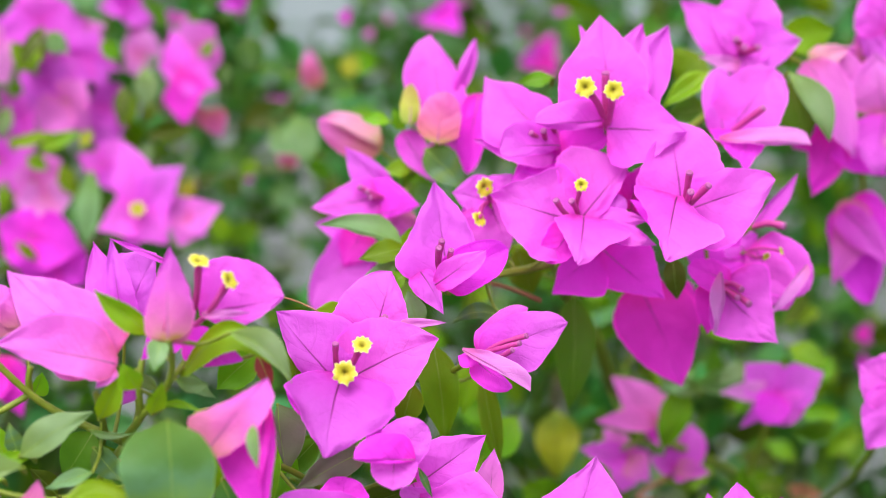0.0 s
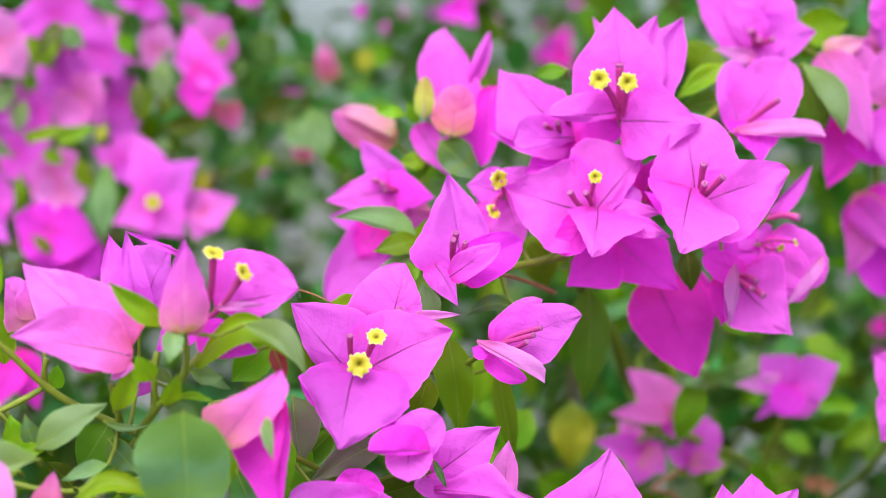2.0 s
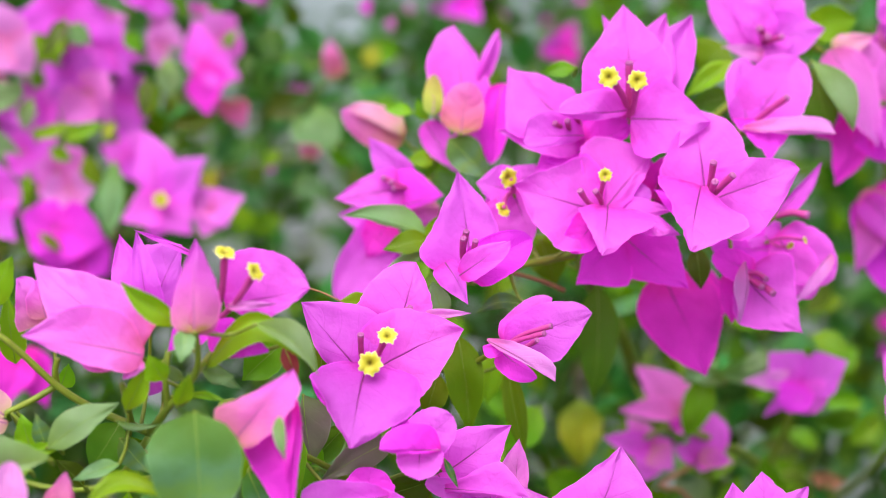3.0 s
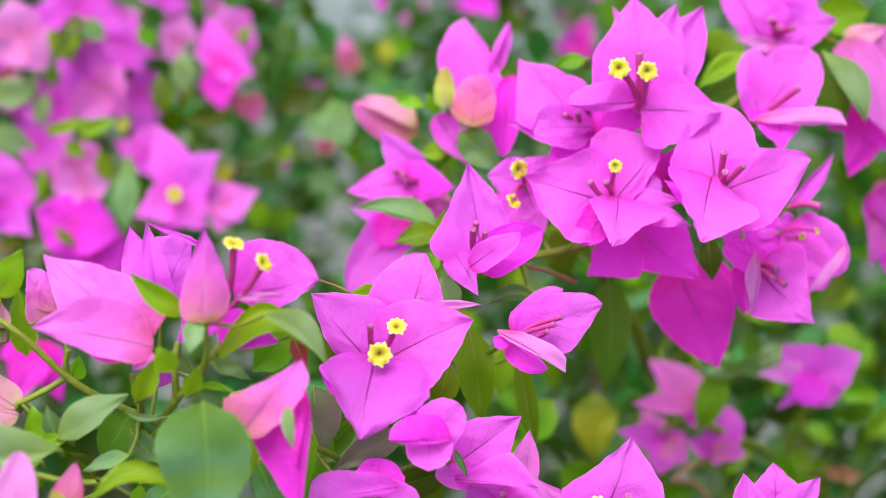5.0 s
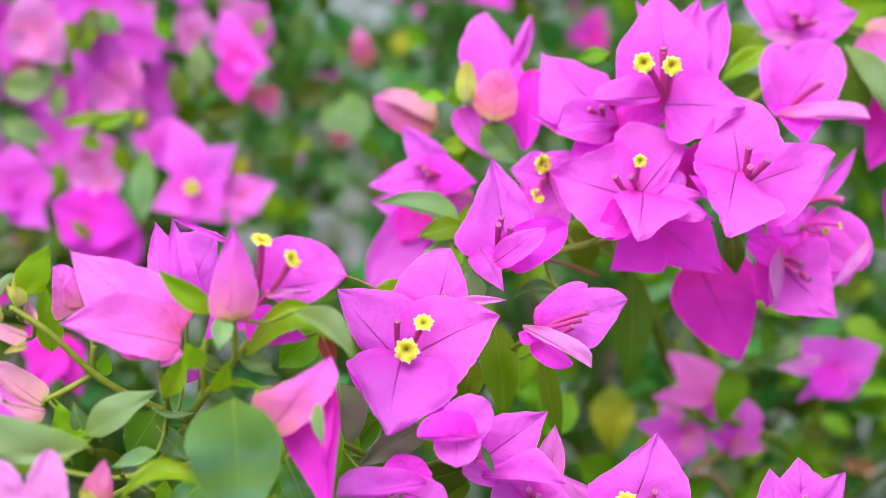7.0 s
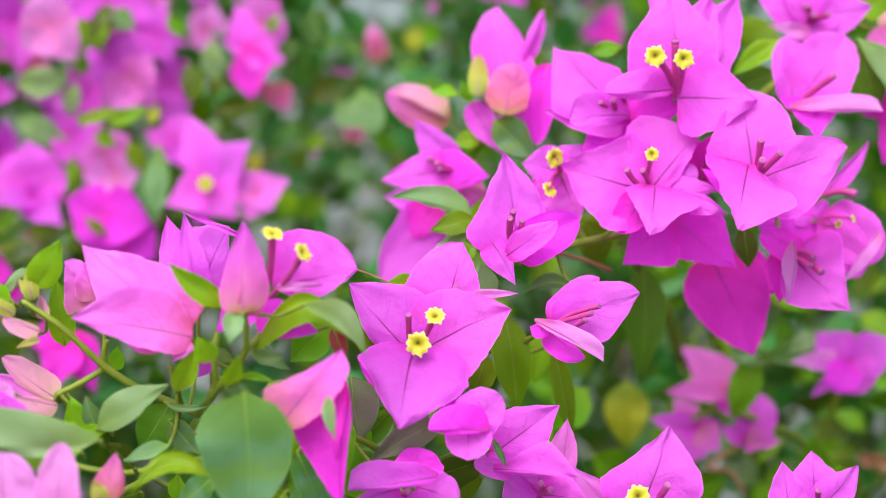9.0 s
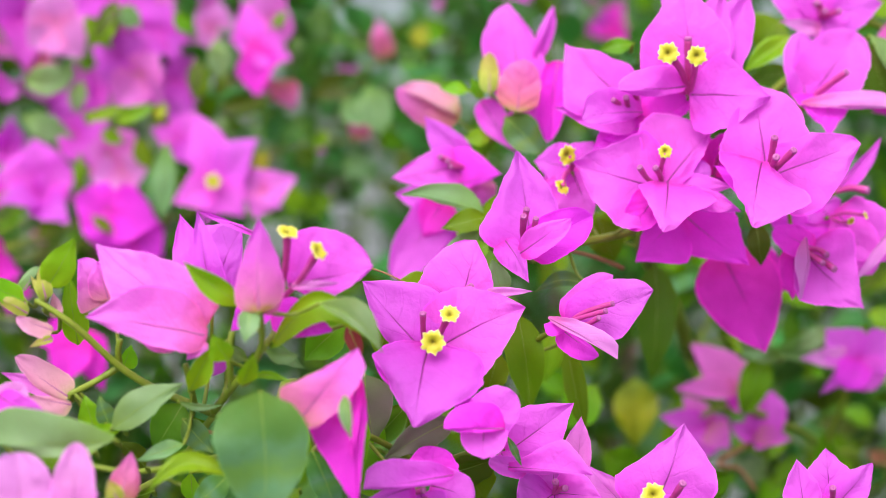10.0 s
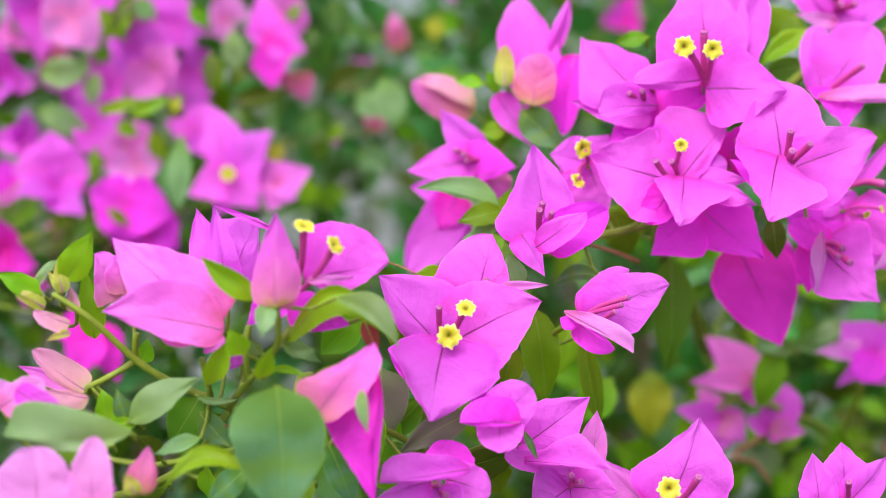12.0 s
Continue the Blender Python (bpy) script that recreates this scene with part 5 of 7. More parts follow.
# ---- leaves ----
leaf((-0.0767, 0.5680, 1.0937), (-0.0759, 0.5620, 1.0540), 0.0275, 0, 8, 0.03, 'dull', k=(-0.72, -0.72, 0.95, 1.05))
leaf((-0.0765, 0.5980, 1.1015), (-0.0444, 0.5900, 1.1027), 0.0105, -12, 12, 0.08, 'fresh', k=(-0.8, -0.8, 0.94, 1.06), arch=-0.36, petiole=False)
# the far half of the arching leaf above, its pale sheen made a second leaf
leaf((-0.0609, 0.5880, 1.1159), (-0.0430, 0.5860, 1.1014), 0.0078, -10, 12, 0.08, 'sage', k=(-0.9, -0.9, 1.42, 0.58), arch=-0.12)
leaf((-0.0833, 0.5920, 1.1149), (-0.1002, 0.5880, 1.1281), 0.0075, 0, 14, 0.05, 'fresh', k=(-1, -1, 1.04, 0.96))
leaf((-0.1239, 0.5980, 1.0772), (-0.1021, 0.5940, 1.0917), 0.0105, -20, 14, 0.05, 'sage', k=(-0.9, -0.9, 1.12, 0.88))
leaf((-0.1055, 0.6180, 1.0807), (-0.1154, 0.6180, 1.0652), 0.0136, 0, 14, 0.05, 'dark', k=(-0.8, -0.8, 1.05, 0.95))
leaf((-0.0850, 0.5700, 1.0696), (-0.1096, 0.5640, 1.0643), 0.0069, 20, 14, 0.06, 'fresh', k=(-0.9, -0.9, 0.91, 1.09), arch=0.25)
leaf((-0.0806, 0.5840, 1.1154), (-0.0818, 0.5780, 1.1061), 0.0068, 0, 20, 0.05, 'sage', k=-1)
leaf((-0.0880, 0.5900, 1.0990), (-0.0920, 0.5860, 1.1070), 0.0081, 0, 20, 0.05, 'fresh', k=-1)
leaf((-0.1010, 0.6000, 1.0880), (-0.0930, 0.5960, 1.1030), 0.0074, 20, 20, 0.1, 'fresh', k=-1)
leaf((-0.0780, 0.6000, 1.1000), (-0.0680, 0.5980, 1.0990), 0.0060, 20, 20, 0.08, 'sage', k=-1)
leaf((-0.0840, 0.5880, 1.0920), (-0.0800, 0.5840, 1.1020), 0.0067, 30, 20, 0.05, 'fresh', k=-1)
leaf((-0.1212, 0.6000, 1.0768), (-0.1345, 0.5960, 1.0761), 0.0045, 10, 14, 0.05, 'fresh', k=(-0.9, -0.9, 0.89, 1.11))
leaf((-0.1253, 0.6050, 1.0756), (-0.1288, 0.6050, 1.0861), 0.0067, 0, 14, 0.05, 'dull', k=(-0.8, -0.8, 0.85, 1.15))
leaf((-0.1315, 0.6100, 1.0751), (-0.1340, 0.6100, 1.0852), 0.0081, 0, 14, 0.05, 'fresh', k=(-0.7, -0.7, 0.92, 1.08))
leaf((-0.1030, 0.6000, 1.0720), (-0.1170, 0.6000, 1.0670), 0.0061, 30, 20, 0.05, 'sage', k=-1)
leaf((-0.1080, 0.6300, 1.0680), (-0.1000, 0.6300, 1.0730), 0.0104, 0, 20, 0.05, 'leaf', k=-1)
leaf((-0.1110, 0.6250, 1.1030), (-0.0970, 0.6250, 1.0980), 0.0073, 20, 20, 0.05, 'leaf', k=-1)
leaf((-0.0530, 0.5700, 1.0923), (-0.0512, 0.5670, 1.0802), 0.0038, 0, 14, 0.05, 'sage', k=(-0.8, -0.8, 0.75, 1.25), petiole=False)
leaf((-0.0062, 0.6220, 1.0693), (-0.0018, 0.6190, 1.0604), 0.0024, 0, 14, 0.05, 'dull', k=(-1, -1, 1.14, 0.86), petiole=False)
leaf((-0.0540, 0.6000, 1.1080), (-0.0500, 0.6000, 1.0970), 0.0053, 0, 20, 0.05, 'red', k=-1)
leaf((-0.0560, 0.6300, 1.1040), (-0.0690, 0.6300, 1.0920), 0.0122, 0, 18, 0.05, 'leaf', k=-1)
leaf((-0.0440, 0.6400, 1.1070), (-0.0450, 0.6400, 1.0890), 0.0090, 10, 18, 0.05, 'leaf', k=-1)
leaf((-0.0234, 0.6450, 1.0698), (-0.0461, 0.6450, 1.0564), 0.0103, 10, 12, 0.05, 'plum', k=(-0.7, -0.7, 0.97, 1.03))
leaf((-0.0511, 0.6450, 1.0847), (-0.0480, 0.6450, 1.0621), 0.0105, 0, 12, 0.05, 'plum', k=(-0.8, -0.8, 1.69, 0.31))
leaf((-0.0480, 0.6400, 1.0460), (-0.0550, 0.6400, 1.0660), 0.0144, 10, 14, 0.05, 'leaf', k=-1)
leaf((-0.0190, 0.6550, 1.0550), (-0.0130, 0.6550, 1.0410), 0.0165, 10, 14, 0.05, 'leaf', k=-1)
leaf((-0.0647, 0.6000, 1.0697), (-0.0572, 0.6000, 1.0495), 0.0099, 0, 12, 0.04, 'dull', k=(-0.8, -0.8, 1.07, 0.93))
leaf((-0.0121, 0.7100, 1.1299), (-0.0416, 0.7050, 1.1363), 0.0090, 35, 12, 0.06, 'sage', k=(-0.8, -0.8, 0.43, 1.57))
leaf((-0.0109, 0.7000, 1.1294), (-0.0271, 0.6960, 1.1258), 0.0085, 20, 14, 0.05, 'leaf', k=(-0.9, -0.9, 0.91, 1.09))
leaf((-0.0136, 0.7000, 1.1247), (-0.0286, 0.6980, 1.1139), 0.0066, 0, 14, 0.05, 'sage', k=(-0.9, -0.9, 0.94, 1.06))
leaf((-0.0120, 0.7000, 1.1290), (-0.0060, 0.7000, 1.1380), 0.0071, 10, 18, 0.05, 'fresh', k=-1)
leaf((-0.0040, 0.7320, 1.1620), (0.0110, 0.7300, 1.1480), 0.0134, 0, 14, 0.06, 'dull', k=-0.8)
leaf((-0.0170, 0.7500, 1.1710), (-0.0280, 0.7500, 1.1720), 0.0057, 20, 18, 0.05, 'fresh', k=-1)
leaf((-0.0120, 0.7480, 1.1680), (-0.0160, 0.7480, 1.1760), 0.0059, 10, 18, 0.05, 'leaf', k=-1)
leaf((-0.0090, 0.7450, 1.1540), (-0.0190, 0.7450, 1.1540), 0.0071, 10, 18, 0.05, 'fresh', k=-1)
leaf((-0.0040, 0.7500, 1.1680), (-0.0120, 0.7500, 1.1460), 0.0076, 10, 18, 0.05, 'leaf', k=-1)
leaf((0.0990, 0.7450, 1.1900), (0.0820, 0.7430, 1.1770), 0.0091, 25, 16, 0.07, 'fresh', k=-1)
leaf((0.1010, 0.7500, 1.1770), (0.0840, 0.7500, 1.1730), 0.0095, 15, 16, 0.07, 'dark', k=-1)
leaf((0.1030, 0.7900, 1.1960), (0.0930, 0.7900, 1.1850), 0.0204, 15, 16, 0.07, 'leaf', k=-1)
leaf((0.1265, 0.7380, 1.1903), (0.1419, 0.7350, 1.1653), 0.0108, -10, 10, 0.08, 'sage', k=(-1.1, -1.1, 1.66, 0.34))
leaf((0.1320, 0.7650, 1.1870), (0.1390, 0.7650, 1.1630), 0.0172, 10, 14, 0.05, 'dark', k=-1)
leaf((0.1340, 0.8000, 1.2040), (0.1560, 0.8000, 1.2060), 0.0157, 10, 14, 0.05, 'fresh', k=-1)
leaf((0.0810, 0.7000, 1.1270), (0.0830, 0.7000, 1.1120), 0.0085, 0, 14, 0.05, 'dark', k=-1)
leaf((0.0780, 0.7050, 1.1300), (0.0820, 0.7050, 1.1140), 0.0078, 0, 14, 0.05, 'dull', k=-1)
leaf((-0.0013, 0.6800, 1.0987), (0.0028, 0.6800, 1.0646), 0.0139, 0, 14, 0.05, 'leaf', k=(-0.8, -0.8, 0.97, 1.03))
leaf((0.0155, 0.6900, 1.0880), (0.0221, 0.6900, 1.0550), 0.0082, 0, 14, 0.05, 'leaf', k=(-1, -1, 1.07, 0.93))
leaf((0.0502, 0.7400, 1.1081), (0.0488, 0.7400, 1.0650), 0.0159, 0, 14, 0.05, 'dark', k=(-0.8, -0.8, 0.97, 1.03))
leaf((0.0221, 0.6850, 1.1079), (0.0045, 0.6850, 1.1051), 0.0057, 20, 14, 0.06, 'dull', k=(-0.9, -0.9, 0.80, 1.20), arch=0.15)
leaf((-0.0060, 0.6750, 1.1050), (-0.0100, 0.6750, 1.1180), 0.0086, 0, 16, 0.05, 'sage', k=-1)
leaf((-0.0300, 0.6750, 1.1080), (-0.0410, 0.6750, 1.1110), 0.0099, 20, 16, 0.05, 'fresh', k=-1)
leaf((-0.0110, 0.6900, 1.1210), (-0.0170, 0.6900, 1.1170), 0.0069, 20, 16, 0.05, 'leaf', k=-1)
leaf((0.0290, 0.7300, 1.1260), (0.0350, 0.7300, 1.1100), 0.0141, 0, 16, 0.05, 'leaf', k=-1)
leaf((0.0420, 0.7350, 1.1190), (0.0260, 0.7350, 1.1270), 0.0122, 0, 16, 0.05, 'fresh', k=-1)
leaf((-0.0080, 0.6750, 1.0870), (-0.0120, 0.6750, 1.0720), 0.0112, 0, 16, 0.05, 'leaf', k=-1)
leaf((0.0700, 0.7150, 1.1560), (0.0660, 0.7150, 1.1390), 0.0099, 0, 16, 0.05, 'leaf', k=-1)
leaf((0.0520, 0.8450, 1.0470), (0.0530, 0.8450, 1.0170), 0.0197, 0, 12, 0.05, 'yellow', k=-0.85)
leaf((0.1010, 0.8050, 1.0650), (0.0920, 0.8050, 1.0380), 0.0134, 15, 14, 0.1, 'leaf', k=-1)
leaf((0.1030, 0.8000, 1.0710), (0.0900, 0.8000, 1.0620), 0.0094, 20, 14, 0.1, 'sage', k=-1)
leaf((0.1070, 0.8300, 1.0610), (0.1330, 0.8300, 1.0710), 0.0133, 30, 14, 0.1, 'sage', k=-1)
leaf((0.0890, 0.8300, 1.0120), (0.1060, 0.8300, 1.0090), 0.0161, 0, 14, 0.06, 'dull', k=-1)
leaf((0.0410, 0.7300, 1.1880), (0.0290, 0.7300, 1.1860), 0.0064, 20, 14, 0.06, 'leaf', k=-1)
leaf((-0.1447, 0.6120, 1.1179), (-0.1354, 0.6090, 1.1335), 0.0104, 10, 12, 0.04, 'fresh', k=(-0.75, -0.75, 1.03, 0.97))
leaf((-0.1387, 0.6260, 1.0978), (-0.1406, 0.6230, 1.1204), 0.0086, 10, 12, 0.04, 'fresh', k=(-0.8, -0.8, 0.96, 1.04), petiole=False)
leaf((-0.1521, 0.6120, 1.1138), (-0.1648, 0.6090, 1.1210), 0.0074, 15, 12, 0.04, 'fresh', k=(-0.8, -0.8, 0.91, 1.09))
leaf((-0.1188, 0.5720, 1.0794), (-0.1540, 0.5680, 1.0797), 0.0141, 10, 10, 0.03, 'sage', k=(-0.9, 9.3, 0.53, 1.47))
leaf((-0.1280, 0.5900, 1.0720), (-0.1460, 0.5900, 1.0700), 0.0104, 20, 14, 0.06, 'leaf', k=-1)
leaf((-0.1430, 0.6180, 1.1200), (-0.1510, 0.6180, 1.1170), 0.0068, 0, 18, 0.05, 'dull', k=-1)
flower('magenta', (-0.1251, 0.8700, 1.1276), [((-0.1360, 0.8818, 1.1589), 0.0185, 4, 7, 0.04, (4.9, 5.2, 0.95, 1.05), None, None),
       ((-0.1069, 0.8766, 1.1464), 0.0199, -11, 7, 0.04, (5.2, 4.8, 1.12, 0.88), None, None),
       ((-0.1435, 0.8670, 1.1195), 0.0188, 14, 7, 0.04, (4.8, 4.8, 1.03, 0.97), (-0.1248, 0.8680, 1.1277), None),
       ((-0.1125, 0.8660, 1.1134), 0.0193, -10, 7, 0.04, (4.9, 4.9, 0.95, 1.05), (-0.1248, 0.8680, 1.1277), None),
       ((-0.1303, 0.8680, 1.1102), 0.0164, 4, 7, 0.04, (4.9, 4.9, 1.00, 1.00), None, None)], [((-0.1250, 0.8620, 1.1290), 1, (0, -1, 0), 0.0035)],
       'magenta bougainvillea blossom with a yellow flower on the shrub behind', fine=False)
flower('pale', (-0.1970, 0.9000, 1.1960), [((-0.2100, 0.9000, 1.1860), 0.0234, 0, 18, 0.05, 0.9, None, None),
       ((-0.1860, 0.9000, 1.1810), 0.0234, 0, 18, 0.05, 0.9, None, None),
       ((-0.2020, 0.9000, 1.2130), 0.0234, 0, 18, 0.05, 0.9, None, None)], [],
       'pale pink bougainvillea blossom on the shrub behind', fine=False)
flower('magenta', (-0.1740, 0.9100, 1.2080), [((-0.1940, 0.9100, 1.2020), 0.0210, 0, 5.4, 0.05, 0.9, None, None),
       ((-0.1530, 0.9100, 1.2020), 0.0236, 0, 5.4, 0.05, 0.9, None, None),
       ((-0.1760, 0.9100, 1.2250), 0.0236, 0, 5.4, 0.05, 0.9, None, None)], [],
       'deep magenta bougainvillea blossom on the shrub behind', fine=False)
flower('magenta', (-0.1510, 0.9000, 1.1920), [((-0.1490, 0.9000, 1.2050), 0.0208, 0, 5.4, 0.05, 0.9, None, None),
       ((-0.1620, 0.9000, 1.1830), 0.0182, 0, 5.4, 0.05, 0.9, None, None),
       ((-0.1440, 0.9000, 1.1820), 0.0156, 0, 5.4, 0.05, 0.9, None, None)], [],
       'magenta bougainvillea blossom on the shrub behind', fine=False)
flower('magenta', (-0.1700, 0.9000, 1.1810), [((-0.1830, 0.9000, 1.1870), 0.0156, 0, 5.4, 0.05, 0.9, None, None),
       ((-0.1570, 0.9000, 1.1870), 0.0182, 0, 5.4, 0.05, 0.9, None, None),
       ((-0.1730, 0.9000, 1.1670), 0.0182, 0, 5.4, 0.05, 0.9, None, None)], [],
       'magenta bougainvillea blossom on the shrub behind', fine=False)
flower('blush', (-0.1600, 0.8950, 1.1730), [((-0.1510, 0.8950, 1.1600), 0.0155, 0, 18, 0.05, 0.9, None, None),
       ((-0.1720, 0.8950, 1.1600), 0.0206, 0, 18, 0.05, 0.9, None, None),
       ((-0.1520, 0.8950, 1.1830), 0.0181, 0, 18, 0.05, 0.9, None, None)], [],
       'faded pink bougainvillea blossom on the shrub behind', fine=False)
flower('magenta', (-0.1448, 0.9100, 1.1692), [((-0.1415, 0.9176, 1.1887), 0.0162, -3, 7, 0.04, (4.8, 4.8, 1.06, 0.94), None, None),
       ((-0.1468, 0.9070, 1.1486), 0.0146, 2, 7, 0.04, (0.9, 0.9, 1.03, 0.97), (-0.1446, 0.9090, 1.1692), None),
       ((-0.1358, 0.9080, 1.1597), 0.0126, -10, 7, 0.04, (4.8, 4.8, 1.04, 0.96), None, None),
       ((-0.1587, 0.9100, 1.1666), 0.0137, 15, 7, 0.04, (4.8, 4.8, 0.96, 1.04), (-0.1450, 0.9110, 1.1691), None)], [],
       'magenta bougainvillea blossom on the shrub behind', fine=False)
flower('magenta', (-0.1119, 0.9100, 1.1869), [((-0.1170, 0.9175, 1.2060), 0.0147, 3, 7, 0.04, (4.8, 4.8, 1.03, 0.97), None, None),
       ((-0.1091, 0.9060, 1.1615), 0.0192, -1, 7, 0.04, (4.8, 5.2, 1.11, 0.89), (-0.1118, 0.9090, 1.1870), 'deep'),
       ((-0.0949, 0.9080, 1.1796), 0.0182, -14, 7, 0.04, (4.9, 4.9, 0.94, 1.06), None, None),
       ((-0.1230, 0.9120, 1.1894), 0.0127, 15, 7, 0.04, (4.8, 4.8, 1.04, 0.96), (-0.1120, 0.9110, 1.1869), None)], [],
       'deep magenta bougainvillea blossom on the shrub behind', fine=False)
flower('young', (-0.1010, 0.9200, 1.1700), [((-0.0950, 0.9200, 1.1570), 0.0133, 0, 18, 0.05, 0.9, None, None),
       ((-0.1050, 0.9200, 1.1610), 0.0133, 0, 18, 0.05, 0.9, None, None)], [],
       'young pink bougainvillea bracts on the shrub behind', fine=False)
flower('blush', (-0.1050, 0.9200, 1.1970), [((-0.1120, 0.9200, 1.2090), 0.0212, 0, 5.4, 0.05, 0.9, None, None),
       ((-0.0950, 0.9200, 1.1950), 0.0186, 0, 5.4, 0.05, 0.9, None, None),
       ((-0.1030, 0.9200, 1.1830), 0.0186, 0, 5.4, 0.05, 0.9, None, None)], [],
       'magenta bougainvillea blossom on the shrub behind', fine=False)
flower('pale', (-0.1330, 0.9400, 1.1930), [((-0.1400, 0.9400, 1.1810), 0.0108, 0, 18, 0.05, 0.9, None, None),
       ((-0.1300, 0.9400, 1.2060), 0.0163, 0, 18, 0.05, 0.9, None, None),
       ((-0.1410, 0.9400, 1.2010), 0.0136, 0, 18, 0.05, 0.9, None, None)], [],
       'pale pink bougainvillea blossom on the shrub behind', fine=False)
flower('magenta', (-0.1880, 0.8900, 1.1480), [((-0.1740, 0.8900, 1.1530), 0.0154, 0, 5.4, 0.05, 0.9, None, None),
       ((-0.1990, 0.8900, 1.1510), 0.0154, 0, 5.4, 0.05, 0.9, None, None),
       ((-0.1820, 0.8900, 1.1340), 0.0180, 0, 5.4, 0.05, 0.9, None, None)], [],
       'magenta bougainvillea blossom on the shrub behind', fine=False)
flower('blush', (-0.1730, 0.8850, 1.1390), [((-0.1830, 0.8850, 1.1420), 0.0179, 0, 5.4, 0.05, 0.9, None, None),
       ((-0.1610, 0.8850, 1.1490), 0.0179, 0, 5.4, 0.05, 0.9, None, None),
       ((-0.1660, 0.8850, 1.1260), 0.0230, 0, 5.4, 0.05, 0.9, None, None)], [],
       'deep magenta bougainvillea blossom on the shrub behind', fine=False)
flower('pale', (-0.1670, 0.8800, 1.1320), [((-0.1660, 0.8800, 1.1140), 0.0152, 0, 18, 0.05, 0.9, None, None),
       ((-0.1540, 0.8800, 1.1370), 0.0152, 0, 18, 0.05, 0.9, None, None),
       ((-0.1800, 0.8800, 1.1300), 0.0152, 0, 18, 0.05, 0.9, None, None)], [],
       'pale pink bougainvillea blossom on the shrub behind', fine=False)
flower('magenta', (-0.2010, 0.8800, 1.1300), [((-0.2050, 0.8800, 1.1470), 0.0203, 0, 5.4, 0.05, 0.9, None, None),
       ((-0.1860, 0.8800, 1.1300), 0.0228, 0, 5.4, 0.05, 0.9, None, None),
       ((-0.2040, 0.8800, 1.1130), 0.0254, 0, 5.4, 0.05, 0.9, None, None),
       ((-0.2220, 0.8800, 1.1300), 0.0228, 0, 5.4, 0.05, 0.9, None, None)], [],
       'magenta bougainvillea blossom on the shrub behind', fine=False)
flower('violet', (-0.1720, 0.8750, 1.1160), [((-0.1870, 0.8750, 1.1220), 0.0227, 0, 5.4, 0.05, 0.9, None, None),
       ((-0.1510, 0.8750, 1.1110), 0.0252, 0, 5.4, 0.05, 0.9, None, None),
       ((-0.1700, 0.8750, 1.0970), 0.0252, 0, 5.4, 0.05, 0.9, None, None),
       ((-0.1690, 0.8750, 1.1250), 0.0177, 0, 5.4, 0.05, 0.9, None, None)], [],
       'deep magenta bougainvillea blossom on the shrub behind', fine=False)
flower('violet', (-0.1620, 0.8800, 1.1050), [((-0.1500, 0.8800, 1.0950), 0.0228, 0, 5.4, 0.05, 0.9, None, None),
       ((-0.1780, 0.8800, 1.0980), 0.0228, 0, 5.4, 0.05, 0.9, None, None),
       ((-0.1550, 0.8800, 1.1150), 0.0152, 0, 5.4, 0.05, 0.9, None, None)], [],
       'magenta bougainvillea blossom on the shrub behind', fine=False)
flower('magenta', (-0.1447, 0.9000, 1.1445), [((-0.1574, 0.9012, 1.1494), 0.0130, 14, 7, 0.04, (4.8, 4.8, 1.08, 0.92), None, None),
       ((-0.1373, 0.9049, 1.1568), 0.0155, -8, 7, 0.04, (5.2, 5.2, 1.03, 0.97), None, None),
       ((-0.1354, 0.8970, 1.1323), 0.0155, -9, 7, 0.04, (4.8, 4.8, 1.10, 0.90), (-0.1445, 0.8990, 1.1446), None)], [],
       'magenta bougainvillea blossom on the shrub behind', fine=False)
flower('lilac', (-0.1051, 0.8750, 1.1231), [((-0.0902, 0.8746, 1.1298), 0.0155, -14, 7, 0.04, (4.8, 4.8, 1.06, 0.94), None, None),
       ((-0.1088, 0.8710, 1.1120), 0.0155, 5, 7, 0.04, (4.8, 4.8, 1.06, 0.94), (-0.1049, 0.8730, 1.1233), None),
       ((-0.1164, 0.8818, 1.1340), 0.0156, 10, 7, 0.04, (4.8, 4.8, 0.94, 1.06), (-0.1053, 0.8770, 1.1229), None),
       ((-0.0967, 0.8670, 1.1173), 0.0077, -11, 7, 0.04, (0.9, 0.9, 1.00, 1.00), (-0.1047, 0.8720, 1.1234), None)], [],
       'pale pink bougainvillea blossom on the shrub behind', fine=False)
flower('young', (-0.0560, 0.9700, 1.1780), [((-0.0590, 0.9700, 1.1970), 0.0118, 0, 18, 0.05, 0.9, None, None),
       ((-0.0620, 0.9700, 1.1930), 0.0084, 0, 18, 0.05, 0.9, None, None)], [],
       'young pink bougainvillea bud on the shrub behind', fine=False)
flower('young', (-0.0660, 0.9500, 1.1410), [((-0.0700, 0.9500, 1.1560), 0.0093, 0, 18, 0.05, 0.9, None, None),
       ((-0.0640, 0.9500, 1.1520), 0.0066, 0, 18, 0.05, 0.9, None, None)], [],
       'young pink bougainvillea bud on the shrub behind', fine=False)
leaf((-0.1810, 0.8800, 1.1990), (-0.1690, 0.8800, 1.1850), 0.0088, 0, 15, 0.05, 'leaf', k=-1)
leaf((-0.1710, 0.8900, 1.1990), (-0.1810, 0.8900, 1.1860), 0.0107, 0, 15, 0.05, 'fresh', k=-1)
leaf((-0.1680, 0.8900, 1.2030), (-0.1580, 0.8900, 1.1940), 0.0089, 0, 15, 0.05, 'sage', k=-1)
leaf((-0.1440, 0.8900, 1.2000), (-0.1360, 0.8900, 1.1910), 0.0080, 0, 15, 0.05, 'leaf', k=-1)
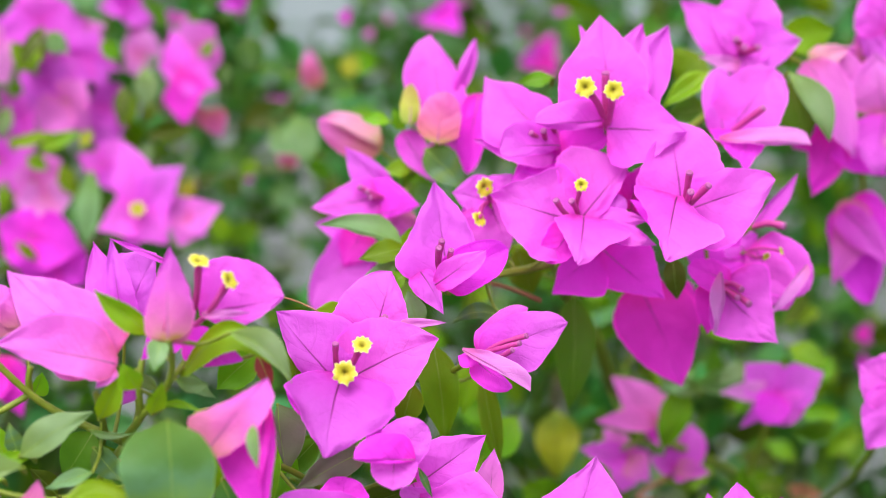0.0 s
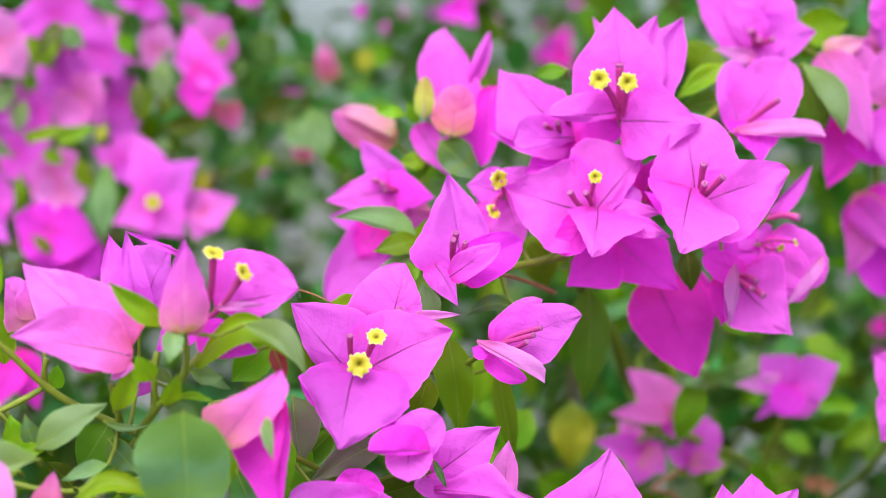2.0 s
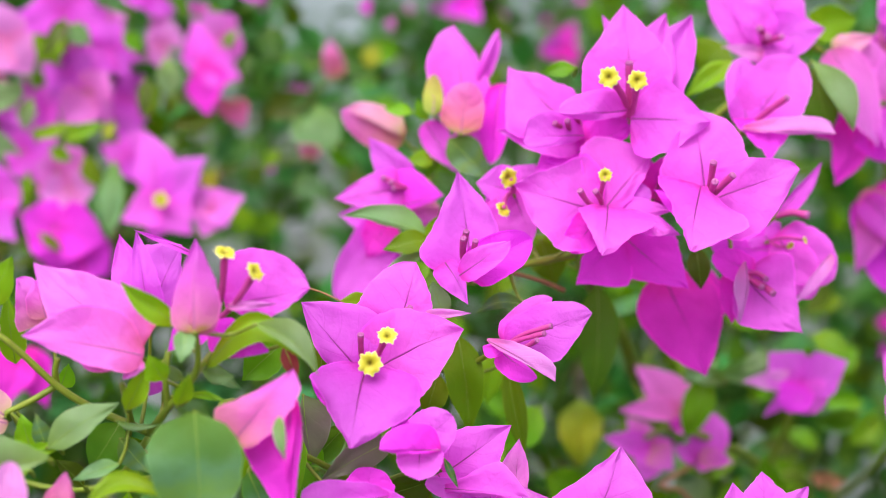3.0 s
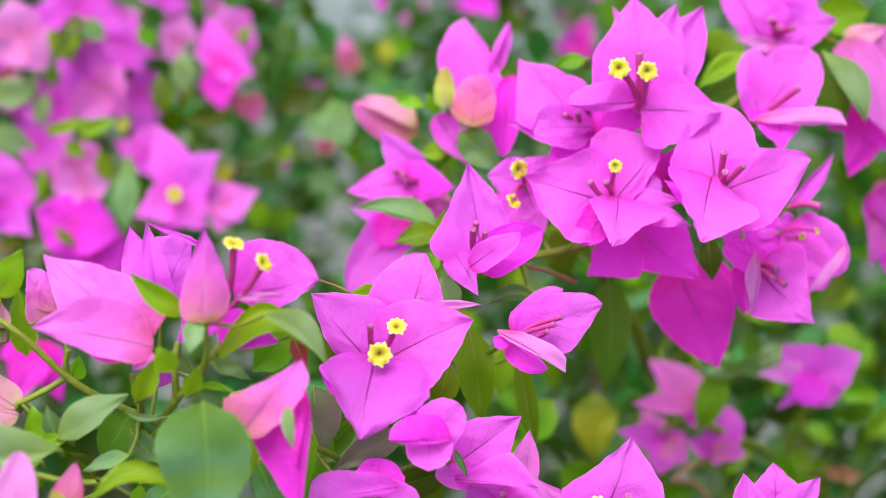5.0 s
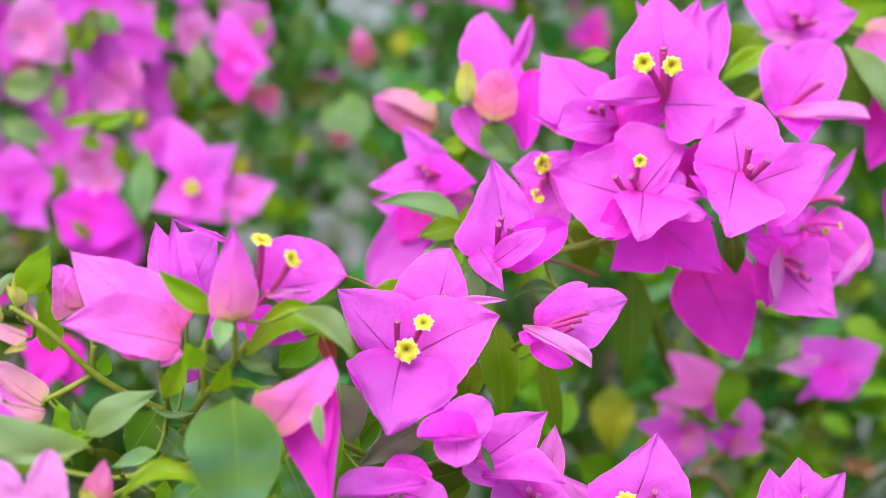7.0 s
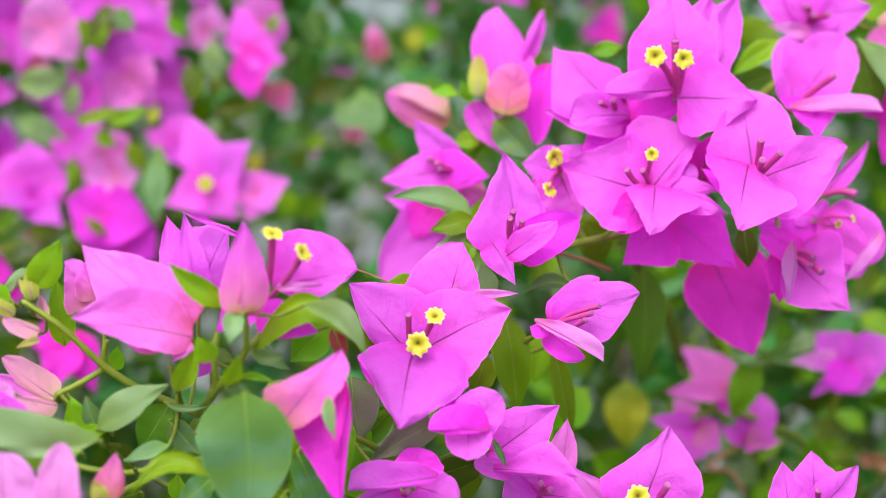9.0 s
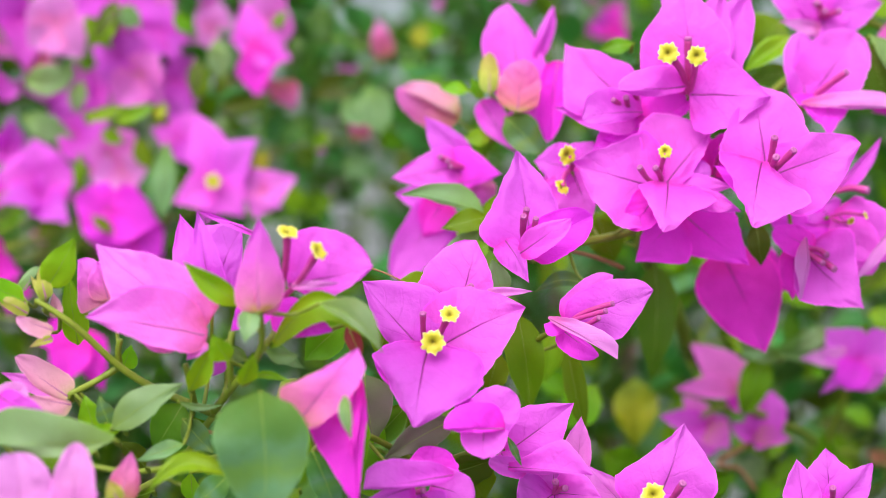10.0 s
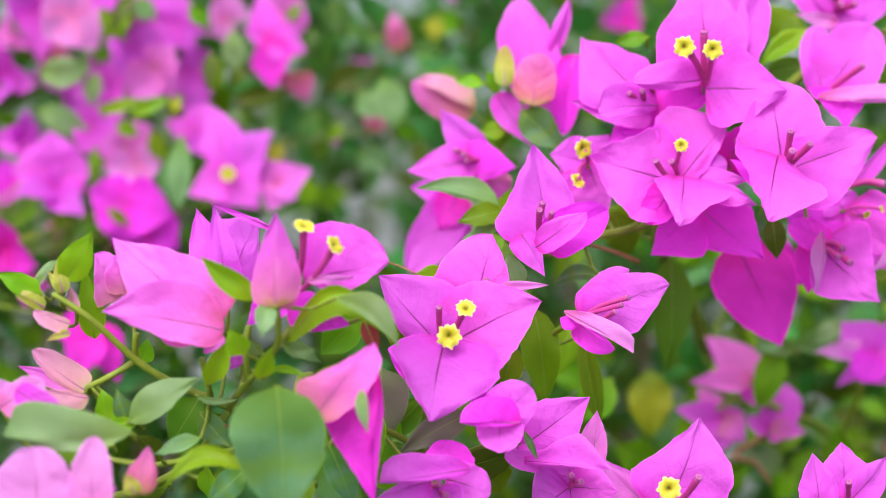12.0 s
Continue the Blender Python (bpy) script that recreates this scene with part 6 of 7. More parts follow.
leaf((-0.2080, 0.8800, 1.1710), (-0.1850, 0.8800, 1.1740), 0.0140, 0, 15, 0.05, 'sage', k=-1)
leaf((-0.2110, 0.8900, 1.1560), (-0.1890, 0.8900, 1.1460), 0.0124, 0, 15, 0.05, 'sage', k=-1)
leaf((-0.1800, 0.8700, 1.1560), (-0.1620, 0.8700, 1.1610), 0.0059, 0, 15, 0.05, 'fresh', k=-1)
leaf((-0.1670, 0.8700, 1.1540), (-0.1500, 0.8700, 1.1610), 0.0069, 0, 15, 0.05, 'fresh', k=-1)
leaf((-0.1460, 0.8700, 1.1620), (-0.1500, 0.8700, 1.1540), 0.0052, 0, 15, 0.05, 'yellow', k=-1)
leaf((-0.1460, 0.8700, 1.1450), (-0.1480, 0.8700, 1.1120), 0.0115, 0, 15, 0.05, 'sage', k=-1)
leaf((-0.1360, 0.9000, 1.1630), (-0.1320, 0.9000, 1.1780), 0.0090, 0, 15, 0.05, 'leaf', k=-1)
leaf((-0.1270, 0.9000, 1.1890), (-0.1240, 0.9000, 1.1690), 0.0108, 0, 15, 0.05, 'sage', k=-1)
leaf((-0.1230, 0.9000, 1.1730), (-0.1280, 0.9000, 1.1630), 0.0072, 0, 15, 0.05, 'dark', k=-1)
leaf((-0.1280, 0.9300, 1.1600), (-0.1090, 0.9300, 1.1580), 0.0111, 0, 15, 0.05, 'dark', k=-1)
leaf((-0.1320, 0.9500, 1.1510), (-0.1220, 0.9500, 1.1460), 0.0095, 0, 15, 0.05, 'leaf', k=-1)
leaf((-0.1740, 0.8750, 1.1500), (-0.1650, 0.8750, 1.1450), 0.0070, 0, 15, 0.05, 'fresh', k=-1)
leaf((-0.1590, 0.8750, 1.1470), (-0.1530, 0.8750, 1.1330), 0.0087, 0, 15, 0.05, 'leaf', k=-1)
leaf((-0.1870, 0.9000, 1.1710), (-0.1900, 0.9000, 1.1560), 0.0090, 0, 15, 0.05, 'sage', k=-1)
leaf((-0.1030, 0.9500, 1.1900), (-0.0980, 0.9500, 1.1740), 0.0095, 0, 15, 0.05, 'dark', k=-1)
leaf((-0.0610, 0.9000, 1.1680), (-0.0550, 0.9000, 1.1460), 0.0162, 0, 15, 0.05, 'sage', k=-1)
leaf((-0.0730, 0.9300, 1.1610), (-0.0630, 0.9300, 1.1490), 0.0130, 0, 15, 0.05, 'sage', k=-1)
leaf((-0.1050, 0.8900, 1.1410), (-0.1100, 0.8900, 1.1290), 0.0071, 0, 15, 0.05, 'yellow', k=-1)
leaf((-0.0940, 0.9300, 1.1390), (-0.0890, 0.9300, 1.1290), 0.0111, 0, 15, 0.05, 'dark', k=-1)
leaf((-0.0280, 1.0000, 1.1870), (-0.0390, 1.0000, 1.1950), 0.0120, 0, 15, 0.05, 'leaf', k=-1)
leaf((-0.0380, 0.9800, 1.1950), (-0.0410, 0.9800, 1.1820), 0.0098, 0, 15, 0.05, 'yellow', k=-1)
leaf((-0.0970, 0.9300, 1.1210), (-0.0970, 0.9300, 1.1080), 0.0111, 0, 15, 0.05, 'fresh', k=-1)
leaf((-0.0800, 0.9500, 1.1140), (-0.0980, 0.9500, 1.1080), 0.0114, 0, 15, 0.05, 'leaf', k=-1)
leaf((-0.0760, 0.9700, 1.1310), (-0.0620, 0.9700, 1.1230), 0.0155, 0, 15, 0.05, 'sage', k=-1)
leaf((-0.1830, 0.8700, 1.1400), (-0.1840, 0.8700, 1.1230), 0.0052, 0, 15, 0.05, 'leaf', k=-1)
leaf((-0.1160, 0.9000, 1.1130), (-0.1010, 0.9000, 1.1080), 0.0090, 0, 15, 0.05, 'sage', k=-1)
leaf((-0.2070, 0.9000, 1.1080), (-0.2000, 0.9000, 1.1010), 0.0108, 0, 15, 0.05, 'leaf', k=-1)
leaf((-0.1780, 0.8700, 1.1140), (-0.1690, 0.8700, 1.1060), 0.0052, 0, 15, 0.05, 'leaf', k=-1)
leaf((0.1410, 0.8310, 1.0630), (0.1450, 0.8260, 1.0740), 0.0070, 34.9789, 15, 0.07, 'leaf', k=-1)
leaf((0.1080, 0.8800, 1.0220), (0.1040, 0.8800, 1.0020), 0.0118, 21.9349, 15, 0.07, 'fresh', k=-1)
leaf((0.1490, 0.8420, 1.0750), (0.1630, 0.8330, 1.0670), 0.0109, -19.2081, 15, 0.07, 'fresh', k=-1)
leaf((0.1670, 0.9170, 1.0110), (0.1530, 0.9220, 1.0190), 0.0096, 33.7459, 15, 0.07, 'fresh', k=-1)
leaf((0.1290, 0.8120, 1.0180), (0.1190, 0.8080, 1.0160), 0.0072, 33.1272, 15, 0.07, 'leaf', k=-1)
leaf((0.1280, 0.9270, 0.9850), (0.1190, 0.9320, 0.9690), 0.0126, 33.1814, 15, 0.07, 'fresh', k=-1)
leaf((0.1660, 0.8280, 1.0450), (0.1500, 0.8380, 1.0400), 0.0129, -34.1045, 15, 0.07, 'dark', k=-1)
leaf((0.0180, 0.8970, 1.0210), (0.0200, 0.9010, 1.0360), 0.0087, 28.3583, 15, 0.07, 'leaf', k=-1)
leaf((0.0190, 0.8900, 1.0390), (0.0300, 0.8870, 1.0320), 0.0063, -1.01352, 15, 0.07, 'fresh', k=-1)
leaf((0.1530, 0.8800, 1.0460), (0.1550, 0.8750, 1.0590), 0.0073, 14.07, 15, 0.07, 'leaf', k=-1)
leaf((0.1320, 0.9120, 1.0360), (0.1450, 0.9180, 1.0370), 0.0074, -16.6931, 15, 0.07, 'fresh', k=-1)
leaf((0.0210, 0.8030, 1.0830), (0.0320, 0.8050, 1.0860), 0.0075, 32.6849, 15, 0.07, 'dark', k=-1)
leaf((0.1360, 0.8660, 1.0490), (0.1190, 0.8610, 1.0610), 0.0114, -14.347, 15, 0.07, 'dark', k=-1)
leaf((0.0890, 0.8770, 1.0700), (0.0970, 0.8690, 1.0660), 0.0048, 11.1046, 15, 0.07, 'leaf', k=-1)
leaf((0.0430, 0.8550, 1.0830), (0.0570, 0.8620, 1.0710), 0.0088, 2.27704, 15, 0.07, 'dark', k=-1)
leaf((0.0810, 0.8840, 0.9990), (0.0880, 0.8810, 1.0110), 0.0092, 25.0605, 15, 0.07, 'leaf', k=-1)
leaf((0.1820, 0.9260, 1.0000), (0.1820, 0.9290, 1.0240), 0.0133, 18.74, 15, 0.07, 'dark', k=-1)
leaf((0.0830, 0.9260, 1.0260), (0.0830, 0.9220, 1.0030), 0.0147, 14.4842, 15, 0.07, 'fresh', k=-1)
leaf((0.0200, 0.8190, 1.0330), (0.0090, 0.8200, 1.0180), 0.0083, 6.22054, 15, 0.07, 'fresh', k=-1)
leaf((0.1160, 0.8030, 1.0920), (0.1140, 0.8090, 1.1070), 0.0099, -26.0519, 15, 0.07, 'fresh', k=-1)
leaf((0.1260, 0.8880, 1.0520), (0.1230, 0.8850, 1.0700), 0.0092, -13.9703, 15, 0.07, 'dark', k=-1)
leaf((0.1240, 0.8800, 1.0140), (0.1060, 0.8870, 1.0060), 0.0132, 33.6847, 15, 0.07, 'fresh', k=-1)
leaf((0.0190, 0.8040, 1.0970), (0.0210, 0.8060, 1.1060), 0.0059, -16.6831, 15, 0.07, 'fresh', k=-1)
leaf((0.0500, 0.8230, 1.0100), (0.0580, 0.8270, 1.0160), 0.0047, -7.83088, 15, 0.07, 'dark', k=-1)
leaf((0.0910, 0.8750, 1.0700), (0.1040, 0.8730, 1.0750), 0.0089, 19.8553, 15, 0.07, 'leaf', k=-1)
leaf((0.0260, 0.8850, 1.0080), (0.0150, 0.8850, 1.0230), 0.0092, -4.94761, 15, 0.07, 'dark', k=-1)
leaf((0.0650, 0.8340, 1.0800), (0.0770, 0.8340, 1.0840), 0.0081, 30.9658, 15, 0.07, 'dark', k=-1)
leaf((0.1290, 0.8800, 1.0600), (0.1430, 0.8780, 1.0600), 0.0071, 1.74682, 15, 0.07, 'leaf', k=-1)
leaf((0.0800, 0.8800, 1.0060), (0.0620, 0.8880, 0.9960), 0.0121, 29.064, 15, 0.07, 'dark', k=-1)
leaf((0.1120, 0.8570, 0.9980), (0.1250, 0.8650, 1.0100), 0.0081, -7.82, 15, 0.07, 'leaf', k=-1)
leaf((0.0800, 0.9300, 1.0540), (0.0910, 0.9230, 1.0450), 0.0081, 28.563, 15, 0.07, 'dark', k=-1)
leaf((0.0920, 0.8460, 1.0640), (0.1080, 0.8430, 1.0530), 0.0111, -25.4188, 15, 0.07, 'fresh', k=-1)
leaf((0.1330, 0.8800, 1.0410), (0.1250, 0.8890, 1.0490), 0.0089, -32.5071, 15, 0.07, 'leaf', k=-1)
leaf((0.0920, 0.8550, 1.0320), (0.1010, 0.8530, 1.0310), 0.0059, -2.26039, 15, 0.07, 'dark', k=-1)
leaf((0.0210, 0.8470, 1.0730), (0.0230, 0.8490, 1.0530), 0.0119, 11.43, 15, 0.07, 'dark', k=-1)
leaf((0.1400, 0.9080, 1.0670), (0.1440, 0.9080, 1.0810), 0.0091, 16.938, 15, 0.07, 'leaf', k=-1)
leaf((0.0980, 0.8590, 1.0550), (0.0870, 0.8560, 1.0730), 0.0098, -3.6081, 15, 0.07, 'dark', k=-1)
leaf((0.0780, 0.8480, 1.0480), (0.0890, 0.8440, 1.0370), 0.0077, 0.520582, 15, 0.07, 'fresh', k=-1)
leaf((0.0530, 0.8480, 1.0010), (0.0450, 0.8490, 0.9820), 0.0108, 32.7401, 15, 0.07, 'leaf', k=-1)
leaf((0.1520, 0.9100, 1.0220), (0.1420, 0.9090, 1.0170), 0.0057, 12.2599, 15, 0.07, 'dark', k=-1)
leaf((0.1160, 0.8800, 1.0160), (0.1060, 0.8820, 0.9970), 0.0139, -11.6549, 15, 0.07, 'dark', k=-1)
leaf((0.0950, 0.8630, 0.9970), (0.0860, 0.8720, 0.9880), 0.0079, -23.0988, 15, 0.07, 'leaf', k=-1)
leaf((0.1780, 0.8730, 1.0400), (0.1590, 0.8750, 1.0410), 0.0106, 3.1573, 15, 0.07, 'fresh', k=-1)
leaf((0.1770, 0.9200, 1.0790), (0.1580, 0.9290, 1.0730), 0.0117, 30.5289, 15, 0.07, 'fresh', k=-1)
leaf((0.1320, 0.8150, 1.0100), (0.1240, 0.8100, 1.0310), 0.0121, -23.9072, 15, 0.07, 'leaf', k=-1)
leaf((0.0460, 0.8440, 1.0680), (0.0360, 0.8480, 1.0810), 0.0100, -1.15678, 15, 0.07, 'fresh', k=-1)
leaf((0.1390, 0.9030, 1.0160), (0.1580, 0.9010, 1.0130), 0.0108, -20.2123, 15, 0.07, 'dark', k=-1)
leaf((0.0270, 0.8140, 1.0680), (0.0210, 0.8150, 1.0570), 0.0082, 28.3186, 15, 0.07, 'dark', k=-1)
leaf((0.1300, 0.8870, 1.0770), (0.1460, 0.8860, 1.0740), 0.0074, -5.55339, 15, 0.07, 'dull', k=-1)
leaf((0.1230, 0.9080, 1.0600), (0.1330, 0.9080, 1.0460), 0.0077, 7.24191, 15, 0.07, 'dull', k=-1)
leaf((0.1400, 0.8490, 1.0500), (0.1340, 0.8570, 1.0430), 0.0051, -20.5681, 15, 0.07, 'leaf', k=-1)
leaf((0.0280, 0.8680, 1.0350), (0.0100, 0.8730, 1.0460), 0.0120, 5.00635, 15, 0.07, 'leaf', k=-1)
leaf((0.0350, 0.8590, 0.9970), (0.0420, 0.8650, 0.9870), 0.0048, -5.91105, 15, 0.07, 'leaf', k=-1)
leaf((0.1720, 0.8800, 1.0490), (0.1530, 0.8790, 1.0520), 0.0102, -6.34539, 15, 0.07, 'leaf', k=-1)
leaf((0.0820, 0.8910, 1.0500), (0.0720, 0.8940, 1.0700), 0.0123, -31.0027, 15, 0.07, 'dull', k=-1)
leaf((0.0240, 0.8380, 1.0650), (0.0100, 0.8280, 1.0610), 0.0102, -29.781, 15, 0.07, 'dull', k=-1)
leaf((0.0810, 0.8380, 1.0100), (0.0990, 0.8460, 1.0040), 0.0105, 33.4415, 15, 0.07, 'leaf', k=-1)
leaf((0.1170, 0.8650, 1.0880), (0.1300, 0.8560, 1.0750), 0.0141, 29.196, 15, 0.07, 'fresh', k=-1)
leaf((0.1360, 0.8490, 1.0180), (0.1290, 0.8430, 1.0030), 0.0118, -23.758, 15, 0.07, 'dark', k=-1)
leaf((0.0710, 0.8040, 1.0110), (0.0890, 0.7960, 1.0170), 0.0109, 18.2508, 15, 0.07, 'leaf', k=-1)
leaf((0.1940, 0.9130, 1.0290), (0.1790, 0.9120, 1.0140), 0.0134, -7.53532, 15, 0.07, 'fresh', k=-1)
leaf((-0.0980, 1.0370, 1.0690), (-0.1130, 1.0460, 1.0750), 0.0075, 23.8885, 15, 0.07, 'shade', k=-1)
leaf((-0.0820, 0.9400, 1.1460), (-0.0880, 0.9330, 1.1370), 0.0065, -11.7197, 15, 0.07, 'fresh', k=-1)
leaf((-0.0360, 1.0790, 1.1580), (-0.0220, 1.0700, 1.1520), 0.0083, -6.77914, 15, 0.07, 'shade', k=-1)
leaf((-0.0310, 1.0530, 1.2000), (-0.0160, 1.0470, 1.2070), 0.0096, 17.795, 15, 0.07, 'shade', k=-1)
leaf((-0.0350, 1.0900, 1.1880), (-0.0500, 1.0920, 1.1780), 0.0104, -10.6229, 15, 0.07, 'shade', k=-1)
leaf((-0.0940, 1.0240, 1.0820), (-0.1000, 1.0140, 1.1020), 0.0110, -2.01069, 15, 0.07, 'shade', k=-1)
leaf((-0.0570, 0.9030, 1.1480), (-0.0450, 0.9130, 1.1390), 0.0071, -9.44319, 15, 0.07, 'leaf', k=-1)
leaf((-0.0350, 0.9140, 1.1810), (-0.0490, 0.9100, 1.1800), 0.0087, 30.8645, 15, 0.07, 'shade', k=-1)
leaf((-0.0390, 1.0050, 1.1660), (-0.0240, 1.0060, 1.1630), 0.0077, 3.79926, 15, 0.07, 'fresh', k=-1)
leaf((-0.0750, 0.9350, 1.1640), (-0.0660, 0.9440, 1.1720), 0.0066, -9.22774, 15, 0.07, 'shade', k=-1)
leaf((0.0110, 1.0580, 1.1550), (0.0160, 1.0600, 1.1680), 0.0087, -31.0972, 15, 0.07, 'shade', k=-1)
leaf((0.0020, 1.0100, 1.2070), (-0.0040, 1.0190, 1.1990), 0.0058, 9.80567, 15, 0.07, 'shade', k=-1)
leaf((-0.1480, 0.6470, 1.0530), (-0.1510, 0.6540, 1.0290), 0.0123, 12.4299, 15, 0.07, 'fresh', k=-1)
leaf((-0.1080, 0.6500, 1.0520), (-0.1070, 0.6580, 1.0380), 0.0080, 26.7976, 15, 0.07, 'fresh', k=-1)
leaf((-0.0910, 0.7000, 1.0530), (-0.1100, 0.7000, 1.0380), 0.0139, 26.3416, 15, 0.07, 'dark', k=-1)
leaf((-0.0870, 0.6780, 1.0640), (-0.0940, 0.6730, 1.0460), 0.0093, -12.3757, 15, 0.07, 'dark', k=-1)
leaf((-0.1040, 0.6920, 1.0500), (-0.0860, 0.6900, 1.0610), 0.0096, -14.8862, 15, 0.07, 'dark', k=-1)
leaf((-0.0820, 0.6960, 1.0340), (-0.0940, 0.6890, 1.0380), 0.0063, 15.0859, 15, 0.07, 'fresh', k=-1)
leaf((-0.0470, 0.6630, 1.0420), (-0.0330, 0.6600, 1.0600), 0.0124, -23.5014, 15, 0.07, 'dull', k=-1)
leaf((-0.0830, 0.7040, 1.0590), (-0.0770, 0.7070, 1.0690), 0.0092, -34.0726, 15, 0.07, 'dull', k=-1)
leaf((-0.0500, 0.6950, 1.0500), (-0.0390, 0.6980, 1.0590), 0.0079, -18.5672, 15, 0.07, 'dull', k=-1)
leaf((-0.0460, 0.7210, 1.0590), (-0.0590, 0.7280, 1.0500), 0.0068, 0.54048, 15, 0.07, 'fresh', k=-1)
leaf((-0.0370, 0.7390, 1.0520), (-0.0500, 0.7430, 1.0480), 0.0090, -34.3237, 15, 0.07, 'dark', k=-1)
leaf((-0.0270, 0.6520, 1.0510), (-0.0080, 0.6450, 1.0580), 0.0148, 31.2442, 15, 0.07, 'dark', k=-1)
leaf((-0.0290, 0.7130, 1.0520), (-0.0140, 0.7210, 1.0590), 0.0115, -30.0098, 15, 0.07, 'dark', k=-1)
leaf((-0.1660, 0.7180, 1.0370), (-0.1500, 0.7150, 1.0410), 0.0098, 31.3093, 15, 0.07, 'leaf', k=-1)
leaf((-0.1570, 0.6910, 1.0590), (-0.1540, 0.6890, 1.0470), 0.0075, 18.67, 15, 0.07, 'dark', k=-1)
leaf((-0.0760, 0.6850, 1.0380), (-0.0870, 0.6800, 1.0290), 0.0083, 18.5558, 15, 0.07, 'leaf', k=-1)
leaf((-0.1230, 0.6530, 1.0530), (-0.1310, 0.6480, 1.0630), 0.0074, 32.6106, 15, 0.07, 'dark', k=-1)
leaf((-0.1110, 0.6940, 1.0430), (-0.1010, 0.6840, 1.0610), 0.0104, 34.3661, 15, 0.07, 'dull', k=-1)
leaf((-0.1220, 0.6580, 1.0440), (-0.1330, 0.6500, 1.0420), 0.0070, -23.6801, 15, 0.07, 'dark', k=-1)
leaf((-0.1690, 0.6720, 1.0490), (-0.1830, 0.6790, 1.0410), 0.0095, -22.1198, 15, 0.07, 'leaf', k=-1)
leaf((-0.1140, 0.7040, 1.0340), (-0.0990, 0.6970, 1.0390), 0.0074, -22.745, 15, 0.07, 'leaf', k=-1)
leaf((-0.1610, 0.6800, 1.0640), (-0.1740, 0.6880, 1.0780), 0.0122, -17.3849, 15, 0.07, 'leaf', k=-1)
leaf((-0.0750, 0.7070, 1.0600), (-0.0800, 0.7060, 1.0400), 0.0108, -28.3226, 15, 0.07, 'fresh', k=-1)
leaf((-0.0370, 0.6590, 1.0730), (-0.0520, 0.6680, 1.0560), 0.0103, 11.3271, 15, 0.07, 'dark', k=-1)
leaf((-0.1760, 0.7350, 1.0400), (-0.1510, 0.7250, 1.0490), 0.0134, -0.812309, 15, 0.07, 'dark', k=-1)
leaf((-0.0550, 0.6510, 1.0730), (-0.0440, 0.6510, 1.0610), 0.0119, 30.0479, 15, 0.07, 'fresh', k=-1)
twig(side_stem, [(0.1060, 0.8300, 1.0260), (0.0820, 0.8000, 1.0210), (0.0900, 0.8000, 1.0180), (0.0970, 0.8000, 1.0090)], 0.001, 0.0008, 'twig')
flower('twig', (0.1600, 0.8600, 1.0080), [((0.1530, 0.8600, 1.0120), 0.0069, 0, 18, 0.05, 1.0, None, None),
       ((0.1680, 0.8600, 1.0090), 0.0069, 0, 18, 0.05, 1.0, None, None),
       ((0.1610, 0.8600, 1.0130), 0.0064, 0, 18, 0.05, 1.0, None, None)], [],
       'withered brown bougainvillea bracts low in the shrub', fine=False)
leaf((0.1070, 0.8000, 1.0630), (0.0880, 0.8000, 1.0700), 0.0092, -30, 14, 0.1, 'sage', k=-1)
leaf((0.1310, 0.8200, 1.0700), (0.1150, 0.8200, 1.0630), 0.0082, 20, 14, 0.1, 'sage', k=-1)
leaf((0.1720, 0.8600, 1.0370), (0.1580, 0.8600, 1.0310), 0.0112, 20, 14, 0.1, 'dull', k=-1)
leaf((0.1060, 0.8300, 1.0070), (0.0890, 0.8300, 1.0190), 0.0117, 10, 14, 0.1, 'sage', k=-1)
leaf((0.1800, 0.9000, 1.0600), (0.1650, 0.9000, 1.0520), 0.0133, 20, 14, 0.1, 'leaf', k=-1)
leaf((0.0140, 0.7400, 1.0850), (0.0100, 0.7400, 1.0640), 0.0109, 20, 14, 0.1, 'fresh', k=-1)
leaf((0.0230, 0.7600, 1.0690), (0.0100, 0.7600, 1.0770), 0.0128, 10, 14, 0.08, 'leaf', k=-1)
leaf((0.0320, 0.7800, 1.0560), (0.0190, 0.7800, 1.0390), 0.0156, 15, 14, 0.08, 'fresh', k=-1)
leaf((0.0360, 0.8000, 1.0250), (0.0520, 0.8000, 1.0160), 0.0161, 15, 14, 0.08, 'leaf', k=-1)

leaf((-0.0844, 0.6060, 1.0964), (-0.0926, 0.6020, 1.1019), 0.0043, 5, 14, 0.05, 'sage', k=(-0.9, -0.9, 1.08, 0.92))
leaf((-0.0825, 0.6000, 1.0924), (-0.0698, 0.5960, 1.0910), 0.0026, 5, 14, 0.05, 'fresh', k=(-0.9, -0.9, 1.12, 0.88), arch=-0.1)
leaf((-0.0781, 0.6150, 1.0994), (-0.0675, 0.6110, 1.0927), 0.0051, 5, 14, 0.05, 'sage', k=(-0.9, -0.9, 1.00, 1.00))
leaf((-0.1050, 0.6150, 1.0764), (-0.0954, 0.6110, 1.0667), 0.0088, 5, 14, 0.05, 'dull', k=(-0.9, -0.9, 1.00, 1.00))
leaf((-0.1059, 0.6120, 1.0826), (-0.0920, 0.6080, 1.0823), 0.0024, 5, 14, 0.05, 'sage', k=(-0.9, -0.9, 0.71, 1.29), arch=0.06)
leaf((-0.0901, 0.6000, 1.0623), (-0.1010, 0.5960, 1.0533), 0.0089, 5, 14, 0.05, 'dull', k=(-0.9, -0.9, 1.00, 1.00))
leaf((-0.0562, 0.6250, 1.0799), (-0.0545, 0.6210, 1.0522), 0.0131, 5, 14, 0.05, 'leaf', k=(-0.9, -0.9, 1.05, 0.95))
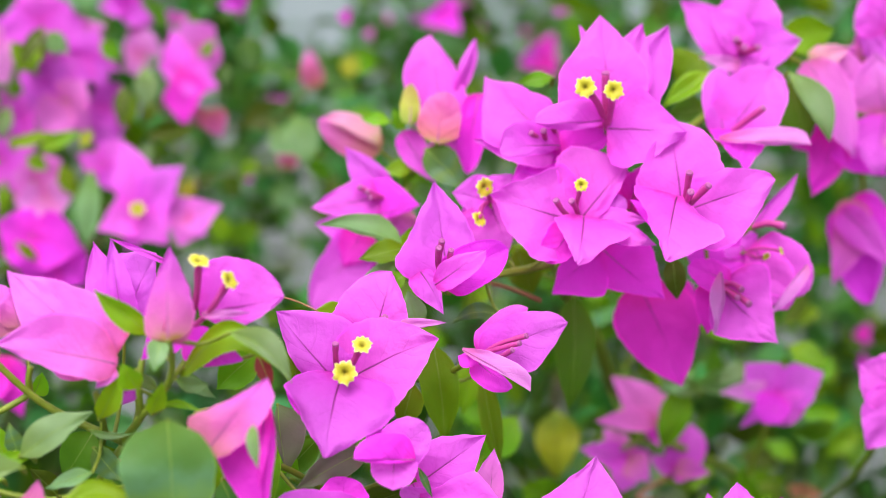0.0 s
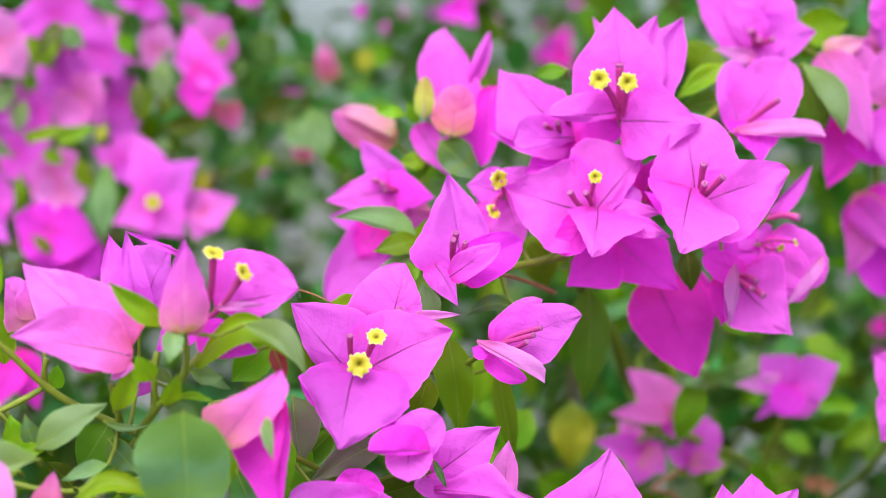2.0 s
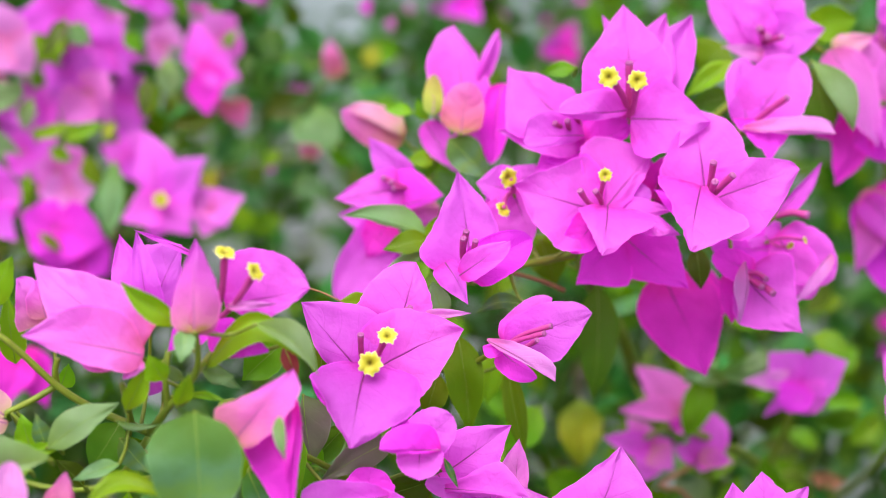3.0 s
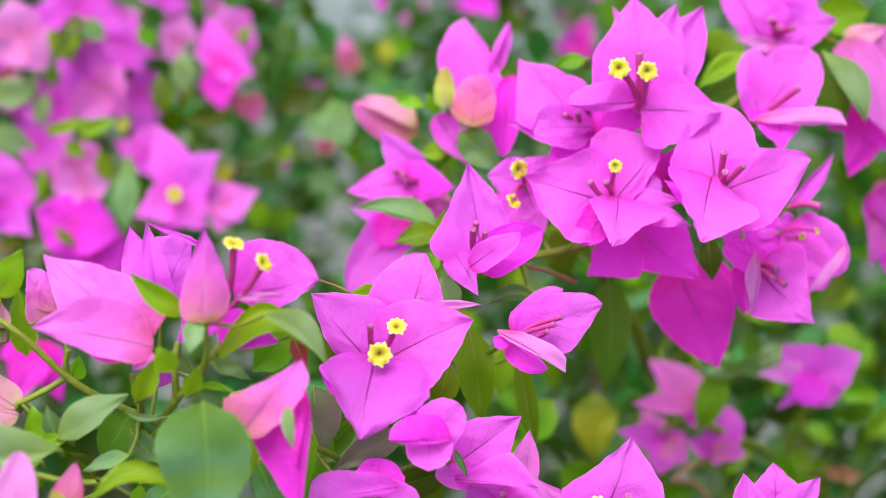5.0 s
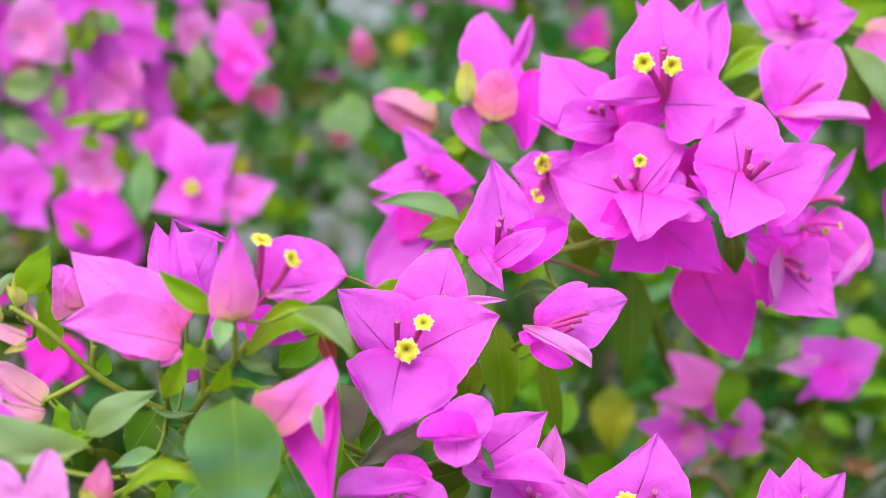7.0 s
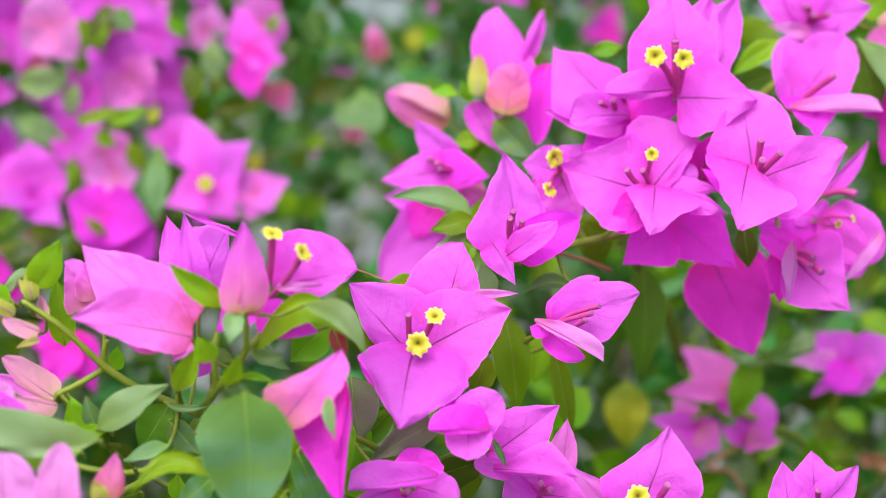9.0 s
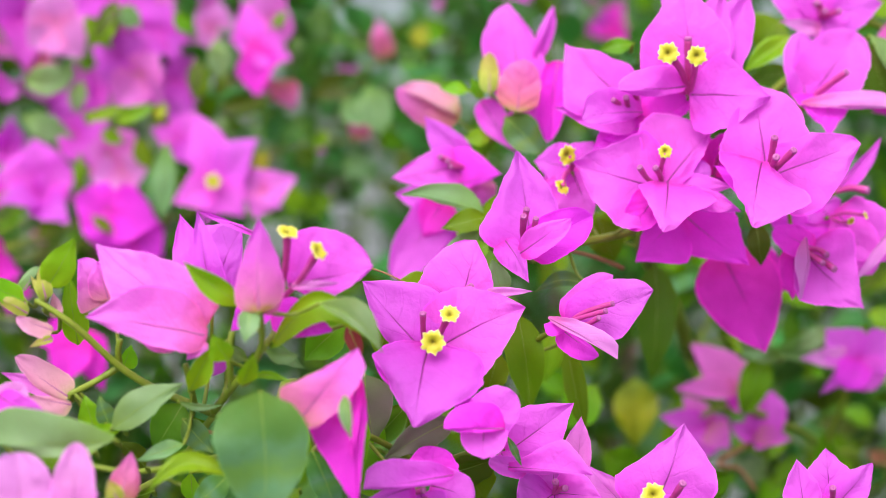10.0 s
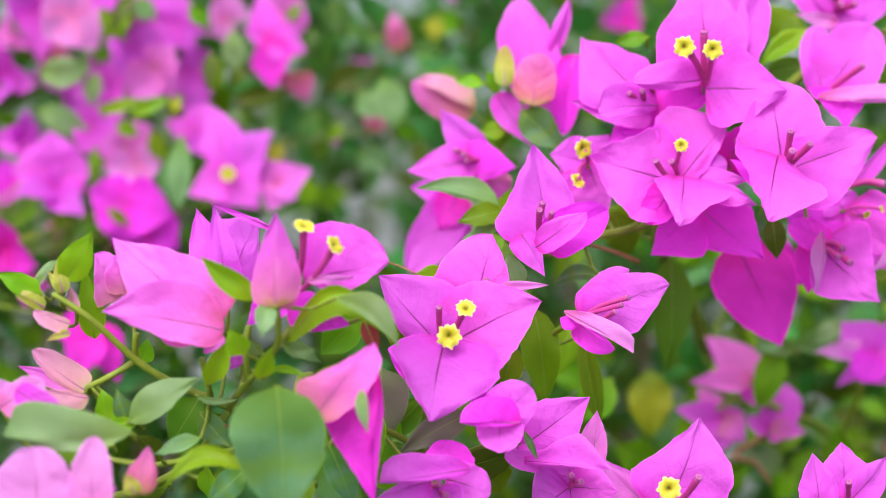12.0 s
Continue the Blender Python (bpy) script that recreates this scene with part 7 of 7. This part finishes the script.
leaf((-0.0714, 0.6400, 1.0770), (-0.0638, 0.6360, 1.0886), 0.0099, 5, 14, 0.05, 'leaf', k=(-0.9, -0.9, 1.00, 1.00))
leaf((-0.1258, 0.6300, 1.0899), (-0.1222, 0.6260, 1.0981), 0.0056, 5, 14, 0.05, 'fresh', k=(-0.9, -0.9, 0.62, 1.38))
twig(left_stem, [(-0.1075, 0.6300, 1.0710), (-0.1020, 0.6260, 1.0709), (-0.0954, 0.6220, 1.0705)], 0.0009, 0.0007, 'twig')
leaf((-0.1665, 0.8720, 1.2053), (-0.1751, 0.8680, 1.1881), 0.0077, 5, 14, 0.05, 'dark', k=(-0.9, -0.9, 1.12, 0.88))
leaf((-0.1616, 0.8740, 1.2034), (-0.1605, 0.8700, 1.1929), 0.0087, 5, 14, 0.05, 'dull', k=(-0.9, -0.9, 1.00, 1.00))
leaf((-0.1348, 0.8900, 1.1797), (-0.1354, 0.8860, 1.1617), 0.0074, 5, 14, 0.05, 'dark', k=(-0.9, -0.9, 1.07, 0.93))
leaf((-0.1251, 0.9000, 1.1591), (-0.1012, 0.8960, 1.1634), 0.0080, 5, 14, 0.05, 'dark', k=(-0.9, -0.9, 1.00, 1.00))
leaf((-0.1476, 0.8750, 1.1363), (-0.1501, 0.8710, 1.1137), 0.0136, 5, 14, 0.05, 'dull', k=(-0.9, -0.9, 0.79, 1.21))
leaf((-0.0917, 0.9200, 1.1513), (-0.1035, 0.9160, 1.1397), 0.0097, 5, 14, 0.05, 'shade', k=(-0.9, -0.9, 1.05, 0.95))
leaf((-0.0833, 0.9200, 1.2022), (-0.0790, 0.9160, 1.1845), 0.0143, 5, 14, 0.05, 'shade', k=(-0.9, -0.9, 1.00, 1.00))
leaf((-0.0928, 0.9200, 1.1895), (-0.0942, 0.9160, 1.1769), 0.0066, 5, 14, 0.05, 'shade', k=(-0.9, -0.9, 0.92, 1.08))
leaf((-0.1222, 0.9000, 1.1517), (-0.1301, 0.8960, 1.1528), 0.0060, 5, 14, 0.05, 'sage', k=(-0.9, -0.9, 1.00, 1.00))
leaf((-0.1818, 0.8750, 1.1565), (-0.1703, 0.8710, 1.1582), 0.0051, 5, 14, 0.05, 'fresh', k=(-0.9, -0.9, 0.86, 1.14))
leaf((-0.1899, 0.8800, 1.1723), (-0.1870, 0.8760, 1.1797), 0.0068, 5, 14, 0.05, 'sage', k=(-0.9, -0.9, 1.00, 1.00))


# ---- the shrubs behind ----
def simple_leaf(seed):
    rng = random.Random(seed)
    at, n = blade_points((0, 0, 0), (0, 0, 0.026), rng.uniform(0.013, 0.018), rng.uniform(-20, 20), 22, 0.07, -0.9, 0.06, rng)
    return blade_mesh(at, 5, 4)


def scatter_place(rng):
    """A place in the shrubs' crowns: dense, with holes, an uneven top and narrow gaps, the last two fitted to the
    camera's view.
    """
    while True:
        p = Vector((rng.uniform(-0.62, 0.62), rng.uniform(0.84, 1.75), rng.uniform(0.35, 1.31)))
        if (p.x / 0.62) ** 4 + ((p.y - 1.2) / 0.55) ** 4 > 1 + 0.25 * noise.noise(p * 9) or p.z < 0.5 + 0.15 * noise.noise(p * 7):
            continue
        top = 1.215 + (0.055 if p.x > -0.02 else 0.025) + 0.05 * noise.noise(Vector((p.x * 6, p.y * 4, 3.1)))
        front = 0.90 + 0.10 * noise.noise(Vector((p.x * 7, 1.7, p.z * 7))) + (0.08 if p.x > -0.05 and p.z > 1.1 else 0)
        # gaps cut along the camera's sight lines: slopes from about its place
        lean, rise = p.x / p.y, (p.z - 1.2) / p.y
        sight_gap = -0.066 < lean < -0.048 and -0.127 < rise < -0.085 or -0.078 < lean < -0.040 and rise > -0.003 or -0.155 < lean < -0.13 and -0.2 < rise < -0.165 or 0.143 < lean < 0.165 and -0.214 < rise < -0.194
        if p.z < top and p.y > front and noise.noise(p * 16) > -0.12 and not sight_gap:
            return p


def low_place(rng):
    """A place in the lower body of the front shrub, under the blossoms."""
    while True:
        p = Vector((rng.uniform(-0.34, 0.36), rng.uniform(0.6, 0.95), rng.uniform(0.3, 1.05)))
        round_off = (p.x / 0.34) ** 2 + ((p.y - 0.84) / 0.26) ** 2 < 1 + 0.5 * noise.noise(p * 9)
        if p.z < 1.165 - 0.245 * p.y and round_off and noise.noise(p * 13) > -0.2 and p.z > 0.42 + 0.12 * noise.noise(p * 8):
            return p


def leaf_turn(rng):
    return Euler((rng.gauss(-0.9, 0.7), rng.gauss(0, 0.8), rng.uniform(0, 6.28))).to_matrix().to_4x4()


def back_leaves():
    rng = random.Random(21)
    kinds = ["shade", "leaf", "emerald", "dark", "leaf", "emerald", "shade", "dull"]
    meshes = []
    for i, k in enumerate(kinds):
        bm = simple_leaf(60 + i)
        me = bpy.data.meshes.new("leaf")
        bm.to_mesh(me)
        bm.free()
        for p in me.polygons:
            p.use_smooth = True
        me.materials.append(M[k])
        meshes.append(me)
    done = [0, 0]
    while min(done) < 280:
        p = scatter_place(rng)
        i = 0 if p.x < -0.03 else 1
        if p.y > 1.15 or p.z < 0.95 or abs(p.x) > 0.34 or done[i] >= 280:
            continue
        done[i] += 1
        ob = new("leaf", rng.choice(meshes))
        ob.parent = SHRUBS[i]
        s = rng.uniform(0.7, 1.25)
        ob.matrix_basis = Matrix.Translation(p - SHRUBS[i].location) @ leaf_turn(rng) @ Matrix.Scale(s, 4)
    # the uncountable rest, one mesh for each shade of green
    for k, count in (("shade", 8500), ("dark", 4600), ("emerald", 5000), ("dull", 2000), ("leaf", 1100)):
        src = simple_leaf(90)
        co = [v.co.copy() for v in src.verts]
        src.verts.index_update()
        faces = [[v.index for v in f.verts] for f in src.faces]
        layer = src.loops.layers.uv.active
        uvs = [tuple(l[layer].uv) for f in src.faces for l in f.loops]
        src.free()
        vs, fs = [], []
        for i in range(count):
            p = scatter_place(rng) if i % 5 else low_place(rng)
            m = Matrix.Translation(p) @ leaf_turn(rng) @ Matrix.Scale(rng.uniform(0.7, 1.3), 4)
            o = len(vs)
            vs.extend(tuple(m @ c) for c in co)
            fs.extend([j + o for j in f] for f in faces)
        me = bpy.data.meshes.new("foliage")
        me.from_pydata(vs, [], fs)
        uv = me.uv_layers.new(name="UVMap")
        uv.data.foreach_set("uv", np.array(uvs * count, dtype=np.float32).ravel())
        for q in me.polygons:
            q.use_smooth = True
        me.materials.append(M[k])
        tagged(new("foliage", me), {"shade": "dark green", "dark": "olive green", "emerald": "emerald green", "dull": "grey-green", "leaf": "mid-green"}[k] + " bougainvillea leaves filling the shrubs behind", "foliage", "", "stuff")


back_leaves()


def rough_flower(mat, seed, size):
    """Three simple bracts, for blossoms farther back; made once and copied."""
    rng = random.Random(seed)
    e = holder("bougainvillea_flower", (0, 0, 0), "", "", "")
    turn = rng.uniform(0, 6.28)
    for i in range(3):
        a = turn + i * 2.09 + rng.uniform(-0.3, 0.3)
        tip = Vector((math.cos(a) * size, rng.uniform(-0.6, 0.3) * size, math.sin(a) * size))
        at, n = blade_points((0, 0, 0), tip, size * rng.uniform(0.8, 1.05), rng.uniform(-25, 25), 20, 0.06, 0.85, 0.07, rng)
        part("bract", blade_mesh(at, 9, 6), mat, e)
    line = smooth_line(((0, 0, 0), (0.002, 0.02, -0.006), (0, 0.045, -0.02)), 4)
    part("stalk", tube_mesh(line, [0.0008] * len(line), 5), "stem", e)
    return e


PROTO = [rough_flower(m, 40 + i, 0.027) for i, m in enumerate(("magenta", "magenta", "magenta", "violet", "blush", "deep", "young"))]
SOFT = "soft magenta bougainvillea blossom on the shrub behind"
USED = set()


def back_flower(x, y, z, kind, size=1.0, turn=0.0, tilt=0.0):
    def at(size):
        return Matrix.LocRotScale((x, y, z), Euler((radians(tilt), radians(turn), radians(RNG.uniform(-30, 30)))), (size, size, size))

    if kind not in USED:
        USED.add(kind)
        f = PROTO[kind]
        f.matrix_basis = at(size)
    else:
        f = copy_thing(PROTO[kind], at(size))
    return tagged(f, {3: "deep magenta bougainvillea blossom on the shrub behind", 5: "deep magenta bougainvillea blossom on the shrub behind",
                      4: "pale pink bougainvillea blossom on the shrub behind", 6: "young pink bougainvillea bracts on the shrub behind"}.get(kind, SOFT),
                  "flower", "blossoms of the shrub behind")


back_flower(0.0590, 1.1000, 1.1900, 5, 0.595671, 29, -16)
back_flower(0.0060, 1.0000, 1.2130, 3, 0.414143, 72, -12)
back_flower(0.0180, 1.0500, 1.2090, 4, 0.40702, 158, -10)
back_flower(-0.0230, 1.1000, 1.2130, 4, 0.381932, 54, -15)
back_flower(-0.2120, 0.9300, 1.1800, 6, 0.457921, 208, 11)
back_flower(-0.2060, 0.9500, 1.1640, 2, 0.785735, 176, 15)
back_flower(-0.2070, 0.9000, 1.1030, 6, 0.433724, 7, -4)
back_flower(0.0530, 1.1500, 1.2070, 3, 0.316265, 14, -15)
back_flower(-0.0940, 1.0000, 1.2140, 5, 0.328129, 297, -14)
back_flower(-0.1420, 0.9500, 1.2160, 0, 0.569811, 213, 12)
back_flower(-0.1870, 0.9500, 1.1880, 1, 0.746566, 342, -19)
back_flower(-0.2020, 0.9500, 1.1950, 0, 0.761555, 241, -12)
back_flower(-0.0750, 1.0000, 1.1700, 4, 0.58051, 228, 18)
back_flower(0.2140, 1.0000, 1.0580, 5, 0.42, 40, 0)
back_flower(0.2160, 1.0000, 1.0440, 3, 0.42, 140, 0)
back_flower(0.1760, 0.9700, 1.0710, 6, 0.4, 90, 0)
back_flower(-0.2290, 0.9200, 1.1880, 4, 1.03033, 50, 9)
back_flower(-0.2320, 0.9200, 1.1700, 0, 1.03033, 50, 9)
back_flower(-0.2200, 0.9300, 1.1980, 1, 1.06525, 127, -20)
back_flower(-0.2210, 0.9000, 1.1410, 0, 0.942231, 214, 0)
back_flower(-0.2260, 0.9000, 1.1210, 3, 1.19227, 33, -25)
back_flower(-0.2240, 0.8800, 1.0960, 5, 1.15194, 241, -12)
back_flower(-0.2160, 0.8900, 1.0780, 5, 0.6, 94, 0)
back_flower(-0.0420, 1.0000, 1.2125, 3, 0.42, 80, 0)
back_flower(-0.1864, 0.9200, 1.2040, 0, 0.90, 15, 10)
back_flower(-0.1578, 0.9300, 1.2043, 4, 0.90, 135, 10)
back_flower(-0.1483, 0.9300, 1.1801, 0, 0.80, 326, -7)
back_flower(-0.1825, 0.9100, 1.1648, 1, 0.80, 196, -3)
back_flower(-0.1363, 0.9500, 1.2033, 4, 0.60, 95, -10)
back_flower(-0.1164, 0.9300, 1.2097, 4, 0.60, 129, 2)
back_flower(-0.1390, 0.9500, 1.1863, 4, 0.55, 220, -15)
back_flower(-0.0892, 0.9500, 1.2179, 0, 0.60, 110, -5)
back_flower(-0.1725, 0.9400, 1.1901, 0, 0.90, 310, -15)
back_flower(-0.1096, 0.9300, 1.1341, 0, 0.30, 130, -5)
back_flower(0.0156, 1.0200, 1.2182, 4, 0.50, 16, 7)
back_flower(0.0527, 1.0500, 1.1960, 0, 0.35, 51, 2)
back_flower(0.0661, 1.0500, 1.2174, 3, 0.40, 158, 5)
back_flower(-0.0303, 1.0000, 1.2044, 4, 0.35, 85, 10)
back_flower(-0.0855, 0.9500, 1.1368, 3, 0.25, 65, -10)
back_flower(-0.0678, 0.9700, 1.1464, 3, 0.40, 89, -8)
back_flower(-0.2440, 0.9200, 1.1780, 0, 1.03319, 26, 11)
back_flower(-0.2410, 0.9000, 1.1410, 4, 1.01309, 7, -12)
back_flower(-0.2450, 0.9000, 1.1030, 1, 0.927102, 100, -16)
back_flower(-0.2020, 0.8800, 1.1200, 0, 1.17589, 346, -23)
back_flower(-0.1710, 0.8800, 1.1050, 3, 1.11804, 327, 16)

# more blossoms over the shrubs' crowns and flanks, out of the near view
def crown_flowers():
    rng = random.Random(63)
    n = 0
    while n < 90:
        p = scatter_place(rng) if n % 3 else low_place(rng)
        outer = p.z > 1.17 and p.y > 1.25 or abs(p.x) > 0.42 or p.y > 1.6 or p.y < 0.72 and p.z < 0.97
        if outer:
            n += 1
            back_flower(p.x, p.y, p.z, rng.choice((0, 1, 2, 3, 4, 5)), rng.uniform(0.7, 1.1), rng.uniform(0, 360), rng.uniform(-60, 20))


crown_flowers()
